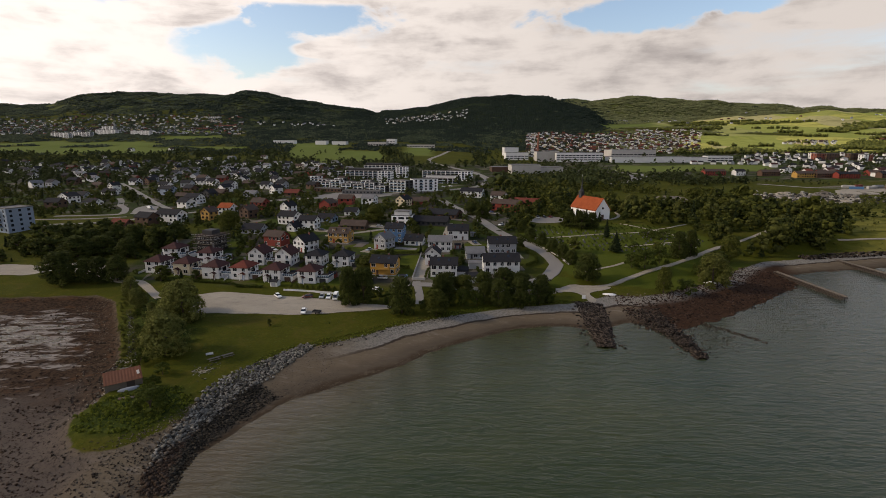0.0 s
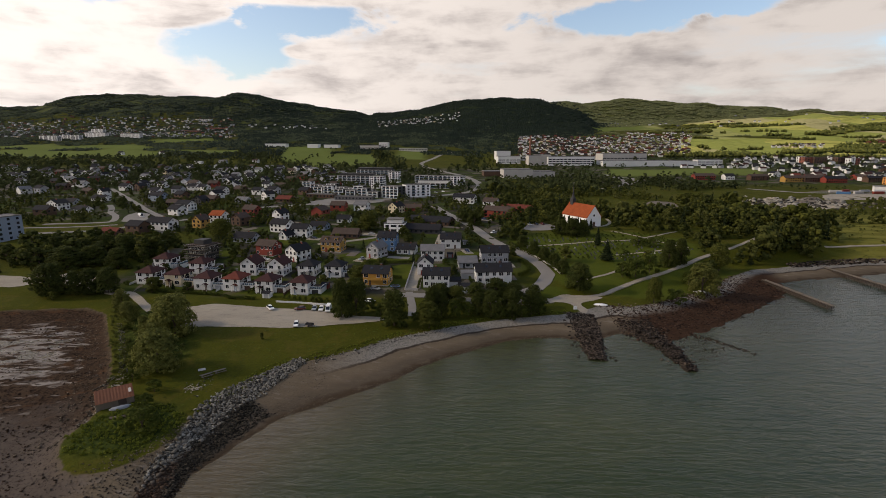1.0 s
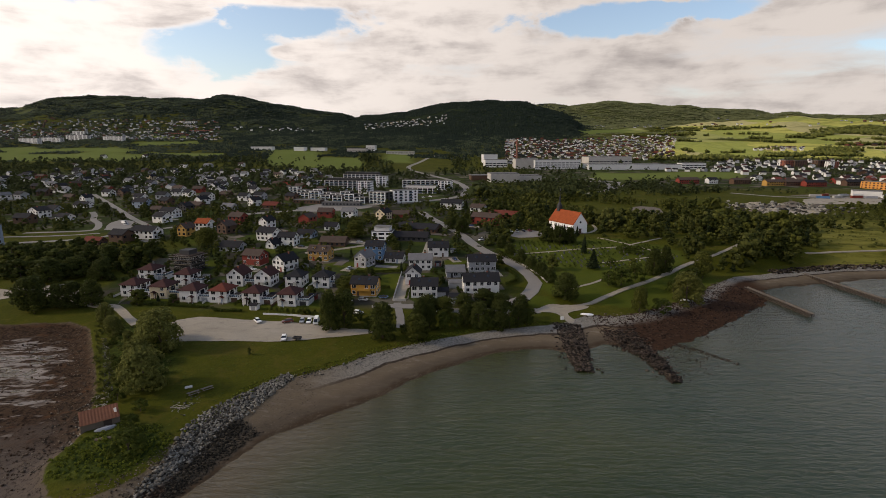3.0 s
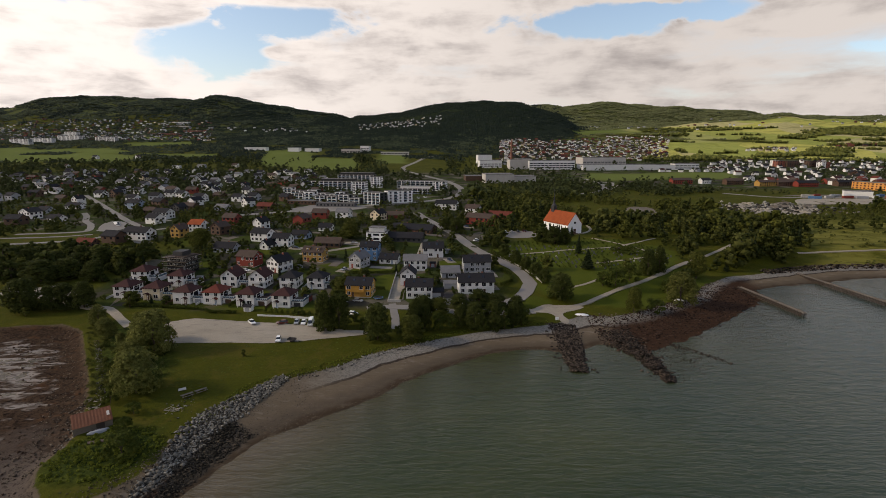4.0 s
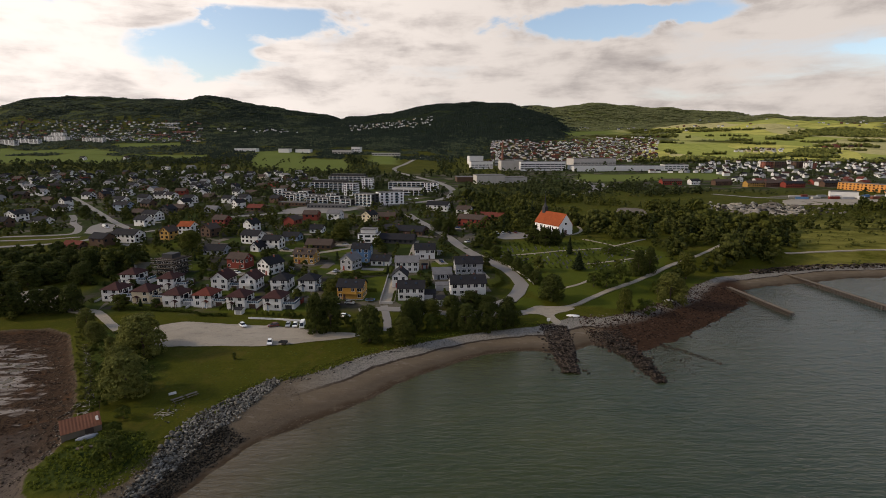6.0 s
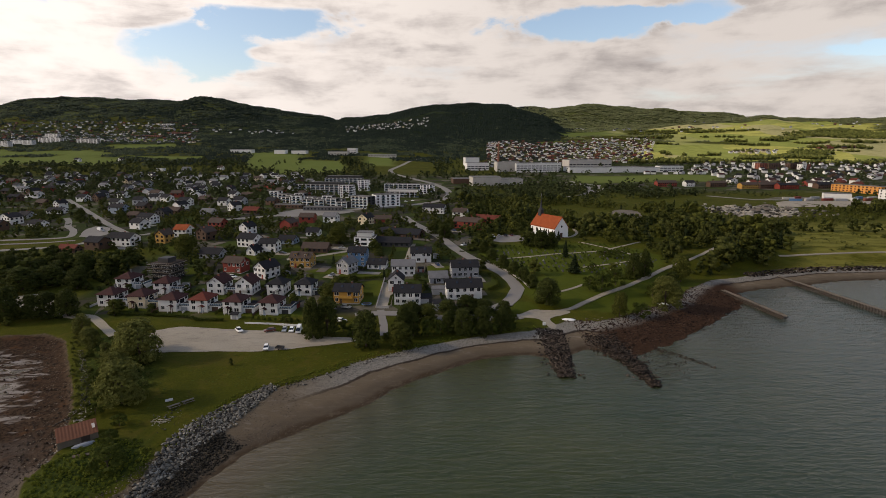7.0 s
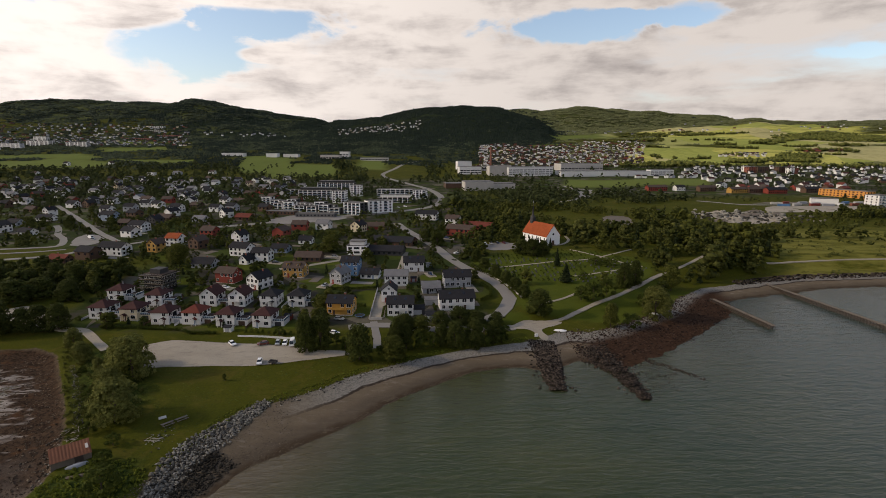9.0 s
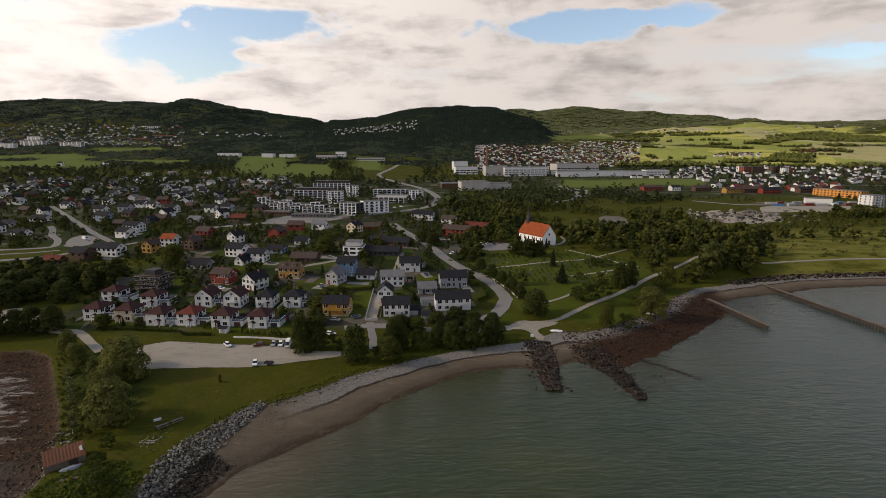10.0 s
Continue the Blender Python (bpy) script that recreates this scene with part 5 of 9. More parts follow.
house(-323.8, 766.5, -10, 12, 9, 1, "grey", "dark", "gable", 2.8, 1)
house(-433.7, 1055.3, -10, 12, 9, 2, "white", "brown", "gable", 2.8, 1)
house(-599.5, 921.8, -10, 12, 9, 2, "grey", "dark", "gable", 2.8, 1)
house(-523.7, 921.2, -15, 14, 9, 2, "grey", "grey", "gable", 2.8, 1)
house(-248.5, 920.1, -10, 11, 9, 2, "white", "grey", "gable", 2.8, 1)
house(335.4, 748.6, 8, 30, 10, 2, "red", "brown", "gable", 2.8, 1)
house(370.1, 749.7, 8, 14, 10, 2, "white", "dark", "gable", 2.8, 1)
house(405.5, 740.0, 8, 26, 10, 2, "brown", "brown", "gable", 2.8, 1)
house(460.5, 796.3, 8, 12, 10, 2, "white", "dark", "cross", 3.0, 1)
house(438.8, 715.7, 8, 30, 10, 2, "mustard", "brown", "gable", 2.8, 1)
house(466.7, 716.7, 8, 34, 10, 2, "brown", "brown", "gable", 2.8, 1)
house(486.5, 708.1, 8, 30, 10, 2, "red", "dark", "gable", 2.8, 1)
house(545.9, 734.3, 8, 14, 10, 2, "white", "brown", "cross", 3.0, 1)
house(543.8, 715.7, 8, 26, 10, 2, "brown", "dark", "gable", 2.8, 1)

# ---- flats, halls and the works ----
block(-72, 516, -32, 20, 12, 4, "dark", "dark", modern=True, step=5, storey=2.8, label="dark four-storey block of flats framed in white")
block(-51, 531, 24, 26, 13, 4, "plaster", "dark", storey=2.9, step=4.4, win=(2.4, 1.8), label="white four-storey block of flats with dark windows")
block(-104, 613, -10, 15, 12, 5, "plaster", "dark", storey=2.8, win=(2.6, 1.7), label="white five-storey end block with dark windows")
block(-137, 652, -8, 48, 13, 4, "charcoal", "dark", modern=True, storey=2.9, step=6, set_back=2)
block(-133, 759, -8, 54, 13, 4, "charcoal", "dark", modern=True, storey=2.9, step=6, set_back=2)
block(-95, 690, -10, 13, 13, 5, "plaster", "dark", storey=2.8, win=(2.6, 1.7), label="white five-storey end block with dark windows")
block(-178, 716, -8, 30, 12, 2, "charcoal", "dark", modern=True, step=6)
for k, (x, y, wall) in enumerate(((-185, 603, "white"), (-173, 594, "dark"), (-161, 585, "white"), (-149, 576, "dark"), (-137, 566, "charcoal"), (-125, 558, "white"), (-113, 550, "dark"), (-101, 541, "charcoal"), (-160, 562, "dark"), (-146, 551, "white"), (-132, 541, "dark"), (-118, 534, "charcoal"), (-104, 525, "dark"), (-92, 519, "dark"))):
    block(x, y, -18, 10.5, 9, 2 if k % 3 else 3, wall, "dark", name="terraced_house", category="terraced house", group="terraced houses", modern=True, step=5, storey=2.7)
block(-146, 516, -12, 30, 9, 1, "brown", "dark", balconies=False, name="low_block", label="low brown flat-roofed row of garages")
block(-108, 498, -6, 38, 9, 1, "charcoal", "dark", balconies=False, name="low_block", label="low dark flat-roofed row of garages")
block(-38, 616, -10, 42, 12, 2, "dark", "white", modern=True, step=6, set_back=2.5)
block(-42, 690, -10, 50, 12, 3, "charcoal", "dark", modern=True, step=6)
block(-10, 655, -10, 16, 16, 4, "plaster", "white", storey=2.8, win=(2.4, 1.7), label="white four-storey end block with dark windows")
hall(74, 772, 5, 42, 34, 12.5, "concrete", 9)
hall(114, 792, 5, 34, 30, 8, "concrete", 4)
hall(40, 806, 5, 28, 30, 7, "brown", 0, label="low brown flat-roofed industrial hall")
hall(85, 1058, 6, 45, 25, 14, "white", 0, band=2, name="factory_block", label="white factory block with long window bands")
hall(78, 1130, 6, 30, 30, 18, "white", 0, name="factory_block", label="tall white factory block")
hall(150, 1037, 5, 28, 30, 19, "concrete", 5, name="factory_block", label="tall grey concrete mill tower")
hall(201, 1033, 5, 90, 40, 16, "white", 0, band=3, name="factory_block", label="long white paper mill hall with window bands")
hall(132, 1032, 5, 24, 30, 18, "concrete", 4, name="factory_block", label="grey ribbed concrete mill block")
hall(322, 1103, 3, 90, 50, 16, "concrete", 0, band=2, name="factory_block", label="pale concrete works hall with window bands")
hall(334, 1027, 3, 150, 40, 9, "white", 14, name="factory_block", label="long low white warehouse with dark bays")
hall(408, 1028, 3, 120, 30, 8, "white", 10, name="factory_block", label="long low white warehouse with dark bays")
hall(465, 1025, 3, 48, 20, 11, "white", 0, band=2, name="office_block", label="white office block with window bands")
hall(-523, 1422, -6, 60, 20, 8, "white", 8)
hall(-416, 1411, -6, 30, 20, 9, "white", 4)
hall(-367, 1417, -6, 40, 20, 8, "white", 4)
hall(-250, 1354, -6, 50, 22, 9, "concrete", 4, band=1)
hall(-221, 1399, -6, 24, 20, 14, "white", 0, band=2)
hall(-134, 1317, 0, 70, 20, 7, "concrete", 0, band=1)
block(-1310, 1593, -10, 68, 16, 5, "white", "grey", step=14, win=(11.5, 1.6), storey=3.2, balconies=False, name="terrace_block", group="terrace blocks on the slope", label="long white stepped terrace block with dark windows")
block(-1290, 1655, -10, 76.5, 16, 5, "white", "grey", step=14, win=(11.5, 1.6), storey=3.2, balconies=False, name="terrace_block", group="terrace blocks on the slope", label="long white stepped terrace block with dark windows")
block(-1246, 1714, -10, 80.75, 16, 5, "white", "grey", step=14, win=(11.5, 1.6), storey=3.2, balconies=False, name="terrace_block", group="terrace blocks on the slope", label="long white stepped terrace block with dark windows")
block(-1402, 1941, -10, 51, 16, 5, "white", "grey", step=14, win=(11.5, 1.6), storey=3.2, balconies=False, name="terrace_block", group="terrace blocks on the slope", label="long white stepped terrace block with dark windows")
block(-1101, 1678, -10, 72.25, 16, 5, "white", "grey", step=14, win=(11.5, 1.6), storey=3.2, balconies=False, name="terrace_block", group="terrace blocks on the slope", label="long white stepped terrace block with dark windows")
block(-1077, 1985, -5, 110, 12, 2, "brick", "grey", step=8, win=(2.5, 1.8), balconies=False, name="terrace_block", group="terrace blocks on the slope", label="long red-brown terrace block with white trim")
block(-1012, 2073, -5, 80, 12, 2, "brick", "grey", step=8, win=(2.5, 1.8), balconies=False, name="terrace_block", group="terrace blocks on the slope", label="long red-brown terrace block with white trim")
block(-1135, 2184, -5, 90, 12, 2, "concrete", "grey", step=8, win=(2.5, 1.8), balconies=False, name="terrace_block", group="terrace blocks on the slope")
block(-1135, 2234, -5, 60, 14, 3, "white", "grey", step=8, win=(4, 1.8), balconies=False, name="terrace_block", group="terrace blocks on the slope")
block(681, 1072, 6, 22, 14, 4, "brick", "white", step=5, win=(2.2, 1.6), balconies=False)
block(700, 1069, 6, 26, 14, 4, "brown", "white", step=5, win=(2.2, 1.6), balconies=False)
block(747, 1071, 6, 28, 14, 4, "brown", "white", step=5, win=(2.2, 1.6), balconies=False)
block(754, 1051, 6, 18, 14, 4, "brick", "white", step=5, win=(2.2, 1.6), balconies=False)
block(675, 1081, 6, 10, 14, 4, "white", "white", step=5, win=(2.2, 1.6), balconies=False)
block(749, 1050, 6, 9, 14, 4, "white", "white", step=5, win=(2.2, 1.6), balconies=False)
block(548, 660, -72, 60, 15, 3, "orange", "grey", step=4.5, win=(2.0, 1.6), storey=3.0, balconies=False, label="long orange-panelled three-storey block with square windows")
hall(466, 592, -30, 26, 14, 6, "white", 0, name="low_hall", label="low white hall with blue band")
block(-288, 307, -20, 15, 15, 5, "slate_blue", "white", step=4, label="pale blue four-storey block of flats")
block(485, 541, 12, 17, 15, 5, "white", "orange", step=4, label="white five-storey block of flats with orange bays")

# ---- chimney of the works ----
MILL_BRICK = paint("weathered_mill_brick", (0.23, 0.105, 0.072), 0.85, 1.2, 0.25)


def mill_chimney(x, y, tall):
    h = thing("mill_chimney", x, y, 0, "tall round red-brown brick mill chimney", "chimney")
    s = Shape()
    s.beam((0, 0, -2), (0, 0, tall), 2.3, 20, 1.5)
    part("shaft", s, MILL_BRICK, h)
    part("crown", Shape().beam((0, 0, tall), (0, 0, tall + 1.6), 1.8, 20, 1.9), MILL_BRICK, h)


mill_chimney(126, 1040, 53)


# ---- church ----
def church(x, y, turn, w=12.4, length=26, eave=6.6, rise=7.6):
    base = height_at(x, y)
    c = thing("church", x, y, turn, "white plastered church with steep orange tiled roof and small spire", "church", z=base)
    part("nave", body_shape(length, w, eave, rise, "gable", 2), WALLS["plaster"], c)
    part("roof", roof_shape(length, w, eave, rise, "gable", 0.5, 0.3), ROOFS["orange"], c)
    t = pose(-length / 2 + 3.2, 0, 0)
    turret = part("turret", Shape().box(-1.4, 1.4, -1.4, 1.4, eave + rise - 2.2, eave + rise + 3.0), WALLS["dark"], c, "dark shingled ridge turret", at=t)
    spire = Shape()
    z0, z1, z2 = eave + rise + 3.0, eave + rise + 5.0, eave + rise + 13.5
    for k in range(8):
        a, b = k * math.pi / 4 + 0.393, (k + 1) * math.pi / 4 + 0.393
        p = [(math.cos(q) * r, math.sin(q) * r, z) for r, z in ((1.9, z0), (0.75, z1)) for q in (a, b)]
        spire.quad(p[0], p[1], p[3], p[2]).quad(p[2], p[3], (0, 0, z2))
    part("spire", spire, WALLS["dark"], turret)
    part("finial", Shape().beam((0, 0, z2 - 0.3), (0, 0, z2 + 1.6), 0.07, 6).box(-0.4, 0.4, -0.05, 0.05, z2 + 0.8, z2 + 0.92), STEEL, turret)
    for face, n, off, span in ((0, 6, w / 2, length), (180, 6, w / 2, length)):
        for k in range(n):
            a = radians(face)
            along = (k + 0.5) / n * span - span / 2
            px, py = along * math.cos(a) + off * math.sin(a), along * math.sin(a) - off * math.cos(a)
            win = Shape().box(-0.5, 0.5, -0.06, 0.02, 2.4, 4.6)
            arch = [(math.cos(q * math.pi / 8) * 0.5, -0.06, 4.6 + math.sin(q * math.pi / 8) * 0.6) for q in range(9)]
            win.quad(*arch)
            part("window", win, GLASS, c, "tall round-headed window", at=pose(px, py, 0, 0, 0, face))
    door = part("door", Shape().box(-1.1, 1.1, -0.08, 0.02, 0.2, 3.2).box(-1.8, 1.8, -1.6, 0.02, 0, 0.2), WALLS["brown"], c, "double wooden church door", at=pose(length / 2, 0, 0, 0, 0, 90))
    part("door_handle", Shape().box(-0.08, -0.02, -0.14, -0.08, 1.2, 1.5), STEEL, door)
    part("gable_window", Shape().beam((0, -0.06, 0), (0, 0.02, 0), 0.8, 16), GLASS, c, "round gable window", at=pose(length / 2, 0, 7.6, 0, 0, 90))


church(82.0, 369.0, -62)

# ---- trees ----


def leaf_quads(centres, normals, size, rng):
    """Small bent leaf clumps, one quad each, at the centres."""
    n = len(centres)
    tilt = normals + rng.normal(0, 0.42, (n, 3))
    tilt /= np.linalg.norm(tilt, axis=1, keepdims=True) + 1e-9
    other = rng.normal(0, 1, (n, 3))
    a = np.cross(tilt, other)
    a /= np.linalg.norm(a, axis=1, keepdims=True) + 1e-9
    b = np.cross(tilt, a)
    s = (size * rng.uniform(0.6, 1.35, n))[:, None]
    q = np.stack([centres - a * s - b * s * 0.8, centres + a * s * 0.7 - b * s, centres + a * s + b * s * 0.9 + tilt * s * 0.3, centres - a * s * 0.8 + b * s], 1)
    return q.reshape(-1, 3), np.arange(4 * n).reshape(-1, 4)


def crown_cloud(seed, leaves, size, lobes=14, low=0.18, wide=0.5, flat=1.0, heart=False):
    """A crown for a tree 1 m high: leaf clumps on uneven lobes set over a dome, with gaps."""
    rng = np.random.RandomState(seed)
    mid = []
    for k in range(lobes):
        up = (k + 0.5) / lobes  # lobes wind up the dome from its skirt to the top
        z = low + 0.10 + (0.84 - low) * up ** 0.85 + rng.uniform(-0.05, 0.05)
        reach = wide * flat * math.sqrt(max(0.0, 1 - up ** 2.2)) * 0.80
        a, r = k * 2.4 + rng.uniform(-0.6, 0.6), reach * rng.uniform(0.62, 1.05)
        mid.append((math.cos(a) * r, math.sin(a) * r, z, rng.uniform(0.13, 0.23) * (0.62 + 0.7 * wide)))
    mid = np.array(mid)
    pick = rng.randint(0, lobes, leaves)
    d = rng.normal(0, 1, (leaves, 3))
    d[:, 2] = np.abs(d[:, 2]) * 0.45 + d[:, 2] * 0.6
    d /= np.linalg.norm(d, axis=1, keepdims=True)
    rad = mid[pick, 3] * rng.uniform(0.70, 1.06, leaves)
    c = mid[pick, :3] + d * rad[:, None] * (1, 1, 0.85)
    c[:, 2] = np.clip(c[:, 2], low, 1.0)
    out = c - (0, 0, low + 0.25)
    out /= np.linalg.norm(out, axis=1, keepdims=True) + 1e-9
    v, f = leaf_quads(c, 0.6 * d + 0.6 * out, size, rng)
    if heart:  # rough solid foliage inside the lobes
        box = np.array([(a, b, e) for e in (-1, 1) for a, b in ((-1, -1), (1, -1), (1, 1), (-1, 1))]) * 0.5
        six = np.array([(3, 2, 1, 0), (4, 5, 6, 7), (0, 1, 5, 4), (1, 2, 6, 5), (2, 3, 7, 6), (3, 0, 4, 7)])
        for k in range(lobes):
            f = np.concatenate([f, six + len(v)])
            v = np.concatenate([v, mid[k, :3] + box * mid[k, 3] * rng.uniform(0.8, 1.25, (8, 3))])
    return v, f


def spruce_cloud(seed, leaves, size, wide=0.2):
    rng = np.random.RandomState(seed)
    z = 1 - np.sqrt(rng.uniform(0, 1, leaves)) * 0.94
    whorl = 0.85 + 0.25 * np.sin(z * 60)
    a, r = rng.uniform(0, 6.283, leaves), wide * (1 - z) * whorl * rng.uniform(0.55, 1.05, leaves)
    c = np.stack([np.cos(a) * r, np.sin(a) * r, z], 1)
    return leaf_quads(c, np.stack([np.cos(a), np.sin(a), 0.5 + 0 * a], 1), size * 1.0, rng)


def cloud_mesh(name, v, f, material):
    me = bpy.data.meshes.new(name)
    n, k = len(f), f.shape[1]
    me.vertices.add(len(v))
    me.vertices.foreach_set("co", np.asarray(v, np.float32).ravel())
    me.loops.add(n * k)
    me.loops.foreach_set("vertex_index", f.astype(np.int32).ravel())
    me.polygons.add(n)
    me.polygons.foreach_set("loop_start", np.arange(0, n * k, k, dtype=np.int32))
    me.materials.append(material)
    me.update(calc_edges=True)
    return me


def trunk_shape(seed, spruce=False):
    rng = random.Random(seed)
    s = Shape()
    if spruce:
        return s.beam((0, 0, -0.05), (0, 0, 0.9), 0.018, 7, 0.004)
    bend = Vector((rng.uniform(-0.03, 0.03), rng.uniform(-0.03, 0.03), 0.42))
    s.beam((0, 0, -0.05), bend, 0.03, 8, 0.021)
    for k in range(5):
        a = k * 1.257 + rng.uniform(-0.3, 0.3)
        tip = bend + Vector((math.cos(a) * 0.22, math.sin(a) * 0.22, rng.uniform(0.18, 0.36)))
        start = Vector((0, 0, -0.05)).lerp(bend, rng.uniform(0.65, 0.98))
        s.beam(start, tip, 0.014, 6, 0.004)
    s.beam(bend, bend + Vector((0.01, 0.01, 0.4)), 0.019, 6, 0.004)
    return s


TREE_WORDS = {"birch": ("birch_tree", "leafy green birch tree"), "willow": ("willow_tree", "broad grey-green willow tree"), "alder": ("alder_tree", "dense dark green alder tree"),
              "spruce": ("spruce_tree", "dark green conical spruce tree"), "hedge": ("bush", "low dense green bush")}
PROTOS = {}


def tree_proto(kind, variant, fine):
    """Built once at 1 m height, out of sight below the sea bed, then copied."""
    key = (kind, variant, fine)
    if key in PROTOS:
        return PROTOS[key]
    name, _ = TREE_WORDS[kind]
    seed = 100 * variant + {"birch": 1, "willow": 2, "alder": 3, "spruce": 4, "hedge": 5}[kind] + (50 if fine else 0)
    if kind == "spruce":
        v, f = spruce_cloud(seed, 900 if fine else 220, 0.022 if fine else 0.042)
    elif kind == "hedge":
        v, f = crown_cloud(seed, 1100 if fine else 160, 0.035 if fine else 0.085, 12, 0.0, 0.75)
    else:
        wide = {"birch": 0.36, "willow": 0.56, "alder": 0.42}[kind]
        v, f = crown_cloud(seed, 4300 if fine else 230, 0.0198 if fine else 0.048, 34 if fine else 10, {"birch": 0.04, "willow": -0.06, "alder": -0.06}[kind], wide, heart=not fine)
    crown = cloud_mesh("crown", v, f, LEAVES[kind])
    trunk = trunk_shape(seed, kind == "spruce").mesh("trunk", BARK)
    PROTOS[key] = (name, crown, trunk)
    return PROTOS[key]


def tree(kind, x, y, tall, wide=1.0, fine=True, words="", group="trees of the town"):
    """wide: how much broader than usual."""
    variant = int(abs(x * 3 + y * 5)) % 4
    name, crown, trunk = tree_proto(kind, variant, fine)
    t = thing(name, x, y, (x * 37 + y * 11) % 360, words or TREE_WORDS[kind][1], name.replace("_", " "), group)
    t.matrix_basis = t.matrix_basis @ Matrix.Diagonal((tall * wide, tall * wide, tall, 1))
    part("trunk", trunk, None, t)
    part("crown", crown, None, t)
    return t


def clear_of(x, y, places, gap):
    """Which of the plan points keep the gap from every (x, y, radius)."""
    ok = np.ones(len(x), bool)
    for px, py, r in places:
        ok &= (x - px) ** 2 + (y - py) ** 2 > (r + gap) ** 2
    return ok


def jittered(x0, x1, y0, y1, cell, rng):
    gx, gy = np.meshgrid(np.arange(x0, x1, cell), np.arange(y0, y1, cell))
    gx, gy = gx.ravel(), gy.ravel()
    return gx + rng.uniform(-0.5, 0.5, len(gx)) * cell, gy + rng.uniform(-0.5, 0.5, len(gy)) * cell


def grove_density(x, y):
    """How thickly trees stand, 0 to 1, over the plain and the town."""
    u = x / np.maximum(y, 100)
    d = 0.46 + 0.32 * wave_noise(x, y, 70, 31) + 0.10 * wave_noise(x, y, 260, 32)
    d = np.where((y < 330) & (x > -235) & (x < 25), d * 1.5, np.where(x < 25, d * np.where(y > 520, 1.05, 1.35), d))
    dense = np.zeros_like(x)
    for cx, cy, rx, ry in GROVES:
        dense = np.maximum(dense, smooth(1.1, 0.85, np.hypot((x - cx) / rx, (y - cy) / ry) + 0.12 * wave_noise(x, y, 40, 33)))
    d = np.maximum(d, dense * 0.95)
    for cx, cy, rx, ry in LAWNS:
        d = d * smooth(0.92, 1.08, np.hypot((x - cx) / rx, (y - cy) / ry))
    d = d * (1 - 0.5 * smooth(690, 740, y) * smooth(150, 220, x))
    return d * smooth(6, 14, ring_distance(x, y, LAND_RING)) * (1 - 0.96 * field_mask(x, y))


def scatter_clouds(name, protos, x, y, z, tall, wide, material, label, category):
    """Many trees too far to count, one object."""
    vs, fs, off = [], [], 0
    rng = np.random.RandomState(5)
    pick = rng.randint(0, len(protos), len(x))
    for k, (pv, pf) in enumerate(protos):
        m = np.nonzero(pick == k)[0]
        if not len(m):
            continue
        a = rng.uniform(0, 6.283, len(m))
        c, s = np.cos(a)[:, None], np.sin(a)[:, None]
        w = (tall[m] * wide[m])[:, None]
        vx = (pv[None, :, 0] * c - pv[None, :, 1] * s) * w + x[m][:, None]
        vy = (pv[None, :, 0] * s + pv[None, :, 1] * c) * w + y[m][:, None]
        vz = pv[None, :, 2] * tall[m][:, None] + z[m][:, None]
        vs.append(np.stack([vx, vy, vz], -1).reshape(-1, 3))
        fs.append((pf[None] + (np.arange(len(m)) * len(pv))[:, None, None] + off).reshape(-1, pf.shape[1]))
        off += len(m) * len(pv)
    ob = new(name, cloud_mesh(name, np.concatenate(vs), np.concatenate(fs), material))
    return tagged(ob, label, category, kind="stuff")


def cone_cluster(seed, n, pointed, round_top=False):
    """A patch of far canopy, 1 m high: a few pointed or rounded heads of triangles."""
    rng = np.random.RandomState(seed)
    vs, fs, off = [], [], 0
    for _ in range(n):
        cx, cy, h = rng.uniform(-0.55, 0.55), rng.uniform(-0.55, 0.55), rng.uniform(0.6, 1.0)
        rings = ((0.0, 0.26), (1.0, 0.0)) if pointed else ((0.25, 0.33), (1.0, 0.0))
        if round_top:
            rings = ((0.12, 0.26), (0.66, 0.27), (1.0, 0.0))
        pts = [(cx + math.cos(k * 1.571 + r * 3) * w * rng.uniform(0.7, 1.25), cy + math.sin(k * 1.571 + r * 3) * w * rng.uniform(0.7, 1.25), (r - 0.12) * h + (0 if w == 0 else rng.uniform(-0.06, 0.06))) for r, w in rings for k in range(4 if w else 1)]
        vs += pts
        for j in range(len(rings) - 1):
            for k in range(4):
                a, b = off + j * 4 + k, off + j * 4 + (k + 1) % 4
                fs += [(a, b, b + 4), (a, b + 4, a + 4)] if j < len(rings) - 2 else [(a, b, off + len(pts) - 1)]
        off += len(pts)
    return np.array(vs), np.array(fs)


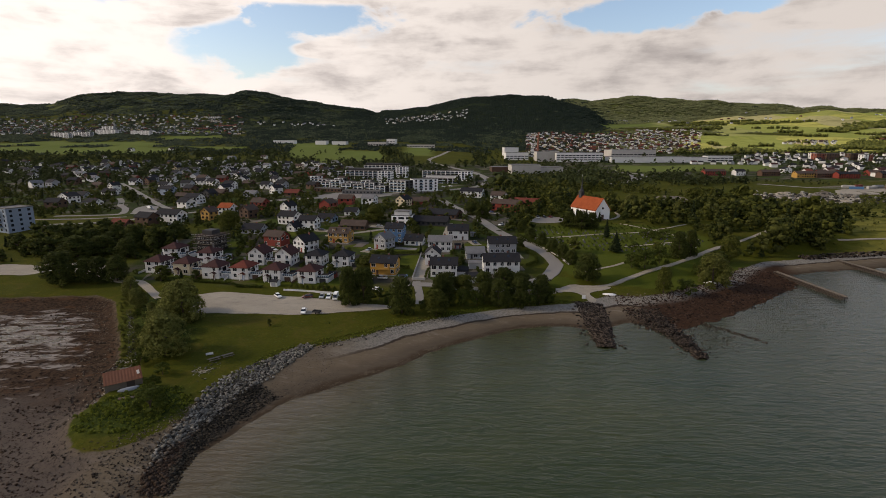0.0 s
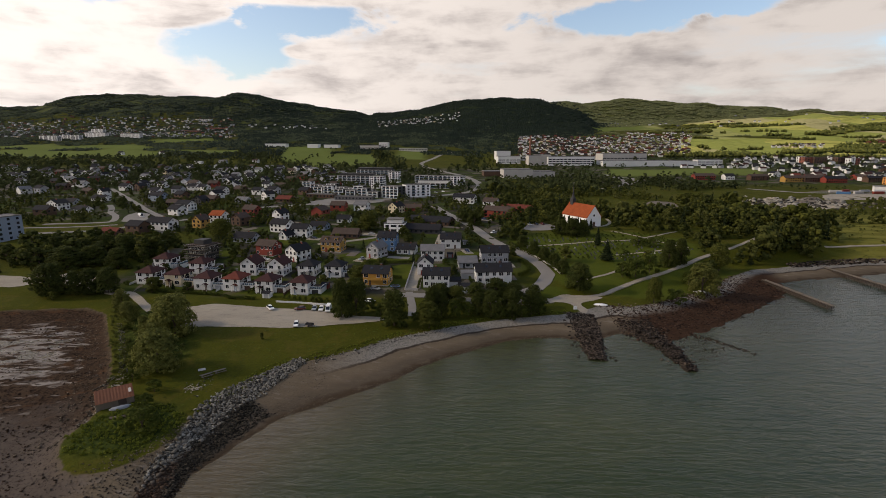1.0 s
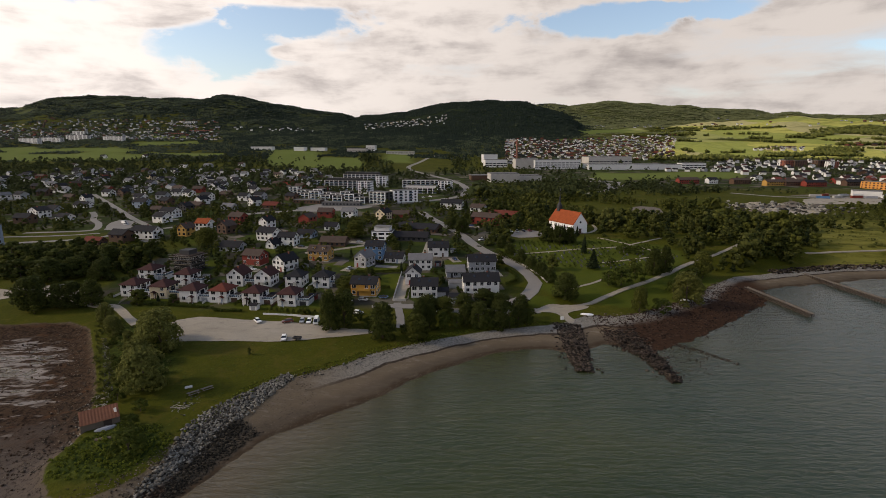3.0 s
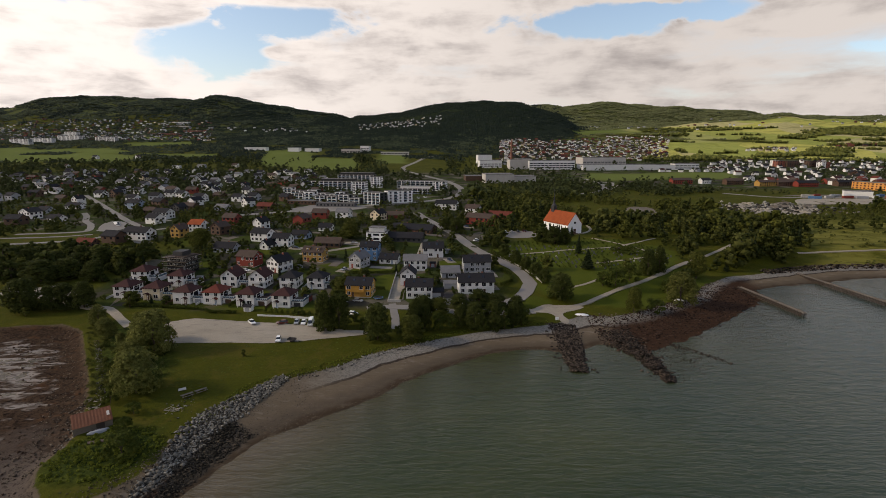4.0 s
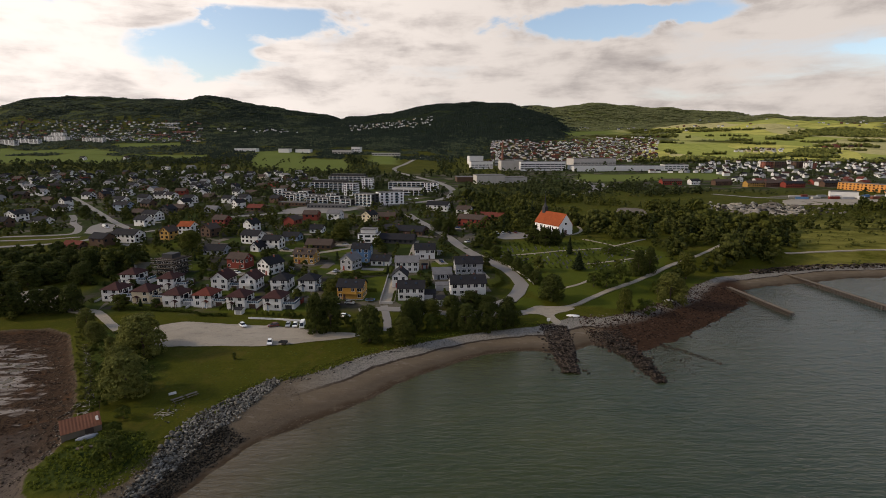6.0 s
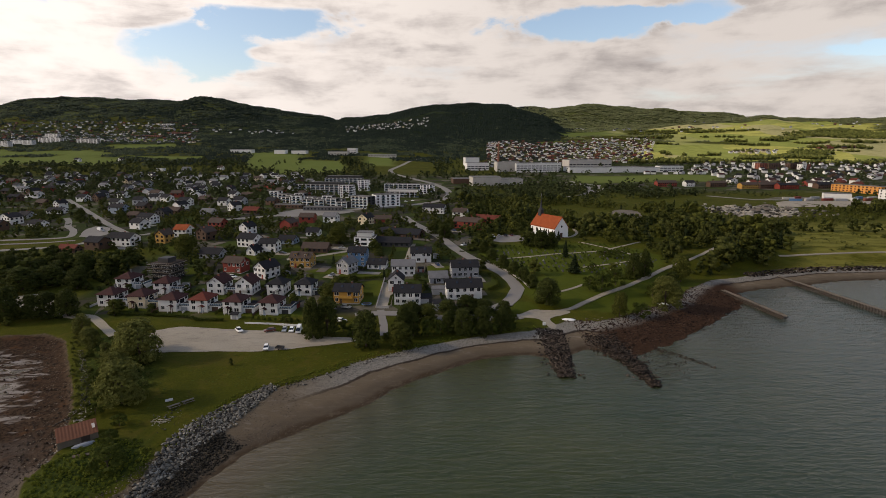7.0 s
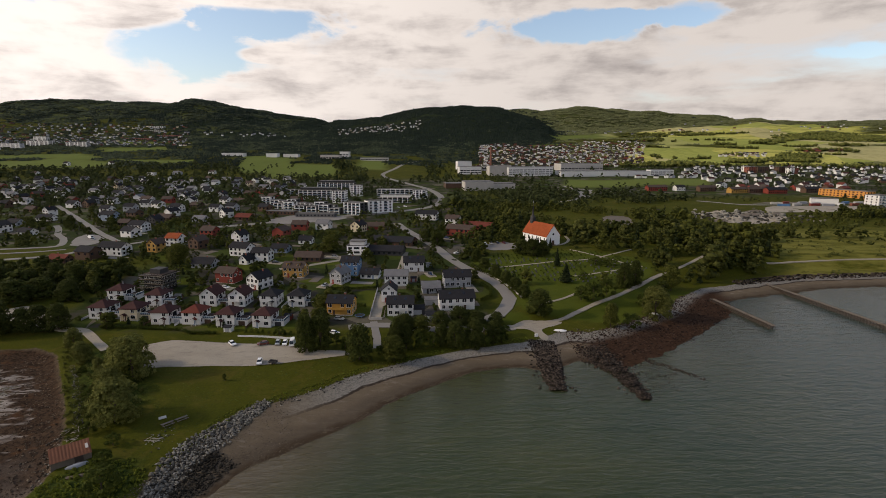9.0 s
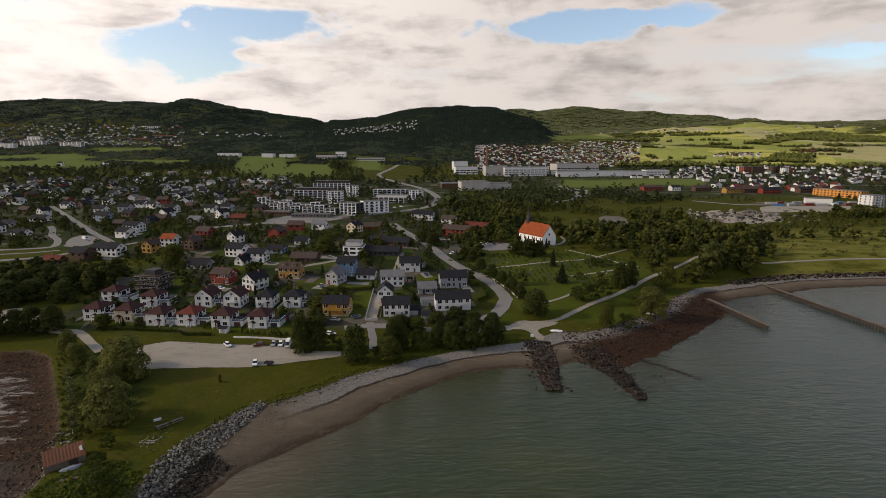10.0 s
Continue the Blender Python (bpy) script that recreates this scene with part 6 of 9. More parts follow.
def build_hill_woods():
    rng = np.random.RandomState(21)
    sets = []
    for y0, y1, cell, tall in ((1150, 1750, 11.5, 7), (1750, 2450, 14.2, 7.5), (2450, 3150, 18, 8.5), (3150, 4400, 24.5, 10)):
        x, y = jittered(-1.15 * y1, 1.05 * y1, y0, y1, cell, rng)
        u = x / y
        keep = (u > -1.02) & (u < 0.97)
        x, y = x[keep], y[keep]
        woods = wood_mask(x, y)
        strips = smooth(0.25, 0.42, wave_noise(x, y, 230, 51) - 0.12 + 0.4 * smooth(0.35, -0.2, x / y)) * smooth(1150, 1300, y)
        strips = np.maximum(strips, 0.42 * smooth(-0.25, -0.38, x / y))
        d = np.maximum(woods * (0.93 + 0.2 * wave_noise(x, y, 160, 52)), strips * 0.8) * (1 - field_mask(x, y))
        d = d * clear_of_far(x, y)
        copse = np.zeros_like(x)
        for cx, cy, rx, ry in FAR_GROVES:
            copse = np.maximum(copse, smooth(1.08, 0.9, np.hypot((x - cx) / rx, (y - cy) / ry) + 0.2 * wave_noise(x, y, 90, 54)))
            d = np.maximum(d, 0.9 * smooth(1.08, 0.9, np.hypot((x - cx) / rx, (y - cy) / ry) + 0.2 * wave_noise(x, y, 90, 54)))
        for cx, cy, rx, ry in SETTLEMENTS[:2]:
            d = np.maximum(d, 0.5 * smooth(1.1, 0.9, np.hypot((x - cx) / rx, (y - cy) / ry)) * (1 - field_mask(x, y)))
        k = rng.uniform(0, 1, len(x)) < d
        k &= clear_of(x, y, [(a, b, 6) for a, b, *_ in STREWN], 4)
        x, y, copse = x[k], y[k], copse[k]
        up = tall * rng.uniform(0.7, 1.25, len(x)) * (1 + 0.8 * copse)
        sets.append((x, y, up, cell * 1.35 / up, copse))
    x, y, tall, wide, copse = (np.concatenate(v) for v in zip(*sets))
    z = ground(x, y) - 0.5
    # cloud shade on left slopes and sun on right ones, painted as leaf colour
    leafy = lit_leaf_belt(x, y) + 0.5 * rng.normal(0, 1, len(x)) > 0.25
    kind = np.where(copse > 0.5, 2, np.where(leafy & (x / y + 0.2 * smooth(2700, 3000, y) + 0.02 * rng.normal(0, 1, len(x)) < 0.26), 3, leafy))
    for flag, name, mat, label in ((2, "field_copses", FAR_LEAVES["copse"], "light green rounded copses between the fields"), (False, "spruce_forest", FAR_LEAVES["dark"], "dark green spruce forest covering the hills"), (True, "mixed_woodland", FAR_LEAVES["mid"], "leafy woodland on the slopes, sunlight painted into its green"), (3, "slope_woodland", FAR_LEAVES["slope"], "mixed woodland on the slopes, cloud shade painted into its dark green")):
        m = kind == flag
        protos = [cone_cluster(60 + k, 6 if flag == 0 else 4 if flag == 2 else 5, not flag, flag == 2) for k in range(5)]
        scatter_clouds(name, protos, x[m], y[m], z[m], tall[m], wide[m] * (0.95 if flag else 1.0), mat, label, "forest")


def clear_of_far(x, y):
    """Thinner where the far settlements stand."""
    d = np.ones_like(x)
    for cx, cy, rx, ry in SETTLEMENTS:
        d = d * (0.5 + 0.5 * smooth(0.8, 1.1, np.hypot((x - cx) / rx, (y - cy) / ry)))
    return d

# ---- the trees that stand singly ----
for x, y, tall, wide in ((-99.6, 168.5, 14.2, 0.98), (-107.5, 175.5, 11.0, 0.85), (-88.5, 139.5, 12.6, 1.02), (-100.5, 157.0, 7.8, 1.1), (-96.0, 149.0, 5.6, 1.05), (-108.5, 166.0, 4.8, 0.95), (-124.6, 181.5, 7.4, 0.85), (-137.2, 196.0, 7.8, 0.80), (-131.0, 189.0, 5.0, 0.9), (-114.5, 174.0, 4.4, 0.9)):
    tree("willow", x, y, tall, wide, group="willows along the bay")
for x, y, tall, wide in ((-104.5, 153.0, 3.0, 0.9), (-96.0, 142.5, 4.0, 0.85), (-92.0, 133.5, 3.6, 0.8), (-100.0, 147.5, 2.8, 0.9), (-119.0, 172.5, 2.6, 0.8), (-79.5, 119.5, 3.6, 0.9), (-77.0, 115.0, 3.2, 1.0), (-82.0, 127.5, 3.4, 0.9)):
    tree("hedge", x, y, tall, wide, words="low rounded willow bush on the spit", group="bushes on the spit")
tree("alder", -178.6, 209.6, 14.4, 1.13)
tree("alder", -168.3, 211.7, 10.5, 0.90)
tree("alder", -162.8, 212.9, 11.1, 0.96)
tree("alder", -155.3, 213.5, 11.6, 0.96)
tree("alder", -46.4, 187.6, 14.7, 0.60)
tree("alder", -41.3, 189.4, 13.5, 0.74)
tree("alder", -25.4, 180.6, 13.2, 0.86)
tree("birch", -12.8, 179.7, 9.6, 1.25)
tree("alder", -12.4, 188.5, 12.6, 0.62)
tree("alder", -8.8, 190.5, 9.8, 0.66)
tree("alder", 10.2, 192.2, 10.4, 0.84)
tree("alder", 18.2, 193.0, 10.9, 0.88)
tree("alder", 25.8, 196.0, 9.4, 0.88)
tree("hedge", 1.6, 191.5, 4.6, 0.80)
tree("alder", 4.6, 194.0, 8.6, 0.80)
for x, y, tall in ((-4.5, 198.0, 4.2), (0.5, 199.0, 3.6), (6.5, 200.0, 4.8), (13.8, 190.6, 4.6), (14.5, 199.5, 5.2), (21.8, 191.8, 4.8), (22.5, 201.5, 5.4), (29.5, 198.5, 4.6), (31.5, 203.5, 4.4), (-18.6, 186.0, 3.4), (-32.0, 190.5, 4.2), (-36.0, 194.0, 4.6)):
    tree("hedge", x, y, tall, 0.78, words="dense dark shrub between the shore trees", group="shrubs among the shore trees")
tree("hedge", 28.8, 196.7, 6.5, 0.72)
tree("hedge", -3.2, 191.0, 6.4, 0.72)
tree("alder", 50.0, 225.3, 12.2, 1.06)
tree("birch", 78.4, 213.0, 10.8, 0.79)
tree("willow", 104.4, 226.7, 14.2, 0.90)
tree("birch", 131.3, 268.9, 14.2, 0.97)
tree("hedge", 88.3, 215.1, 5.6, 1.08)
tree("hedge", 104.1, 240.2, 6.8, 0.89)
tree("hedge", -73.7, 109.4, 6.0, 1.06)
tree("spruce", 77.3, 302.6, 11.3, 1.11)
tree("spruce", 74.3, 271.2, 10.8, 1.80)
tree("spruce", 60.7, 332.2, 11.6, 1.27)
tree("spruce", 65.7, 329.6, 12.7, 1.30)
tree("spruce", 71.1, 329.1, 11.9, 1.38)
tree("spruce", 77.2, 331.9, 9.7, 1.33)
tree("spruce", 83.8, 347.6, 7.3, 1.32)
tree("alder", 61.2, 331.1, 10.0, 0.97)
tree("alder", 67.6, 326.1, 11.4, 0.99)
tree("alder", 74.4, 327.8, 9.9, 0.97)
tree("alder", 102.6, 261.4, 13.2, 0.74)
tree("alder", 110.9, 267.5, 13.2, 0.65)
tree("hedge", 79.9, 242.2, 9.1, 0.93)
tree("hedge", 74.0, 242.5, 7.4, 0.82)
tree("hedge", 89.5, 250.4, 8.8, 0.79)
tree("hedge", 102.0, 306.4, 5.0, 1.44)
tree("hedge", 109.4, 303.2, 5.0, 1.44)
tree("hedge", 85.6, 277.6, 3.9, 0.99)
tree("alder", 29.8, 315.9, 7.4, 1.06)
tree("alder", 33.4, 300.9, 6.3, 1.29)
tree("alder", 37.8, 282.6, 7.3, 1.06)
tree("alder", 41.6, 270.5, 7.0, 1.15)
tree("alder", 44.2, 255.8, 7.8, 1.06)
tree("alder", 46.8, 246.3, 6.9, 1.06)
tree("birch", -64.6, 338.3, 11.8, 1.38)
tree("alder", 13.2, 213.9, 7.6, 1.41)
tree("alder", 4.8, 211.6, 6.5, 1.46)
tree("alder", 20.3, 212.7, 6.5, 1.62)
tree("alder", 29.0, 214.8, 5.1, 1.58)
tree("birch", -154.3, 316.7, 11.8, 1.52)
tree("alder", -177.1, 279.3, 10.4, 1.06)
tree("alder", -176.3, 296.9, 9.0, 1.06)
tree("alder", -187.3, 273.6, 11.0, 1.06)
tree("alder", -201.7, 279.0, 10.0, 1.16)
tree("alder", -207.8, 268.5, 9.6, 1.32)
tree("alder", -227.0, 273.8, 10.0, 1.44)
tree("alder", -239.0, 279.0, 9.6, 1.20)
tree("alder", -190.7, 253.2, 10.1, 1.55)
tree("alder", -197.4, 243.8, 11.5, 1.58)
tree("alder", -174.8, 248.4, 9.9, 1.24)
tree("hedge", -60.7, 203.6, 3.4, 1.02)
tree("spruce", -86.5, 213.3, 5.5, 1.08)
tree("spruce", -127.9, 216.2, 4.1, 1.19)
tree("birch", -3.5, 204.6, 7.3, 1.62)
tree("alder", -10.3, 203.9, 8.2, 1.24)
tree("birch", -47.8, 231.1, 7.1, 1.59)
tree("hedge", -51.3, 235.2, 6.1, 0.97)
tree("birch", -48.7, 216.8, 6.1, 1.01)
tree("alder", 6.0, 357.8, 10.0, 1.14)
tree("alder", -1.9, 372.1, 8.6, 1.16)

# ---- groves, gardens and the far woods ----
# centre and half axes of dense groves, and of open lawns
GROVES = [(240, 330, 20, 12), (160, 284, 26, 13), (200, 312, 38, 22), (222, 345, 26, 30), (205, 365, 44, 40), (202, 452, 34, 48), (295, 592, 58, 52), (318, 428, 36, 11), (432, 488, 42, 34), (150, 402, 55, 24), (92, 566, 80, 40), (190, 700, 95, 55), (-212, 276, 56, 30), (63, 475, 33, 70), (-242, 1204, 76, 110), (150, 640, 60, 40)]
LAWNS = [(-254, 384, 20, 26), (-248, 350, 22, 14), (27, 250, 11, 20), (330, 738, 90, 30), (45, 240, 9, 16), (-212, 216, 26, 20), (-184, 232, 34, 14), (175, 395, 26, 16), (245, 470, 30, 22), (120, 430, 16, 30), (255, 330, 22, 26), (81, 304, 54, 37), (76, 246, 34, 24), (290, 335, 68, 40), (372, 392, 56, 30), (375, 895, 130, 85), (170, 458, 26, 38), (290, 485, 46, 42), (435, 575, 118, 42), (468, 672, 80, 52), (130, 500, 22, 30), (205, 560, 26, 40), (245, 790, 60, 40), (-66, 165, 48, 24), (-30, 241, 8, 17), (-80, 185, 50, 18), (330, 560, 90, 60), (-60, 555, 60, 40), (460, 700, 160, 45), (-62, 1080, 62, 180), (-2, 770, 42, 120), (-85, 455, 75, 22), (-60, 640, 40, 30)]
FAR_GROVES = [(800, 1275, 55, 28), (930, 1300, 60, 45), (1020, 1400, 60, 40), (1160, 1780, 50, 25), (1240, 1850, 50, 30), (1330, 1940, 60, 35), (1430, 2030, 60, 40), (1690, 2060, 230, 170), (560, 1195, 160, 22), (960, 1170, 160, 18), (1140, 2180, 90, 18), (860, 1990, 60, 16), (600, 1250, 90, 16), (1180, 1560, 60, 22), (1260, 1540, 40, 20), (1010, 1760, 40, 14), (880, 1440, 50, 14), (1400, 1700, 60, 24), (700, 1650, 80, 8), (770, 1890, 120, 10), (1000, 1620, 70, 8), (1100, 1960, 90, 9), (1290, 2250, 140, 12), (900, 2150, 110, 10), (1250, 1690, 80, 8), (615, 1400, 9, 45), (1020, 2300, 150, 12), (700, 1345, 60, 7), (1120, 1450, 70, 9)]
SETTLEMENTS = [(333, 1459, 380, 270), (-1313, 2062, 640, 330), (-150, 2240, 260, 90), (-720, 2250, 180, 60), (800, 1080, 320, 220), (810, 1480, 110, 60), (500, 760, 260, 60)]

FOOTPRINTS = [(o.location.x, o.location.y, 7.5) for o in scene.objects if o.get("category") in ("house", "terraced house")]
FOOTPRINTS += [(-139.5, 266.5, 9), (2.4, 219.6, 5), (-5.5, 227.5, 5), (1.8, 240.0, 5), (-30.8, 223.0, 3)]  # scaffolded house, garages, trampoline
FOOTPRINTS += [(o.location.x, o.location.y, 15) for o in scene.objects if o.get("category") in ("apartment block", "church")]
FOOTPRINTS += [(o.location.x + k, o.location.y, 22) for o in scene.objects if o.get("category") == "industrial hall" for k in (-22, 0, 22)]


def far_house_meshes():
    out = []
    for k, (wall, roof, shape) in enumerate((("white", "dark", "gable"), ("white", "maroon", "gable"), ("cream", "brown", "gable"), ("white", "red", "cross"), ("red", "brown", "gable"), ("mustard", "dark", "cross"), ("white", "grey", "gable"), ("white", "orange", "gable"), ("brown", "red", "gable"), ("grey", "dark", "gable"), ("brown", "dark", "gable"))):
        w, d = 11 + k % 3, 9
        out.append((wall, roof, body_shape(w, d, 5.0 + (k % 2), 2.8, shape, 3).mesh("wall", WALLS[wall]), roof_shape(w, d, 5.0 + (k % 2), 2.8, shape, 0.5, 0.3).mesh("roof", ROOFS[roof])))
    return out


FAR_HOUSES = far_house_meshes()


STREWN = []  # houses too far off to tell apart: plan, turn, scale, kind


def join_strewn():
    """All the far houses as one object."""
    me = bpy.data.meshes.new("distant_houses")
    slots, verts, faces, index = {}, [], [], []
    for x, y, turn, scale, kind in STREWN:
        m = pose(x, y, height_at(x, y), 0, 0, turn) @ Matrix.Diagonal((scale, scale, scale, 1))
        for src in FAR_HOUSES[kind][2:]:
            mat = src.materials[0]
            slots.setdefault(mat.name, (len(slots), mat))
            off = len(verts)
            verts += [tuple(m @ v.co) for v in src.vertices]
            faces += [tuple(off + i for i in p.vertices) for p in src.polygons]
            index += [slots[mat.name][0]] * len(src.polygons)
    me.from_pydata(verts, [], faces)
    for _, mat in slots.values():
        me.materials.append(mat)
    me.polygons.foreach_set("material_index", index)
    me.update()
    tagged(new("distant_houses", me), "small white and red houses of distant villages", "houses", kind="stuff")


def settle(count, u0, u1, y0, y1, kinds, group, turn=-8, row=0.0, scale=1.0):
    """Houses strewn over a wedge of the plan, in loose rows."""
    rng = random.Random(int(count * 31 + y0))
    made = []
    for _ in range(count * 12):
        if len(made) >= count:
            break
        y = rng.uniform(y0, y1)
        if row:
            y = round(y / row) * row + rng.uniform(-0.12, 0.12) * row
        x = rng.uniform(u0, u1) * y
        if any((x - a) ** 2 + (y - b) ** 2 < (15 * scale) ** 2 for a, b in made) or any((x - a) ** 2 + (y - b) ** 2 < (r + 7) ** 2 for a, b, r in FOOTPRINTS + LANES):
            continue
        made.append((x, y))
        kind = rng.choice(kinds)
        if y0 >= 1040:
            STREWN.append((x, y, turn + rng.uniform(-14, 14) + rng.choice((0, 0, 90)), scale, kind))
            continue
        wall, roof, body, top = FAR_HOUSES[kind]
        t = tagged(new("house", body), f"distant {COLOUR_WORDS[wall]} house with {ROOF_WORDS[roof]} roof", "house", group)
        t.matrix_basis = pose(x, y, height_at(x, y), 0, 0, turn + rng.uniform(-14, 14) + rng.choice((0, 0, 90))) @ Matrix.Diagonal((scale, scale, scale, 1))
        part("roof", top, None, t)
        if y < 700:
            for face, off in ((0, 4.5), (90, 5.5 + 0.5 * (FAR_HOUSES.index((wall, roof, body, top)) % 3))):
                for k in (-1, 1):
                    a = radians(face)
                    add_window(t, k * 2.6 * math.cos(a) + off * math.sin(a), k * 2.6 * math.sin(a) - off * math.cos(a), 2.9, face, 1.9, 1.5, False)
    FOOTPRINTS.extend((a, b, 8) for a, b in made)


settle(560, 0.10, 0.42, 1190, 1700, [0, 0, 1, 2, 6, 8, 1, 9, 10, 3, 8, 10], "houses of the far town", row=24, scale=0.68)
settle(40, 0.06, 0.24, 1080, 1180, [0, 1, 2, 6, 9, 10], "houses of the far town", row=30, scale=0.7)
settle(60, 0.30, 0.42, 1690, 1920, [0, 0, 1, 6, 8], "houses of the far town", scale=0.6)
settle(520, -0.95, -0.45, 1690, 2300, [9, 6, 9, 10, 8, 9, 9, 2, 6, 10], "houses on the left slope", row=34, scale=0.72)
settle(90, -0.17, -0.01, 2030, 2180, [0, 9, 6, 1, 0, 2], "houses on the wooded slope", scale=0.6)
settle(20, -0.44, -0.26, 2080, 2160, [0, 6, 9], "houses on the wooded slope", scale=0.7)
settle(30, 0.25, 0.40, 2300, 2700, [0, 0, 6, 9], "houses on the far valley side", scale=0.8)
settle(40, 0.42, 0.95, 2250, 2900, [0, 6, 9, 8], "houses on the far valley side", scale=0.8)
settle(12, 0.52, 0.84, 735, 790, [4, 8, 3, 8, 4, 1, 0], "terraces by the sports ground", turn=8, row=27)
settle(62, 0.52, 0.98, 830, 1040, [0, 6, 0, 1, 9, 0, 10], "houses of the right village", row=36, scale=0.85)
settle(70, 0.50, 0.98, 1045, 1180, [0, 6, 0, 1, 9, 0], "houses of the right village", row=30, scale=0.7)
settle(24, 0.40, 0.56, 960, 1040, [0, 1, 6, 9], "houses of the right village", row=36, scale=0.75)
settle(30, 0.57, 0.66, 1400, 1480, [0, 1, 6, 2, 9], "farm hamlet among fields", scale=0.7)
settle(6, 0.74, 0.84, 1500, 1580, [4, 8, 8, 10], "farm hamlet among fields", scale=0.95)
settle(110, -0.95, -0.24, 520, 960, [0, 9, 0, 4, 6, 0, 10, 0, 9, 0], "houses of the town", turn=-14, row=36)
settle(6, -0.80, -0.20, 390, 540, [0, 9, 4, 6, 10, 0], "houses of the town", turn=-14, row=33)
settle(2, -0.95, -0.50, 300, 420, [9, 10], "houses of the town", turn=-14, row=30)


join_strewn()


def build_groves():
    rng = np.random.RandomState(77)
    x, y = [], []
    for y0, y1, cell in ((205, 480, 5.6), (480, 760, 7.5), (760, 1230, 11)):
        a, b = jittered(-1.08 * y1, 1.0 * y1, y0, y1, cell, rng)
        k = (np.abs(a) < 1.0 * b + 60) & (rng.uniform(0, 1, len(a)) < grove_density(a, b))
        x.append(a[k]), y.append(b[k])
    x, y = np.concatenate(x), np.concatenate(y)
    ok = clear_of(x, y, FOOTPRINTS, 1.5) & clear_of(x, y, LANES, 3.2) & (ground(x, y) > 2.8)
    # keep sight of the house fronts: nothing tall close before them
    fronts = [(a * (1 - k / b), b - k, r - 2.5) for a, b, r in FOOTPRINTS if b < 480 for k in ((7,) if r < 12 else (12, 20, 28))]
    fronts += [(a * (1 - k / b), b - k, 3.0) for a, b, r in LANES if b < 430 for k in (4, 8, 12, 16)] + [(a * (1 - k / b), b - k, 3.0) for a, b, r in LANES if b >= 430 for k in (9, 18)]
    ok &= clear_of(x, y, fronts, 0.5)
    ok &= ~((x > -160) & (x < 30) & (y < 212))
    x, y = x[ok], y[ok]
    dense = np.zeros_like(x)
    for cx, cy, rx, ry in GROVES:
        dense = np.maximum(dense, smooth(1.1, 0.8, np.hypot((x - cx) / rx, (y - cy) / ry)))
    tall = rng.uniform(4.0, 9.5, len(x)) * (1 + 0.45 * dense) * np.where(rng.uniform(0, 1, len(x)) < 0.06, 1.5, 1)
    in_town = (y < 560) & (x < 22) & (dense < 0.5)
    tall = np.where(in_town, np.minimum(tall, rng.uniform(2.8, 7.0, len(x))), tall)
    tall = np.where((x > 255) & (y > 395) & (y < 470), np.minimum(tall, rng.uniform(2.5, 5.0, len(x))), tall)
    tall = np.where((x > 40) & (y > 395), tall * 0.74, tall)
    tall = np.where((x < -150) & (y < 320), tall * 0.72, tall)
    tall = np.where(y > 760, tall * 1.25, tall)
    near = np.nonzero(y < 330)[0][:240]
    for i in near:
        kind = rng.choice(["birch", "alder", "alder", "hedge", "spruce", "birch"], p=[0.25, 0.25, 0.2, 0.12, 0.08, 0.10])
        h = tall[i] * (0.5 if kind == "hedge" else 1)
        tree(kind, float(x[i]), float(y[i]), float(h), 1.15, False)
    rest = np.ones(len(x), bool)
    rest[near] = False
    x, y, tall = x[rest], y[rest], tall[rest]
    z = ground(x, y) - 0.3
    kind = rng.choice(4, len(x), p=[0.50, 0.22, 0.13, 0.15])
    kind = np.where((x > 60) & (y < 760), rng.choice(4, len(x), p=[0.26, 0.36, 0.08, 0.30]), kind)  # lighter birch and willow on the plain
    for k, (name, key, wide, label) in enumerate((("alder_grove", "alder", 0.46, "dark green leafy trees between the gardens"), ("birch_grove", "birch", 0.42, "light green leafy trees between the gardens"),
                                                  ("spruce_grove", "spruce", 0.24, "dark spruces between the houses"), ("willow_scrub", "willow", 0.6, "grey-green willow scrub on the plain"))):
        for y0, y1, n, size in ((0, 360, 170, 0.042), (360, 560, 76, 0.060), (560, 9999, 14, 0.140)):
            m = (kind == k) & (y > y0) & (y <= y1)
            protos = [spruce_cloud(80 + q, n, size * 0.8, 0.26) if key == "spruce" else crown_cloud(80 + q + 10 * k, n, size, 8 if n > 30 else 4, 0.02, wide, heart=True) for q in range(5)]
            if m.any():
                scatter_clouds(name, protos, x[m], y[m], z[m], tall[m], np.full(m.sum(), 1.0), FAR_LEAVES["grove"] if y0 >= 560 and key != "spruce" else LEAVES["scrub" if key == "willow" else key], label, "trees")


build_groves()
build_hill_woods()

# ---- stones: armour of the spit, groynes, weedy shore, tidal flat ----
def stone_proto(seed, rounds=1):
    """A rough boulder of radius about 1: a knocked-about icosahedron."""
    rng = np.random.RandomState(seed)
    bm = bmesh.new()
    bmesh.ops.create_icosphere(bm, subdivisions=rounds, radius=1.0)
    v = np.array([q.co[:] for q in bm.verts])
    f = np.array([[q.index for q in face.verts] for face in bm.faces])
    bm.free()
    v = v * rng.uniform(0.62, 1.22, (len(v), 1)) * rng.uniform(0.6, 1.25, (1, 3))
    v[:, 2] *= 0.72
    return v, f


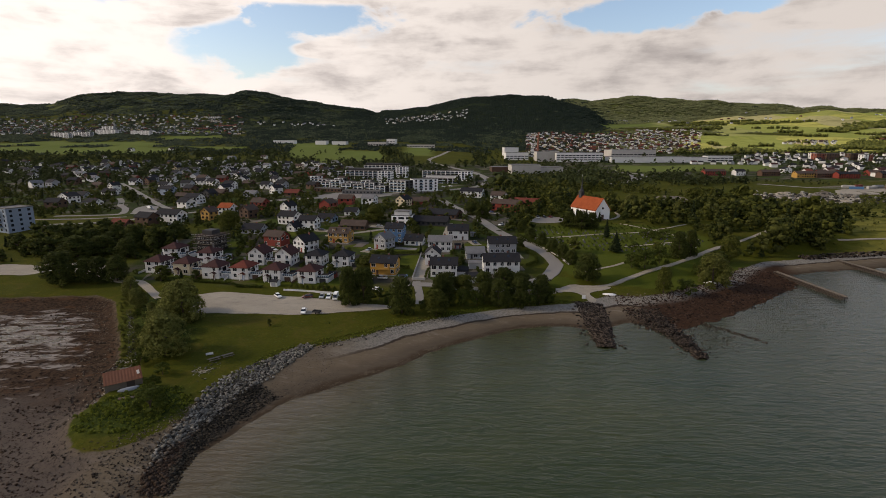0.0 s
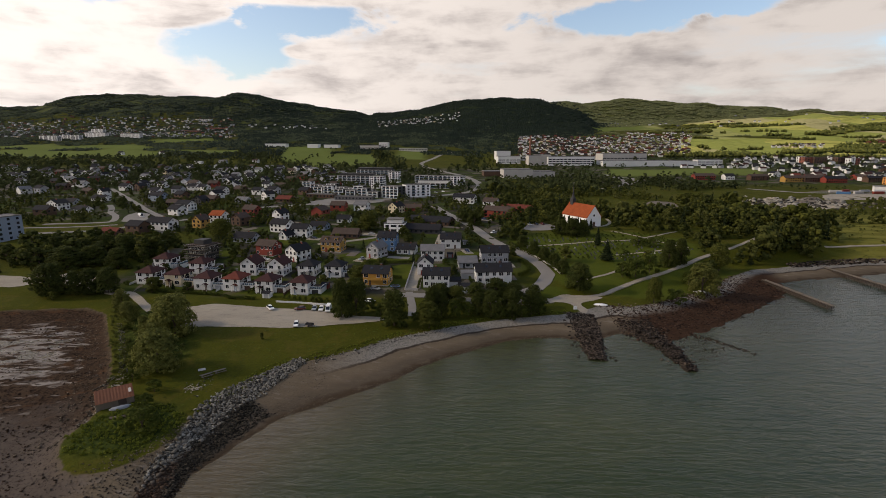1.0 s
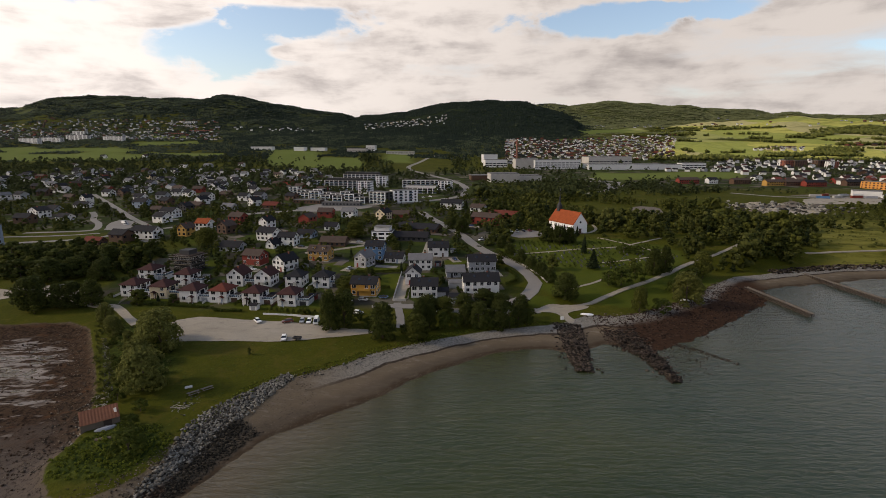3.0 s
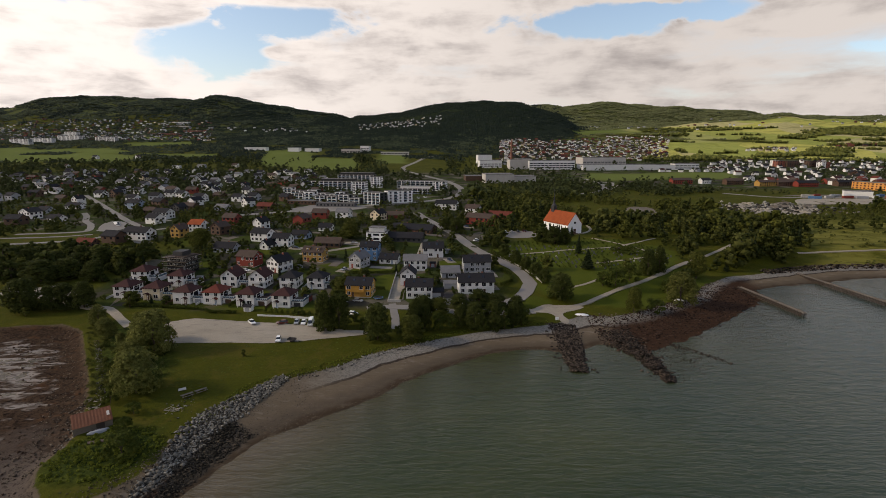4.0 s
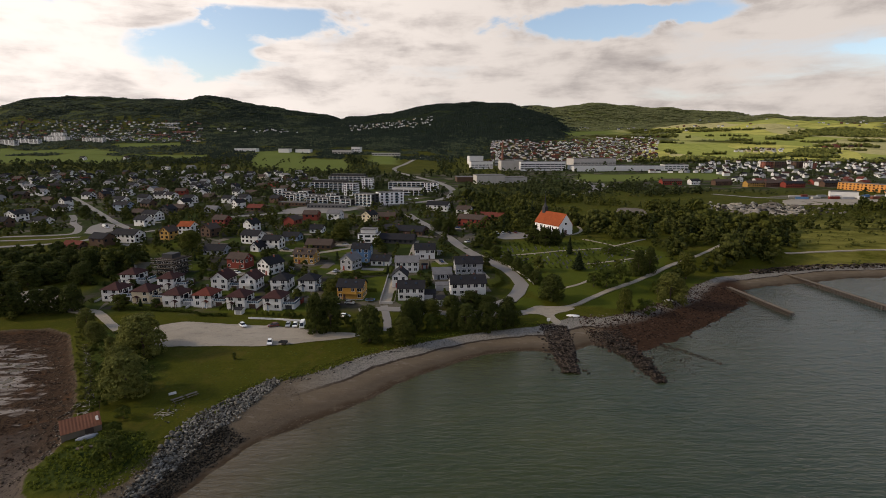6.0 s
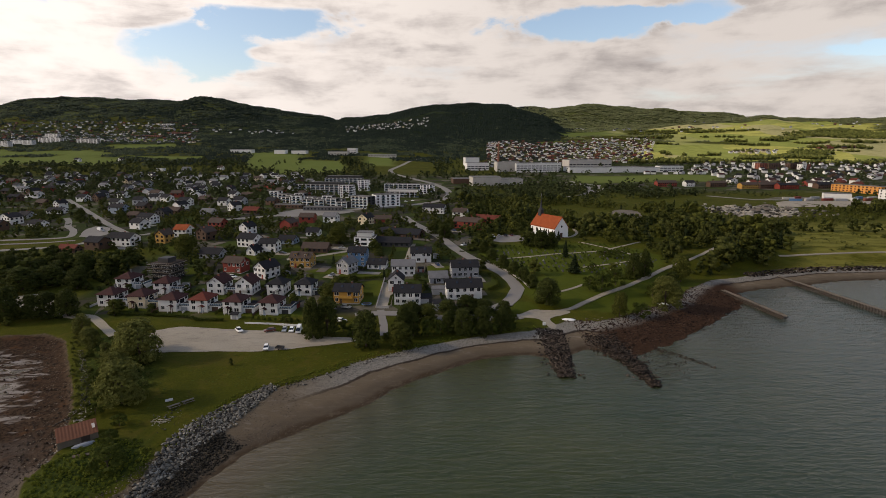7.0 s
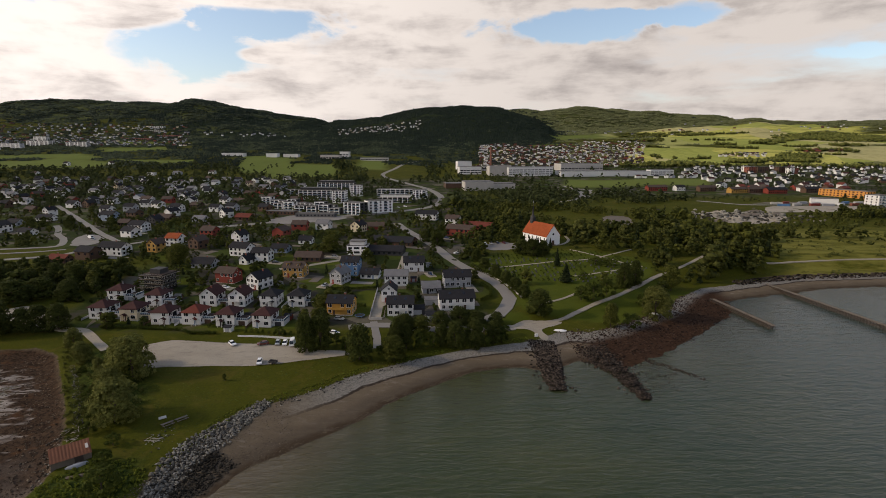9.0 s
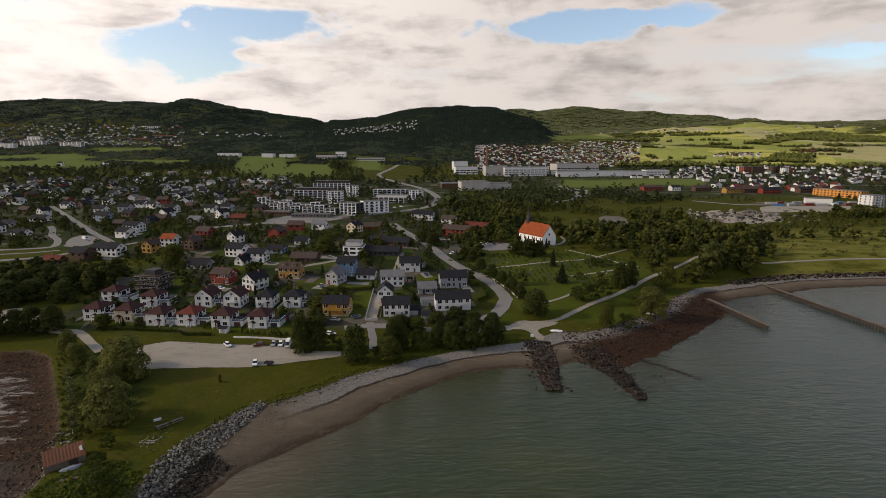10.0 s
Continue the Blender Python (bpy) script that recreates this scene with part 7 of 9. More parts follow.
def block_proto(seed):
    """A quarried block: a box with its corners knocked about, in triangles."""
    rng = np.random.RandomState(seed)
    v = np.array([(x, y, z) for z in (-1, 1) for x, y in ((-1, -1), (1, -1), (1, 1), (-1, 1))], float)
    v = v * rng.uniform(0.45, 1.0, (8, 3)) * (1.0, rng.uniform(0.6, 0.95), rng.uniform(0.45, 0.75))
    q = [(0, 3, 2, 1), (4, 5, 6, 7), (0, 1, 5, 4), (1, 2, 6, 5), (2, 3, 7, 6), (3, 0, 4, 7)]
    t = radians(rng.uniform(-25, 25))
    v[:, 1:] = v[:, 1:] @ np.array([[math.cos(t), -math.sin(t)], [math.sin(t), math.cos(t)]])
    return v, np.array([f for a, b, c, d in q for f in ((a, b, c), (a, c, d))])


STONES = [stone_proto(300 + k) for k in range(2)] + [block_proto(320 + k) for k in range(4)]


def strew(name, x, y, size, material, label, category, sink=0.25):
    """Stones too many to count, one object."""
    rng = np.random.RandomState(9)
    z = ground(x, y) + size * (0.45 - sink)
    scatter_clouds(name, STONES, x, y, z, size, np.full(len(x), 1.0), material, label, category)


def strip_points(line, w0, w1, count, rng, side=0.0):
    """Random plan points along a polyline; the width runs from w0 to w1."""
    p = np.array(line, float)
    seg = np.hypot(*np.diff(p, axis=0).T)
    s = rng.uniform(0, seg.sum(), count)
    k = np.minimum(np.searchsorted(np.cumsum(seg), s), len(seg) - 1)
    t = (s - np.concatenate([[0], np.cumsum(seg)])[k]) / seg[k]
    q = p[k] + (p[k + 1] - p[k]) * t[:, None]
    d = (p[k + 1] - p[k]) / seg[k][:, None]
    w = w0 + (w1 - w0) * s / seg.sum()
    off = rng.uniform(-0.5, 0.5, count) * w + side
    return q[:, 0] - d[:, 1] * off, q[:, 1] + d[:, 0] * off


def build_stones():
    rng = np.random.RandomState(31)
    crest = [(-60.5, 85), (-63, 91), (-65, 97), (-65, 102), (-64, 107), (-65, 113), (-66.5, 120.5), (-64.5, 128.8), (-60.5, 136.5), (-55.5, 144.5), (-50.5, 151)]
    foot = [(-56, 86), (-58.5, 92), (-60, 98), (-60.5, 103.6), (-59.5, 109), (-58.6, 115), (-58.2, 121), (-55.5, 126), (-53.5, 133), (-51.5, 140), (-48, 149)]
    toe = [(-55.2, 86), (-56.7, 91.8), (-57.2, 98.5), (-55.2, 105), (-53.2, 111), (-50.5, 117), (-48.2, 122.5)]

    def between(upper, lower, count, lean=1.0):
        """Plan points between two lines, and how far down from the upper one."""
        s, f = np.sort(rng.uniform(0, 1, count)), rng.uniform(0, 1, count) ** lean
        ends = []
        for line in (upper, lower):
            p = np.array(line, float)
            k = np.concatenate([[0], np.cumsum(np.hypot(*np.diff(p, axis=0).T))])
            ends.append(np.stack([np.interp(s * k[-1], k, p[:, 0]), np.interp(s * k[-1], k, p[:, 1])], 1))
        q = ends[0] + (ends[1] - ends[0]) * f[:, None]
        return q[:, 0] + rng.normal(0, 0.4, count), q[:, 1] + rng.normal(0, 0.4, count), f

    rock = tagged(new("rock_armour"), "bank of grey quarried boulders along the spit", "rock bank", kind="structure")
    x, y, f = between(crest, foot, 300)
    meshes = [cloud_mesh("boulder", v, f2, ROCK) for v, f2 in STONES]
    z = ground(x, y)
    for k in range(len(x)):
        s = rng.uniform(0.26, 0.44) + 0.34 * rng.uniform(0, 1) ** 4
        part("boulder", meshes[k % 6], None, rock, at=pose(x[k], y[k], z[k] + 0.3 * s + 0.2 * (1 - f[k]), rng.uniform(-30, 30), rng.uniform(-30, 30), rng.uniform(0, 360)) @ Matrix.Diagonal((s, s, s * 0.85, 1)))
    x, y, f = between(crest, foot, 5200)
    strew("riprap", x, y, 0.13 + 0.27 * rng.uniform(0, 1, len(x)) ** 1.5, ROCK, "grey boulders packed along the spit", "boulders", 0.05)
    x, y, f = between(foot[:8], toe, 3000, 1.3)
    strew("wet_riprap", x, y, rng.uniform(0.12, 0.38, len(x)) * (1.1 - 0.45 * f), WET_ROCK, "dark wet boulders at the foot of the bank", "boulders", 0.05)
    x, y, f = between(foot[6:], [(-48.2, 122.5), (-44, 126), (-40, 130), (-36, 134), (-42, 146)], 1100)
    strew("beach_cobbles", x, y, rng.uniform(0.05, 0.15, len(x)), COBBLE, "brown cobbles strewn on the upper beach", "cobbles", 0.2)
    x, y = rng.normal(-71.5, 2.2, 60), rng.normal(130.5, 2.6, 60)
    strew("shore_stones", x, y, rng.uniform(0.08, 0.32, 60), ROCK, "pale stones lying in the grass of the spit", "stones")
    # bare stony point between the bank and the rank growth
    x, y, f = between(crest[:6], [(-78, 86), (-79, 91), (-79, 95.5), (-75, 98), (-70, 103), (-66, 113)], 700, 1.0)
    strew("shore_stones", x, y, rng.uniform(0.05, 0.20, len(x)), COBBLE, "small stones on the bare point of the spit", "stones", 0.2)
    # a thin line of cobbles at the water's edge along the beach
    x, y = strip_points([(-47, 122), (-36, 129), (-24, 139.5), (-14, 152), (-5, 160.5), (9, 171.5), (25, 178.5), (38, 178)], 4.5, 2.2, 1500, rng)
    strew("beach_cobbles", x, y, rng.uniform(0.05, 0.14, len(x)), COBBLE, "wet brown cobbles along the waterline", "cobbles", 0.2)
    # end of the turf: scattered blocks
    x, y = strip_points([(-47, 149), (-35, 157), (-26, 167), (-13, 175), (-3, 181)], 3.5, 2.5, 520, rng)
    strew("shore_stones", x, y, 0.07 + 0.25 * rng.uniform(0, 1, len(x)) ** 2, ROCK, "grey stones along the edge of the turf", "stones")
    # rubble along the edge of the tidal flat
    loose = np.random.RandomState(77)
    x, y = strip_points([(-150, 190), (-133, 174), (-117, 152), (-106, 135), (-99, 122), (-96, 112), (-94, 102)], 12, 9, 2600, loose)
    m = (ring_distance(x, y, LAND_RING) < 0.3) & (wave_noise(x, y, 5, 78) > -0.25)
    strew("bay_stones", x[m], y[m], 0.06 + 0.22 * loose.uniform(0, 1, m.sum()) ** 3, COBBLE, "brown stones strewn along the tidal flat", "stones", 0.15)
    x, y = strip_points([(-127, 179), (-119, 168.5), (-111, 157), (-105, 149), (-98, 138)], 1.6, 2.4, 420, loose)
    strew("ditch_stones", x, y, 0.08 + 0.20 * loose.uniform(0, 1, len(x)) ** 2, ROCK, "pale stones lining a ditch below the willows", "stones", 0.1)
    # two groynes
    for line, w0, w1, n in (([(45, 199), (45, 187), (44, 174), (42.5, 160)], 11, 7.0, 4200), ([(64, 196), (65.5, 184), (68.5, 170), (69.5, 153)], 13, 4.6, 4000)):
        x, y = strip_points(line, w0, w1, n, rng)
        top, tip = line[0][1], line[-1][1]
        along = np.clip((top - y) / (top - tip), 0, 1)
        d = np.abs(x - np.interp(-y, [-q for _, q in line], [p for p, _ in line])) / (w0 + (w1 - w0) * along) * 2
        heap = np.maximum(-0.35, 1.5 * (1 - 0.95 * d ** 2) * (1 - 0.55 * along) + 0.45 * wave_noise(x, y, 6, 81))
        size = 0.14 + 0.32 * rng.uniform(0, 1, n) ** 2
        scatter_clouds("groyne", STONES, x, y, np.maximum(ground(x, y), heap - 0.35), size, np.full(n, 1.0), GROYNE_ROCK, "heap of weedy boulders running into the sea", "groyne")
        # loose blocks round the foot, half drowned
        x, y = strip_points(line, w0 + 5, w1 + 6, 190, rng)
        scatter_clouds("drowned_blocks", STONES, x, y, np.maximum(ground(x, y), -0.2), rng.uniform(0.3, 0.6, 190), np.full(190, 1.0), GROYNE_ROCK, "half-drowned weedy blocks beside the groyne", "boulders")
    # weedy boulder shore
    x, y = jittered(57, 160, 172, 258, 0.66, rng)
    wet, land = -ring_distance(x, y, SEA_RING), ring_distance(x, y, LAND_RING)
    m = (wet > -7) & (land < 0.5) & (rng.uniform(0, 1, len(x)) < np.where(wet < 0, 0.16 * smooth(-7, 0, wet), 0.85) * (0.7 + 0.45 * wave_noise(x, y, 12, 61)))
    x, y, wet = x[m], y[m], wet[m]
    size = rng.uniform(0.10, 0.40, len(x)) * np.where(rng.uniform(0, 1, len(x)) < 0.05, 1.9, 1)
    scatter_clouds("weedy_boulders", STONES, x, y, np.maximum(ground(x, y), -0.15) + 0.1 * size, size, np.full(len(x), 1.0), KELP_ROCK, "brown weed-covered boulders on the shore", "boulders")
    x, y = strip_points([(50, 203), (58, 210), (68, 208), (80, 212), (99, 226), (116, 236), (126, 252), (150, 271)], 5, 3, 520, rng)
    strew("shore_stones", x, y, 0.10 + 0.32 * rng.uniform(0, 1, len(x)) ** 2, COBBLE, "pale stones along the turf above the shore", "stones")
    x, y = strip_points([(175, 283), (200, 291), (221, 297), (263, 300), (400, 309)], 7, 7, 1300, rng)
    strew("riprap", x, y, rng.uniform(0.35, 0.8, len(x)), GROYNE_ROCK, "dark boulders along the far sea wall", "boulders", 0.0)
    x, y = jittered(66, 108, 152, 192, 0.8, rng)
    m = (np.hypot((x - 78) / 11, (y - 171) / 13) + 0.35 * wave_noise(x, y, 9, 64) < 0.9) & (rng.uniform(0, 1, len(x)) < 0.62)
    x, y = x[m], y[m]
    scatter_clouds("drowned_blocks", STONES, x, y, np.full(len(x), -0.07) + 0.12 * wave_noise(x, y, 6, 65), rng.uniform(0.12, 0.34, len(x)), np.full(len(x), 1.0), WET_ROCK, "weedy skerry stones awash beside the groyne", "boulders")
    x, y = strip_points([(77, 188), (83, 183), (89, 176), (95.5, 167)], 4, 2, 420, rng)
    scatter_clouds("drowned_blocks", STONES, x, y, np.full(420, -0.08), rng.uniform(0.12, 0.36, 420), np.full(420, 1.0), WET_ROCK, "weedy line of stones awash off the shore", "boulders")
    # the tidal flat
    x, y = jittered(-260, -60, 40, 194, 1.5, rng)
    wet, land = -ring_distance(x, y, SEA_RING), ring_distance(x, y, LAND_RING)
    lean = 0.42 + 0.4 * wave_noise(x, y, 30, 62) + 0.35 * smooth(120, 75, y)
    m = (wet > 3) & (land < -0.5) & (rng.uniform(0, 1, len(x)) < lean)
    x, y = x[m], y[m]
    strew("flat_stones", x, y, rng.uniform(0.08, 0.34, len(x)) * np.where(rng.uniform(0, 1, len(x)) < 0.05, 1.8, 1), WEED_ROCK, "dark stones strewn over the tidal flat", "stones")
    x, y = strip_points([(-92, 112), (-94, 119), (-97, 127), (-101, 134)], 5, 5, 170, rng)
    strew("shore_stones", x, y, rng.uniform(0.10, 0.34, len(x)), ROCK, "pale stones round the foot of the boathouse", "stones")
    x, y = jittered(-130, -56, 78, 116, 0.78, rng)
    wet, land = -ring_distance(x, y, SEA_RING), ring_distance(x, y, LAND_RING)
    m = (wet > 3) & (land < -0.3) & (rng.uniform(0, 1, len(x)) < 0.40 + 0.35 * wave_noise(x, y, 11, 66) + 0.3 * smooth(102, 84, y))
    x, y = x[m], y[m]
    strew("flat_stones", x, y, 0.07 + 0.22 * rng.uniform(0, 1, len(x)) ** 2, WEED_ROCK, "small dark stones strewn over the bare point", "stones")


build_stones()


# ---- piers ----
def pier(ax, ay, bx, by, top, wide, label):
    p = thing("pier", ax, ay, 0, label, "pier", "timber piers", z=0)
    d = Vector((bx - ax, by - ay, 0))
    n, length = d.normalized(), d.length
    side = Vector((-n.y, n.x, 0))
    turn = math.degrees(math.atan2(n.y, n.x))
    post = Shape().beam((0, 0, -3.2), (0, 0, top + 0.30), 0.20, 8).mesh("post", TAR_WOOD)
    cross = Shape().box(-0.12, 0.12, -wide / 2 - 0.2, wide / 2 + 0.2, top - 0.5, top - 0.25).mesh("cross_beam", TAR_WOOD)
    k = 0.5
    while k < length:
        c = n * k
        for s in (-1, 1):
            q = c + side * s * wide * 0.5
            part("post", post, None, p, at=pose(q.x, q.y, 0, s * 1.5, 0, k * 40))
        if round(k / 1.55) % 2 == 0:
            part("cross_beam", cross, None, p, at=pose(c.x, c.y, 0, 0, 0, turn))
        k += 1.55
    for s in (-1, 1):
        wale = n * (length / 2) + side * s * (wide * 0.5 + 0.2)
        for q in (0.25, 0.85):
            part("waling", Shape().box(-length / 2, length / 2, -0.07, 0.07, q, q + 0.24), TAR_WOOD, p, at=pose(wale.x, wale.y, 0, 0, 0, turn))
        mid = n * (length / 2) + side * s * wide * 0.42
        part("stringer", Shape().box(-length / 2, length / 2, -0.12, 0.12, top - 0.24, top - 0.02), TAR_WOOD, p, at=pose(mid.x, mid.y, 0, 0, 0, turn))
        part("rail", Shape().box(-length / 2, length / 2, -0.06, 0.06, top + 0.10, top + 0.26), WOOD, p, at=pose(mid.x, mid.y, 0, 0, 0, turn))
    plank = Shape().box(-0.24, 0.24, -wide / 2, wide / 2, top - 0.018, top + 0.05).mesh("plank", WOOD)
    k, i = 0.25, 0
    while k < length:
        c = n * k
        if (i * 7) % 23:
            part("plank", plank, None, p, at=pose(c.x, c.y, 0.006 * ((i * 5) % 4), 0, 0, turn + ((i * 13) % 5 - 2) * 0.5))
        k += 0.55
        i += 1


pier(147.5, 257.0, 152.0, 215.0, 1.7, 2.0, "weathered timber pier on dark piles running into the bay")
pier(194.5, 287.0, 204.0, 190.0, 1.8, 2.2, "long weathered timber pier on dark piles")


# ---- cars ----
CAR_PAINT = {"white": paint("white_car_paint", (0.75, 0.75, 0.74), 0.25, 1, 0.05, spec=0.5), "silver": paint("silver_car_paint", (0.38, 0.39, 0.40), 0.3, 1, 0.06, metal=0.4, spec=0.5),
             "dark red": paint("dark_red_car_paint", (0.11, 0.022, 0.016), 0.25, 1, 0.1, spec=0.5), "black": paint("black_car_paint", (0.018, 0.018, 0.02), 0.25, 1, 0.1, spec=0.5),
             "dark blue": paint("dark_blue_car_paint", (0.02, 0.035, 0.09), 0.25, 1, 0.1, spec=0.5)}
LAMP = paint("headlight_glass", (0.6, 0.6, 0.6), 0.15, 0.3, 0.05, spec=0.6)
TAIL = paint("tail_light_glass", (0.25, 0.01, 0.01), 0.2, 0.3, 0.05, spec=0.6)


def car(x, y, turn, colour="white", van=False, label=""):
    """Nose towards local -y."""
    c = thing("van" if van else "car", x, y, turn, label or f"parked {colour} {'van' if van else 'hatchback car'} on the gravel", "van" if van else "car", "parked vehicles", z=height_at(x, y) + 0.12)
    length, wide, roof = (5.2, 2.0, 2.3) if van else (4.3, 1.78, 1.46)
    nose = [(-length / 2, 0.35), (-length / 2, 0.72), (-length * 0.24, 0.95), (length * 0.46, 0.98), (length / 2, 0.85), (length / 2, 0.35)]
    cab = [(-length * 0.27, 0.95), (-length * 0.09, roof - 0.06), (length * 0.05, roof), (length * 0.34, roof - 0.04), (length * 0.46, 0.97)]
    if van:
        cab = [(-length * 0.42, 0.95), (-length * 0.27, roof - 0.1), (-length * 0.1, roof), (length * 0.47, roof - 0.02), (length * 0.49, 0.97)]

    def loft(outline, w0, w1):
        s = Shape()
        top = max(z for _, z in outline)
        lo = min(z for _, z in outline)
        half = [w0 + (w1 - w0) * (z - lo) / (top - lo) for _, z in outline]
        left, right = [(-h, a, z) for (a, z), h in zip(outline, half)], [(h, a, z) for (a, z), h in zip(outline, half)]
        s.quad(*left[::-1]).quad(*right)
        for k in range(len(outline)):
            j = (k + 1) % len(outline)
            s.quad(left[k], left[j], right[j], right[k])
        return s

    part("body", loft(nose, wide / 2, wide / 2 - 0.08), CAR_PAINT[colour], c)
    part("cabin", loft(cab, wide / 2 - 0.09, wide / 2 - 0.27), CAR_PAINT[colour] if van else GLASS, c, "" if van else "dark glazed cabin")
    part("roof_panel", Shape().box(-wide / 2 + 0.28, wide / 2 - 0.28, cab[1][0], cab[3][0], roof, roof + 0.03), CAR_PAINT[colour], c)
    if van:
        part("windscreen", Shape().quad((-0.75, -length * 0.415, 1.05), (0.75, -length * 0.415, 1.05), (0.68, -length * 0.285, roof - 0.2), (-0.68, -length * 0.285, roof - 0.2)), GLASS, c, at=pose(0, -0.03, 0.01))
    tyre = Shape().beam((-0.1, 0, 0), (0.1, 0, 0), 0.31, 14).mesh("tyre", RUBBER)
    rim = Shape().beam((-0.115, 0, 0), (0.115, 0, 0), 0.19, 10).mesh("rim", STEEL)
    for sx in (-1, 1):
        for sy in (-0.31, 0.30):
            w = part("wheel", tyre, None, c, at=pose(sx * (wide / 2 - 0.11), length * sy, 0.31))
            part("rim", rim, None, w)
        part("headlight", Shape().box(-0.18, 0.18, -0.03, 0.05, 0.58, 0.74), LAMP, c, at=pose(sx * (wide / 2 - 0.32), -length / 2, 0))
        part("tail_light", Shape().box(-0.1, 0.1, -0.05, 0.03, 0.62, 0.86), TAIL, c, at=pose(sx * (wide / 2 - 0.22), length / 2, 0))


car(-76.3, 194.5, 40, "white")
car(-64.3, 194.0, -70, "dark red")
car(-58.9, 194.8, 8, "silver")
car(-56.0, 194.2, 8, "white")
car(-53.0, 193.6, 6, "white", True)
car(-60.3, 177.2, 12, "white")
car(-38.5, 203.7, 70, "white", label="parked white estate car beside the hedge")
car(-45.5, 219.0, 80, "white", label="parked white car before the ochre house")
car(-39.2, 219.4, 80, "silver", label="parked silver car before the ochre house")
car(18.1, 333.3, -38, "white", label="white car on the asphalt road")
car(20.0, 277.0, 75, "silver", label="parked silver car by the roadside")
car(-4.6, 206.3, 85, "white", label="parked white car behind the shore trees")
for k, colour in enumerate(("dark blue", "white", "silver", "black", "dark red")):
    car(35.8 + 4.6 * k, 359.6 + 1.1 * k, 12, colour, label=f"parked {colour} car beside the church")
for k, colour in enumerate(("white", "white", "silver")):
    car(-258 + 4.2 * k, 396.0 - 5.0 * k, 60, colour, k == 1, label=f"parked {colour} vehicle in the small car park")
for k, colour in enumerate(("white", "black", "silver", "white")):
    car(-47 + 7.2 * k, 549 + 7.5 * k, 40, colour, label=f"parked {colour} car before the flats")


for k, (x, y, turn, w, d) in enumerate(DRIVES[::3]):
    colour = ("white", "silver", "dark blue", "black")[k % 4]
    car(x, y, turn + (90 if w > d else 0), colour, label=f"parked {colour} car on the drive beside a house")


# ---- the spit: hut, boats, tables ----
def boat_hut(x, y, turn):
    h = thing("boat_hut", x, y, turn, "old timber boathouse with rusty corrugated iron roof", "boathouse")
    w, d = 8.2, 4.6
    part("wall", Shape().box(-w / 2, w / 2, -d / 2, d / 2, -0.8, 1.75), WOOD, h)
    part("end_wall", Shape().quad((-w / 2 - 0.02, -d / 2, -0.6), (-w / 2 - 0.02, d / 2, -0.6), (-w / 2 - 0.02, d / 2, 3.1), (-w / 2 - 0.02, -d / 2, 1.72)).quad((-w / 2 - 0.06, -d / 2, -0.6), (-w / 2 - 0.06, -d / 2, 1.72), (-w / 2 - 0.06, d / 2, 3.1), (-w / 2 - 0.06, d / 2, -0.6)), WALLS["concrete"], h, "pale weathered gable boards")
    part("back_wall", Shape().box(-w / 2, w / 2, d / 2 - 0.1, d / 2 + 0.02, 1.75, 3.0), WOOD, h)
    sheet = Shape()
    n = 12  # ribs of the sheet
    a, b = (-d / 2 - 0.35, 1.72), (d / 2 + 0.25, 3.22)
    for k in range(n):
        z = 0.05 if k % 2 else 0.0
        sheet.quad((0, a[0], a[1] + z), (0.35, a[0], a[1] + 0.05 - z), (0.35, b[0], b[1] + 0.05 - z), (0, b[0], b[1] + z))
        sheet.v[-4:] = [(p[0] + k * 0.35 - n * 0.175, p[1], p[2]) for p in sheet.v[-4:]]
    me = sheet.mesh("roof_sheet", ROOFS["rust"])
    for k in range(2):
        part("roof_sheet", me, None, h, "rusty corrugated sheet", at=pose(-2.1 + k * 4.2, 0, 0.02 * k))
    part("door", Shape().box(-0.9, 0.9, -0.05, 0.03, 0, 1.6), TAR_WOOD, h, at=pose(1.5, -d / 2 - 0.01, 0))
    part("patch", Shape().box(3.1, 3.7, -1.6, 2.0, 2.66, 2.7), WALLS["concrete"], h, "pale repaired strip", at=pose(0, 0, 0.1, 0, 0, 0))


def rowing_boat(x, y, turn, material, label, length=4.4):
    """Lies keel up."""
    b = thing("rowing_boat", x, y, turn, label, "boat", "small boats")
    s = Shape()
    rows = 9
    for k in range(rows):
        t = k / (rows - 1) * 2 - 1
        w, h = 0.85 * (1 - abs(t) ** 2.4), 0.35 + 0.45 * (1 - abs(t) ** 3)
        for j in range(7):
            a = math.pi * j / 6
            s.v.append((-math.cos(a) * w, t * length / 2, max(0, math.sin(a)) ** 0.7 * h))
    s.f = [(7 * k + j, 7 * k + j + 1, 7 * k + j + 8, 7 * k + j + 7) for k in range(rows - 1) for j in range(6)]
    part("hull", s, material, b, soft=True)
    part("keel", Shape().box(-0.04, 0.04, -length * 0.42, length * 0.42, 0.74, 0.88), TAR_WOOD, b)


def picnic_table(x, y, turn):
    t = thing("picnic_table", x, y, turn, "weathered wooden picnic table with benches on the lawn", "picnic table", "picnic tables")
    for k in range(4):
        part("tabletop_board", Shape().box(-1.6, 1.6, -0.42 + 0.21 * k, -0.23 + 0.21 * k, 0.72, 0.77), WOOD, t)
    for s in (-1, 1):
        part("bench", Shape().box(-1.6, 1.6, s * 0.85 - 0.16, s * 0.85 + 0.16, 0.42, 0.47), WOOD, t)
        part("crosspiece", Shape().box(s * 1.1 - 0.04, s * 1.1 + 0.04, -0.95, 0.95, 0.34, 0.42), WOOD, t)
        for q in (-1, 1):
            part("leg", Shape().beam((s * 1.1, q * 0.75, -0.05), (s * 1.1, q * 0.25, 0.72), 0.05, 4), WOOD, t)


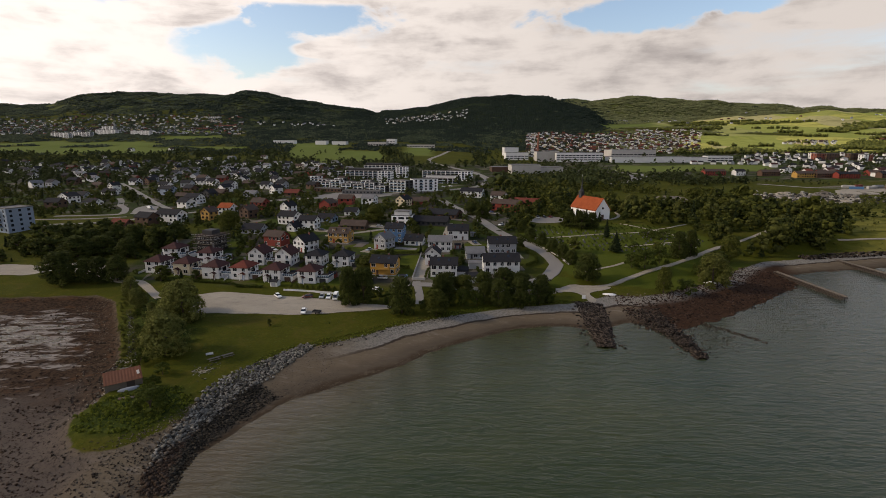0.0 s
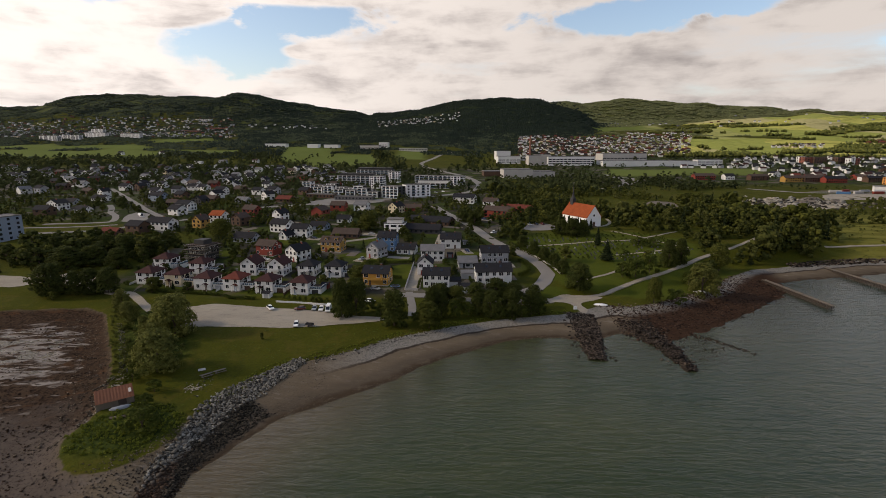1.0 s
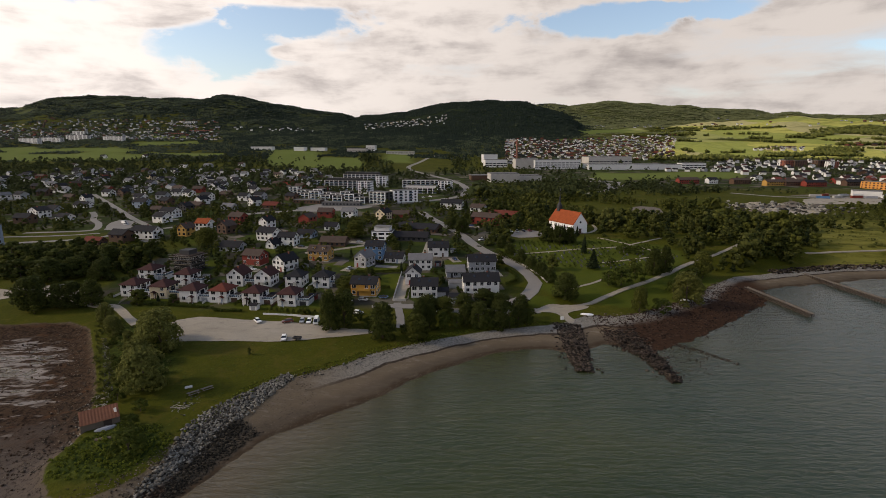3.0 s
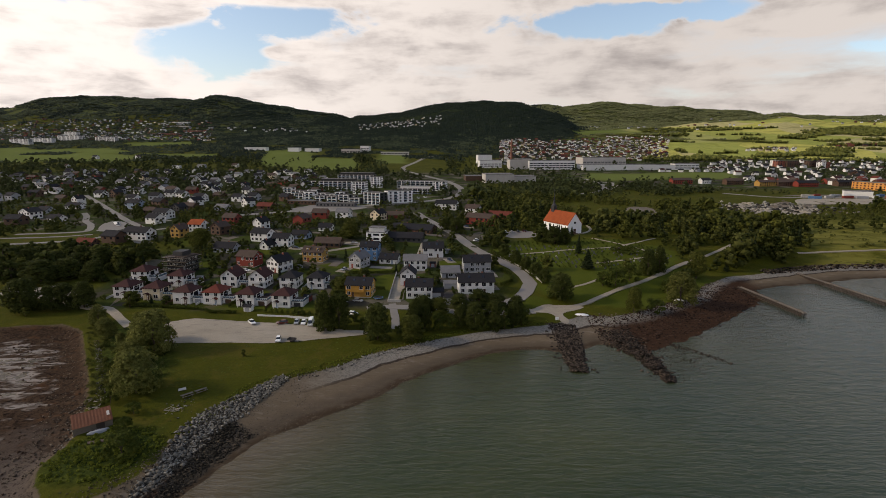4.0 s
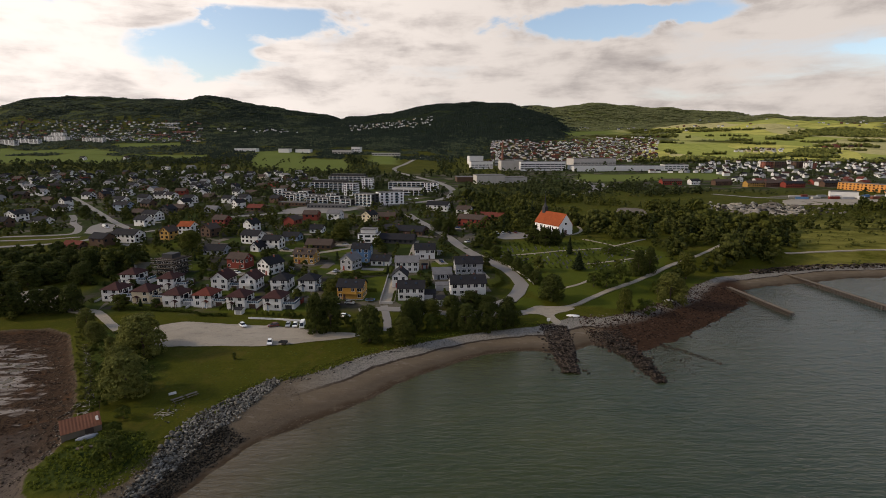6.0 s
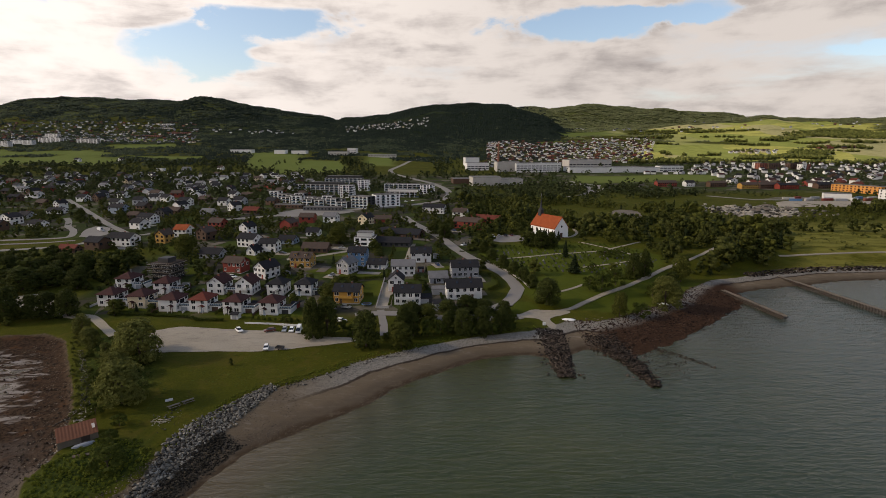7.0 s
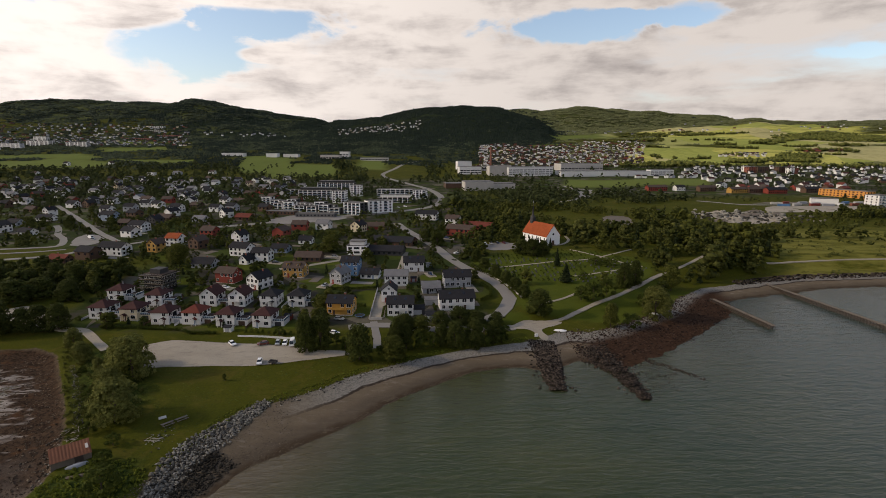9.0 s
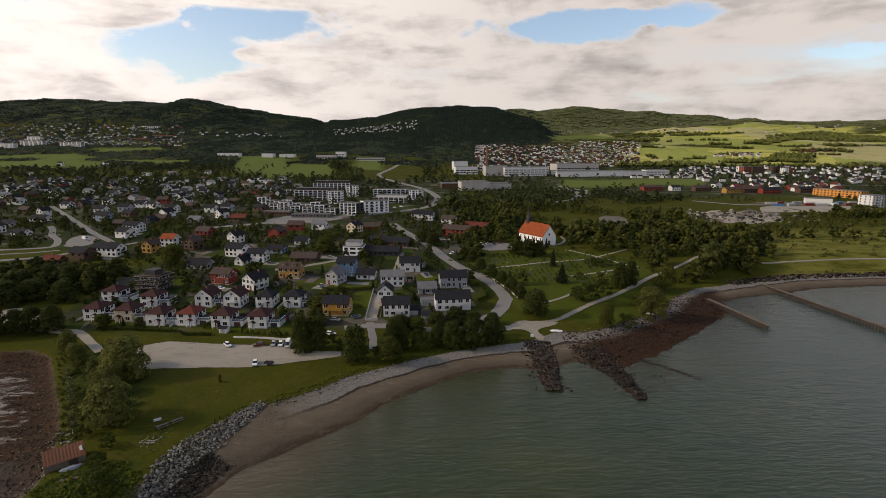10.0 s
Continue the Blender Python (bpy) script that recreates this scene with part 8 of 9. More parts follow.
def rank_growth():
    """Nettles, willow shoots and tall grass on the spit, too many to count."""
    rng = np.random.RandomState(44)
    for ring, cell, lo, hi, key, name, label in ((SCRUB, 0.9, 0.22, 0.75, "nettle", "nettle_growth", "rank green nettles and weeds on the spit"), (THICKET, 2.6, 0.4, 1.6, "willow", "willow_thicket", "grey-green willow thicket along the bay")):
        xs, ys = [p[0] for p in ring], [p[1] for p in ring]
        x, y = jittered(min(xs), max(xs), min(ys), max(ys), cell, rng)
        m = (ring_distance(x, y, ring) + 1.5 * wave_noise(x, y, 9, 45) > 0) & (rng.uniform(0, 1, len(x)) < 0.8) & (np.hypot(x + 88, y - 122) > 4.5)
        x, y = x[m], y[m]
        n = len(x)
        protos = [crown_cloud(500 + k, 60 if key == "nettle" else 190, 0.16 if key == "nettle" else 0.075, 7, 0.0, 0.62) for k in range(4)]
        scatter_clouds(name, protos, x, y, ground(x, y) - 0.05, rng.uniform(lo, hi, n), rng.uniform(0.8, 1.3, n), LEAVES[key], label, "scrub")
    # low bushes between the willows and the bay
    x, y = strip_points([(-146, 208), (-136, 192), (-117, 165), (-103, 145), (-95, 131)], 6, 5, 140, rng)
    scatter_clouds("bay_bushes", [crown_cloud(520 + k, 130, 0.090, 8, 0.0, 0.6) for k in range(4)], x, y, ground(x, y) - 0.1, rng.uniform(0.35, 1.25, 140), rng.uniform(0.9, 1.4, 140), LEAVES["willow"], "low grey-green bushes along the bay", "bushes")
    # rough grass along the turf edge
    x, y = strip_points([(-66, 118), (-62, 130), (-57, 145), (-48, 152), (-36, 160), (-27, 170), (-14, 178), (-4, 184), (14, 192), (27, 196), (40, 200)], 4, 3, 900, rng)
    scatter_clouds("tall_grass", [crown_cloud(540 + k, 30, 0.2, 5, 0.0, 0.7) for k in range(3)], x, y, ground(x, y) - 0.05, rng.uniform(0.12, 0.40, 900), np.full(900, 1.5), LEAVES["nettle"], "tufts of tall grass along the turf edge", "grass")


def lawn_tufts():
    """Coarse grass over the lawn of the spit."""
    rng = np.random.RandomState(46)
    x, y = jittered(-100, 30, 92, 205, 1.15, rng)
    m = (ring_distance(x, y, LAND_RING) > 0.5) & (rng.uniform(0, 1, len(x)) < 0.20 + 0.30 * wave_noise(x, y, 16, 47)) & clear_of(x, y, LANES, 0.8) & (x > -100 + (y - 130) * -0.4)
    x, y = x[m], y[m]
    n = len(x)
    for k, key in enumerate(("nettle", "scrub")):
        h = np.arange(n) % 2 == k
        scatter_clouds("coarse_grass", [crown_cloud(560 + q + 10 * k, 9, 0.34, 4, 0.0, 0.8) for q in range(4)], x[h], y[h], ground(x[h], y[h]) - 0.02, rng.uniform(0.05, 0.13, h.sum()), np.full(h.sum(), 4.0), LEAVES["hedge"], "coarse tufts of grass on the shore lawn", "grass")


rank_growth()
lawn_tufts()
boat_hut(-88.9, 121.9, 38)
rowing_boat(-85.6, 119.2, -55, WALLS["grey"], "grey upturned rowing boat beside the boathouse", 5.0)
rowing_boat(55.6, 208.8, 80, CAR_PAINT["white"], "white upturned rowing boat above the slipway", 5.5)
rowing_boat(104.4, 229.7, 75, CAR_PAINT["white"], "white upturned rowing boat on the shore", 5.0)
picnic_table(-72.8, 137.1, 46)
picnic_table(-70.2, 139.8, 46)


def driftwood(x, y, count, reach, seed):
    """Bleached branches thrown together above the tide."""
    rng = random.Random(seed)
    t = thing("driftwood_pile", x, y, 0, "tangle of bleached grey driftwood branches", "driftwood", "driftwood")
    for k in range(count):
        a, r, turn = rng.uniform(0, 6.283), rng.uniform(0, reach), rng.uniform(0, 6.283)
        c = Vector((math.cos(a) * r, math.sin(a) * r * 0.6, 0.12 + rng.uniform(0, 0.35)))
        d = Vector((math.cos(turn), math.sin(turn), rng.uniform(-0.15, 0.25))) * rng.uniform(0.6, 1.6)
        part("branch", Shape().beam(c - d, c + d, rng.uniform(0.06, 0.13), 6, 0.03), BLEACHED, t)


BLEACHED = paint("bleached_driftwood", (0.36, 0.32, 0.26), 0.9, 0.5, 0.3)
driftwood(-98.5, 135.5, 14, 3.2, 3)
driftwood(-94.5, 131.0, 9, 2.4, 4)
driftwood(-72.0, 129.5, 10, 2.6, 5)


def plank_stack(x, y, turn):
    s = thing("plank_stack", x, y, turn, "stack of weathered planks in the grass", "planks")
    for k in range(5):
        part("plank", Shape().box(-1.8, 1.8, -0.5 + 0.24 * k, -0.29 + 0.24 * k, 0.05 + 0.04 * (k % 2), 0.15 + 0.04 * (k % 2)), WOOD if k % 2 else WALLS["brown"], s)
    part("bearer", Shape().box(-1.2, -1.0, -0.5, 0.75, -0.1, 0.05), TAR_WOOD, s)


plank_stack(-83.4, 114.8, 20)


def slab_table(x, y):
    s = thing("stone_slab", x, y, 30, "pale stone slab lying on the lawn", "stone")
    part("slab", Shape().box(-1.0, 1.0, -0.7, 0.7, 0.1, 0.3, 0.08), WALLS["concrete"], s)
    part("foot", Shape().box(-0.6, 0.6, -0.4, 0.4, -0.1, 0.1), WALLS["concrete"], s)


slab_table(-75.9, 140.5)


def trailer(x, y, turn):
    t = thing("car_trailer", x, y, turn, "dark open car trailer on the gravel", "trailer", z=height_at(x, y) + 0.12)
    part("bed", Shape().box(-0.8, 0.8, -1.4, 1.4, 0.55, 0.65), TAR_WOOD, t)
    for s in (-1, 1):
        part("side_board", Shape().box(s * 0.8 - 0.04, s * 0.8 + 0.04, -1.4, 1.4, 0.65, 1.15), WALLS["dark"], t)
        part("end_board", Shape().box(-0.76, 0.76, s * 1.36 - 0.04, s * 1.36 + 0.04, 0.65, 1.15), WALLS["dark"], t)
        part("wheel", Shape().beam((s * 0.85, 0, 0.3), (s * 1.02, 0, 0.3), 0.3, 12), RUBBER, t)
    part("drawbar", Shape().box(-0.05, 0.05, -2.6, -1.4, 0.5, 0.6), STEEL, t)
    part("jockey_wheel", Shape().beam((0, -2.3, 0), (0, -2.3, 0.55), 0.05, 6), STEEL, t)


trailer(-55.4, 176.9, 80)
tree("birch", -67.5, 163.8, 2.6, 0.9, False, "slender young tree on the shore lawn", "young trees")


def lifebuoy_stand(x, y):
    s = thing("lifebuoy_stand", x, y, 0, "white lifebuoy on a post above the beach", "lifebuoy")
    part("post", Shape().beam((0, 0, -0.3), (0, 0, 1.9), 0.06, 8), WOOD, s)
    ring, n, m = Shape(), 18, 6
    for k in range(n):
        for j in range(m):
            a, b = k * 6.28319 / n, j * 6.28319 / m
            r = 0.5 + 0.12 * math.cos(b)
            ring.v.append((math.cos(a) * r, 0.1 * math.sin(b) - 0.15, 1.6 + math.sin(a) * r))
    ring.f = [(k * m + j, k * m + (j + 1) % m, ((k + 1) % n) * m + (j + 1) % m, ((k + 1) % n) * m + j) for k in range(n) for j in range(m)]
    part("ring", ring, CAR_PAINT["white"], s, soft=True)
    part("board", Shape().box(-0.7, 0.7, -0.06, -0.02, 0.9, 2.3), WALLS["white"], s)


lifebuoy_stand(43.4, 199.9)


# ---- gardens ----
def hedge(pts, tall, deep, label="clipped dark green garden hedge"):
    rng = np.random.RandomState(int(abs(pts[0][0]) * 10) + 3)
    length = sum(math.dist(a, b) for a, b in zip(pts, pts[1:]))
    n = int(length * (tall * 2 + deep) * 14)
    x, y = strip_points(pts, deep, deep, n, rng)
    z = ground(x, y) + tall * rng.uniform(0, 1, n) ** 0.6
    d = rng.normal(0, 1, (n, 3)) + (0, 0, 0.5)
    v, f = leaf_quads(np.stack([x, y, z], 1), d / np.linalg.norm(d, axis=1, keepdims=True), 0.16, rng)
    tagged(new("hedge", cloud_mesh("hedge", v, f, LEAVES["hedge"])), label, "hedge", "garden hedges")


def garden_wall(pts, tall, thick, material, name, label):
    s = Shape()
    for a, b in zip(pts, pts[1:]):
        d = (Vector((*b, 0)) - Vector((*a, 0)))
        q = Vector((-d.y, d.x, 0)).normalized() * thick / 2
        za, zb = height_at(*a), height_at(*b)
        lo = [(a[0] - q.x, a[1] - q.y, za - 0.4), (b[0] - q.x, b[1] - q.y, zb - 0.4), (b[0] + q.x, b[1] + q.y, zb - 0.4), (a[0] + q.x, a[1] + q.y, za - 0.4)]
        hi = [(p[0], p[1], p[2] + 0.4 + tall) for p in lo]
        i = len(s.v)
        s.v += lo + hi
        s.f += [tuple(i + k for k in f) for f in ((3, 2, 1, 0), (4, 5, 6, 7), (0, 1, 5, 4), (1, 2, 6, 5), (2, 3, 7, 6), (3, 0, 4, 7))]
    tagged(part(name, s, material), label, "wall", kind="structure")


garden_wall([(-77, 202.3), (-64.6, 201.2), (-53.8, 199.0)], 0.7, 0.25, WALLS["white"], "low_wall", "low white garden wall above the car park")
garden_wall([(27.8, 301), (33.6, 287.3), (39.7, 273.9), (43.4, 259.7), (45.9, 245.9)], 0.7, 0.5, WALLS["concrete"], "stone_wall", "low pale stone wall along the road")
garden_wall([(-26.4, 260.5), (-26.4, 248.9), (-26.2, 231.5), (-26.1, 219.2)], 1.3, 0.2, WALLS["concrete"], "garden_wall", "pale board fence beside the lawn")
garden_wall([(-26.1, 219.2), (-20.5, 219.0)], 1.1, 0.25, WALLS["concrete"], "garden_wall", "pale wall across the end of the yard")
hedge([(-53.1, 262.1), (-39.2, 260.9), (-27.2, 262.5)], 1.7, 1.2)
hedge([(-138.4, 213.3), (-120, 211.5), (-102.2, 208.9)], 1.3, 1.4)
hedge([(-101.5, 208.6), (-97.8, 205.6), (-86.7, 205.2)], 1.2, 1.4)
hedge([(-50.5, 225), (-50.8, 243), (-52, 258)], 1.5, 1.2)
hedge([(28, 268), (31.5, 258), (31, 248), (25, 241)], 1.8, 1.4, "dark hedge along the bend of the road")
hedge([(26, 304), (33, 288.5), (39.5, 275), (44, 260)], 2.2, 2.0, "overgrown dark hedge beside the cemetery wall")
for k in range(9):
    tree("hedge", -75.0 + k * 2.36, 206.3 - k * 0.37, 1.7, 0.62, False, "round clipped shrub behind the white wall", "clipped shrubs")


def shed(x, y, turn, w, d, tall, wall, roof, label):
    s = thing("shed", x, y, turn, label, "shed", "sheds and garages")
    part("wall", body_shape(w, d, tall, tall * 0.35, "gable", 0.6), WALLS[wall], s)
    part("roof", roof_shape(w, d, tall, tall * 0.35, "gable", 0.25, 0.12), ROOFS[roof], s)
    door = part("door", Shape().box(-w * 0.3, w * 0.3, -0.04, 0.02, 0, min(2.1, tall * 0.85)), WALLS["grey"], s, at=pose(0, -d / 2 - 0.005, 0))
    part("handle", Shape().box(-0.1, 0.1, -0.08, -0.04, 1.0, 1.06), STEEL, door)


shed(-82.8, 208.4, -10, 3.2, 2.6, 2.0, "white", "dark", "small white garden shed with dark roof")
shed(2.4, 219.6, 4, 8.0, 6.0, 2.7, "white", "dark", "white garage with dark low roof")
shed(-5.5, 227.5, 4, 7.0, 6.0, 2.8, "dark", "dark", "black-stained garage with dark roof")
shed(1.8, 240.0, 4, 7.5, 6.0, 2.6, "grey", "grey", "grey garden shed with grey roof")


def trampoline(x, y):
    t = thing("trampoline", x, y, 0, "round dark blue garden trampoline on the lawn", "trampoline")
    part("mat", Shape().beam((0, 0, 0.72), (0, 0, 0.76), 1.9, 24), RUBBER, t)
    part("pad", Shape().beam((0, 0, 0.66), (0, 0, 0.715), 2.2, 24), WALLS["blue"], t)
    for k in range(6):
        a = k * 1.0472
        part("leg", Shape().beam((math.cos(a) * 2.0, math.sin(a) * 2.0, -0.05), (math.cos(a) * 2.0, math.sin(a) * 2.0, 0.66), 0.04, 6), STEEL, t)


trampoline(-30.8, 223.0)


# ---- house behind scaffolding ----
def scaffolded_house(x, y, turn):
    w, d, eave = 11, 10, 8.2
    h = thing("house", x, y, turn, "tall brown house under renovation, wrapped in scaffolding", "house", "houses of the town")
    part("wall", Shape().box(-w / 2, w / 2, -d / 2, d / 2, -1.5, eave), WALLS["dark"], h)
    part("roof", Shape().box(-w / 2 - 0.3, w / 2 + 0.3, -d / 2 - 0.3, d / 2 + 0.3, eave, eave + 0.3), ROOFS["brown"], h)
    part("penthouse", Shape().box(-3, 3, -3, 3, eave + 0.3, eave + 2.6), WALLS["dark"], h)
    for f in range(3):
        for k in range(4):
            add_window(h, -4.1 + 2.7 * k, -d / 2, 0.9 + 2.7 * f, 0, 1.2, 1.3, True)
            add_window(h, w / 2, -3.7 + 2.5 * k, 0.9 + 2.7 * f, 90, 1.2, 1.3, True)
    s = thing("scaffolding", x, y, turn, "steel scaffolding with plank decks round a house", "scaffolding")
    pole = Shape().beam((0, 0, -0.6), (0, 0, eave + 1.6), 0.06, 6).mesh("standard", TAR_WOOD)
    for k in range(7):
        for q in (-d / 2 - 0.5, -d / 2 - 1.6):
            part("standard", pole, None, s, at=pose(-w / 2 - 1.4 + k * (w + 2.8) / 6, q, 0))
        for q in (w / 2 + 0.5, w / 2 + 1.6):
            part("standard", pole, None, s, at=pose(q, -d / 2 - 1.4 + k * (d + 2.4) / 6, 0))
    for f in range(4):
        z = 1.9 + 2.0 * f
        part("deck", Shape().box(-w / 2 - 1.5, w / 2 + 0.4, -d / 2 - 1.65, -d / 2 - 0.45, z, z + 0.07), WOOD, s)
        part("deck", Shape().box(w / 2 + 0.45, w / 2 + 1.65, -d / 2 - 1.65, d / 2 + 1.0, z, z + 0.07), WOOD, s)
        part("guard_rail", Shape().box(-w / 2 - 1.5, w / 2 + 1.6, -d / 2 - 1.72, -d / 2 - 1.66, z + 0.95, z + 1.03), STEEL, s)


scaffolded_house(-139.5, 266.5, -14)


# ---- the churchyard ----
def churchyard():
    rng = random.Random(8)
    stone = Shape().box(-0.35, 0.35, -0.1, 0.1, 0, 0.75, 0.12).box(-0.45, 0.45, -0.2, 0.2, -0.1, 0.1).mesh("headstone", WALLS["concrete"])
    dark = Shape().box(-0.4, 0.4, -0.1, 0.1, 0, 0.9, 0.1).box(-0.5, 0.5, -0.2, 0.2, -0.1, 0.1).mesh("headstone", WALLS["charcoal"])
    made = 0
    shrubs = []
    for r in range(28):
        for c in range(34):
            x, y = 33 + c * 3.0 + rng.uniform(-0.35, 0.35), 267 + r * 2.8 + rng.uniform(-0.3, 0.3)
            y -= 0.10 * (x - 80)
            if math.hypot((x - 82) / 52, (y - 306) / 38) > 0.95 or rng.random() < 0.30 or any((x - a) ** 2 + (y - b) ** 2 < (w + 1) ** 2 for a, b, w in LANES):
                continue
            if rng.random() < 0.5 and made < 150:
                g = thing("gravestone", x, y, rng.uniform(-6, 6), "small upright grey gravestone on the churchyard lawn", "gravestone", "gravestones")
                part("headstone", stone if rng.random() < 0.12 else dark, None, g)
                made += 1
            else:
                shrubs.append((x, y))
    p = np.array(shrubs)
    n = len(p)
    q = np.random.RandomState(4)
    scatter_clouds("grave_shrubs", [crown_cloud(400 + k, 40, 0.16, 6, 0.0, 0.6) for k in range(3)], p[:, 0], p[:, 1], ground(p[:, 0], p[:, 1]), q.uniform(0.6, 1.3, n), np.full(n, 1.0), LEAVES["hedge"], "low dark shrubs between the graves", "shrubs")


churchyard()


def rubble_field():
    """Broken concrete strewn over the cleared ground."""
    rng = np.random.RandomState(61)
    x, y = rng.normal(308, 28, 420), rng.normal(488, 18, 420)
    strew("rubble", x, y, rng.uniform(0.5, 2.3, 420), ROCK, "broken grey concrete and stones on bare ground", "rubble")


rubble_field()


def heath_growth():
    """Tussocks and low bushes over the heath."""
    rng = np.random.RandomState(63)
    x, y = jittered(200, 440, 300, 440, 3.4, rng)
    m = (ring_distance(x, y, LAND_RING) > 3) & (rng.uniform(0, 1, len(x)) < 0.30 + 0.4 * wave_noise(x, y, 34, 64)) & clear_of(x, y, LANES, 1.5)
    x, y = x[m], y[m]
    n = len(x)
    tall = np.where(rng.uniform(0, 1, n) < 0.08, rng.uniform(1.2, 2.8, n), rng.uniform(0.25, 0.7, n))
    scatter_clouds("heath_tussocks", [crown_cloud(590 + k, 22, 0.2, 5, 0.0, 0.75) for k in range(4)], x, y, ground(x, y) - 0.05, tall, np.full(n, 1.5), LEAVES["scrub"], "tussocks and low bushes on the heath", "heath")


heath_growth()


def container(x, y, turn, material, words):
    """A storage container with ribbed sides and doors."""
    t = thing("storage_container", x, y, turn, words + " steel storage container on the yard", "container", "storage containers")
    s = Shape().box(-6, 6, -1.2, 1.2, 0.15, 2.7)
    for k in range(12):
        s.box(-5.7 + k, -5.3 + k, -1.27, -1.2, 0.3, 2.5)
    part("body", s, material, t)
    part("door", Shape().box(6.0, 6.08, -1.1, 1.1, 0.3, 2.6), material, t)


for k in range(14):
    key = ("blue", "brick", "white", "grey", "red", "concrete")[k * 5 % 6]
    container(400 + (k % 7) * 17 + (k * 7) % 5, 566 + (k // 7) * 18 + (k * 5) % 7, (k * 37) % 50 - 20, WALLS[key], {"blue": "blue", "brick": "rust-red", "white": "white", "grey": "grey", "red": "red", "concrete": "pale grey"}[key])

# ---- garden hedges and fences ----
garden_wall([(-151.4, 221.7), (-150.7, 228.2), (-150.0, 235.2)], 0.95, 0.12, WALLS["grey"], "garden_fence", "low board fence between gardens")
hedge([(-149.8, 235.4), (-143.8, 235.1), (-135.9, 234.0)], 1.6, 1.0)
garden_wall([(-136.6, 219.0), (-135.9, 225.4), (-135.2, 232.4)], 0.95, 0.12, WALLS["grey"], "garden_fence", "low board fence between gardens")
hedge([(-134.9, 232.7), (-128.9, 232.4), (-121.0, 231.2)], 1.4, 1.0)
garden_wall([(-121.1, 214.6), (-120.4, 221.1), (-119.6, 228.1)], 0.95, 0.12, WALLS["brown"], "garden_fence", "low board fence between gardens")
hedge([(-119.4, 228.4), (-113.4, 228.0), (-105.5, 226.9)], 1.4, 1.0)
shed(-106.6, 225.2, -6, 3.0, 2.6, 2.0, "red", "dark", "small garden shed beside the house")
garden_wall([(-107.6, 213.9), (-107.0, 220.4), (-106.2, 227.4)], 0.95, 0.12, WALLS["white"], "garden_fence", "low board fence between gardens")
hedge([(-106.0, 227.7), (-100.0, 227.3), (-92.1, 226.2)], 1.7, 1.0)
hedge([(-92.5, 211.6), (-91.8, 218.1), (-91.1, 225.1)], 1.5, 0.9)
hedge([(-90.8, 225.3), (-84.8, 225.0), (-76.9, 223.9)], 1.5, 1.0)
shed(-79.1, 222.3, -6, 3.0, 2.6, 2.0, "brown", "dark", "small garden shed beside the house")
garden_wall([(-76.7, 210.3), (-76.1, 216.8), (-75.3, 223.7)], 0.95, 0.12, WALLS["brown"], "garden_fence", "low board fence between gardens")
shed(-61.4, 220.8, -6, 3.0, 2.6, 2.0, "red", "dark", "small garden shed beside the house")
hedge([(-134.1, 251.9), (-128.1, 251.6), (-120.1, 250.4)], 1.3, 1.0)
shed(-122.0, 248.8, -6, 3.0, 2.6, 2.0, "brown", "felt", "small garden shed beside the house")
hedge([(-109.9, 236.7), (-109.2, 243.1), (-108.5, 250.1)], 1.3, 0.9)
hedge([(-108.2, 250.4), (-102.2, 250.0), (-94.3, 248.9)], 1.5, 1.0)
shed(-95.9, 247.3, -6, 3.0, 2.6, 2.0, "grey", "felt", "small garden shed beside the house")
garden_wall([(-96.2, 235.7), (-95.5, 242.1), (-94.8, 249.1)], 0.95, 0.12, WALLS["brown"], "garden_fence", "low board fence between gardens")
hedge([(-94.6, 249.4), (-88.6, 249.0), (-80.6, 247.9)], 1.6, 1.0)
shed(-80.9, 246.1, -6, 3.0, 2.6, 2.0, "brown", "grey", "small garden shed beside the house")
hedge([(-81.5, 235.3), (-80.9, 241.8), (-80.1, 248.8)], 1.2, 0.9)
hedge([(-79.9, 249.0), (-73.9, 248.7), (-66.0, 247.6)], 1.3, 1.0)
garden_wall([(-68.5, 234.9), (-67.8, 241.4), (-67.0, 248.4)], 0.95, 0.12, WALLS["white"], "garden_fence", "low board fence between gardens")
hedge([(-66.8, 248.6), (-60.8, 248.3), (-52.9, 247.2)], 1.1, 1.0)
hedge([(-117.8, 274.5), (-116.1, 280.3), (-114.4, 286.5)], 1.4, 0.9)
hedge([(-97.9, 265.2), (-94.4, 271.3), (-90.7, 277.8)], 1.1, 0.9)
hedge([(-90.4, 277.9), (-84.8, 275.0), (-77.8, 270.7)], 1.6, 1.0)
shed(-79.1, 269.4, -30, 3.0, 2.6, 2.0, "grey", "felt", "small garden shed beside the house")
hedge([(-84.1, 283.3), (-83.1, 289.2), (-81.9, 295.6)], 1.6, 0.9)
hedge([(-81.7, 295.9), (-73.7, 294.8), (-64.0, 292.7)], 1.3, 1.0)
hedge([(-50.0, 284.4), (-44.7, 282.2), (-37.8, 278.7)], 1.7, 1.0)
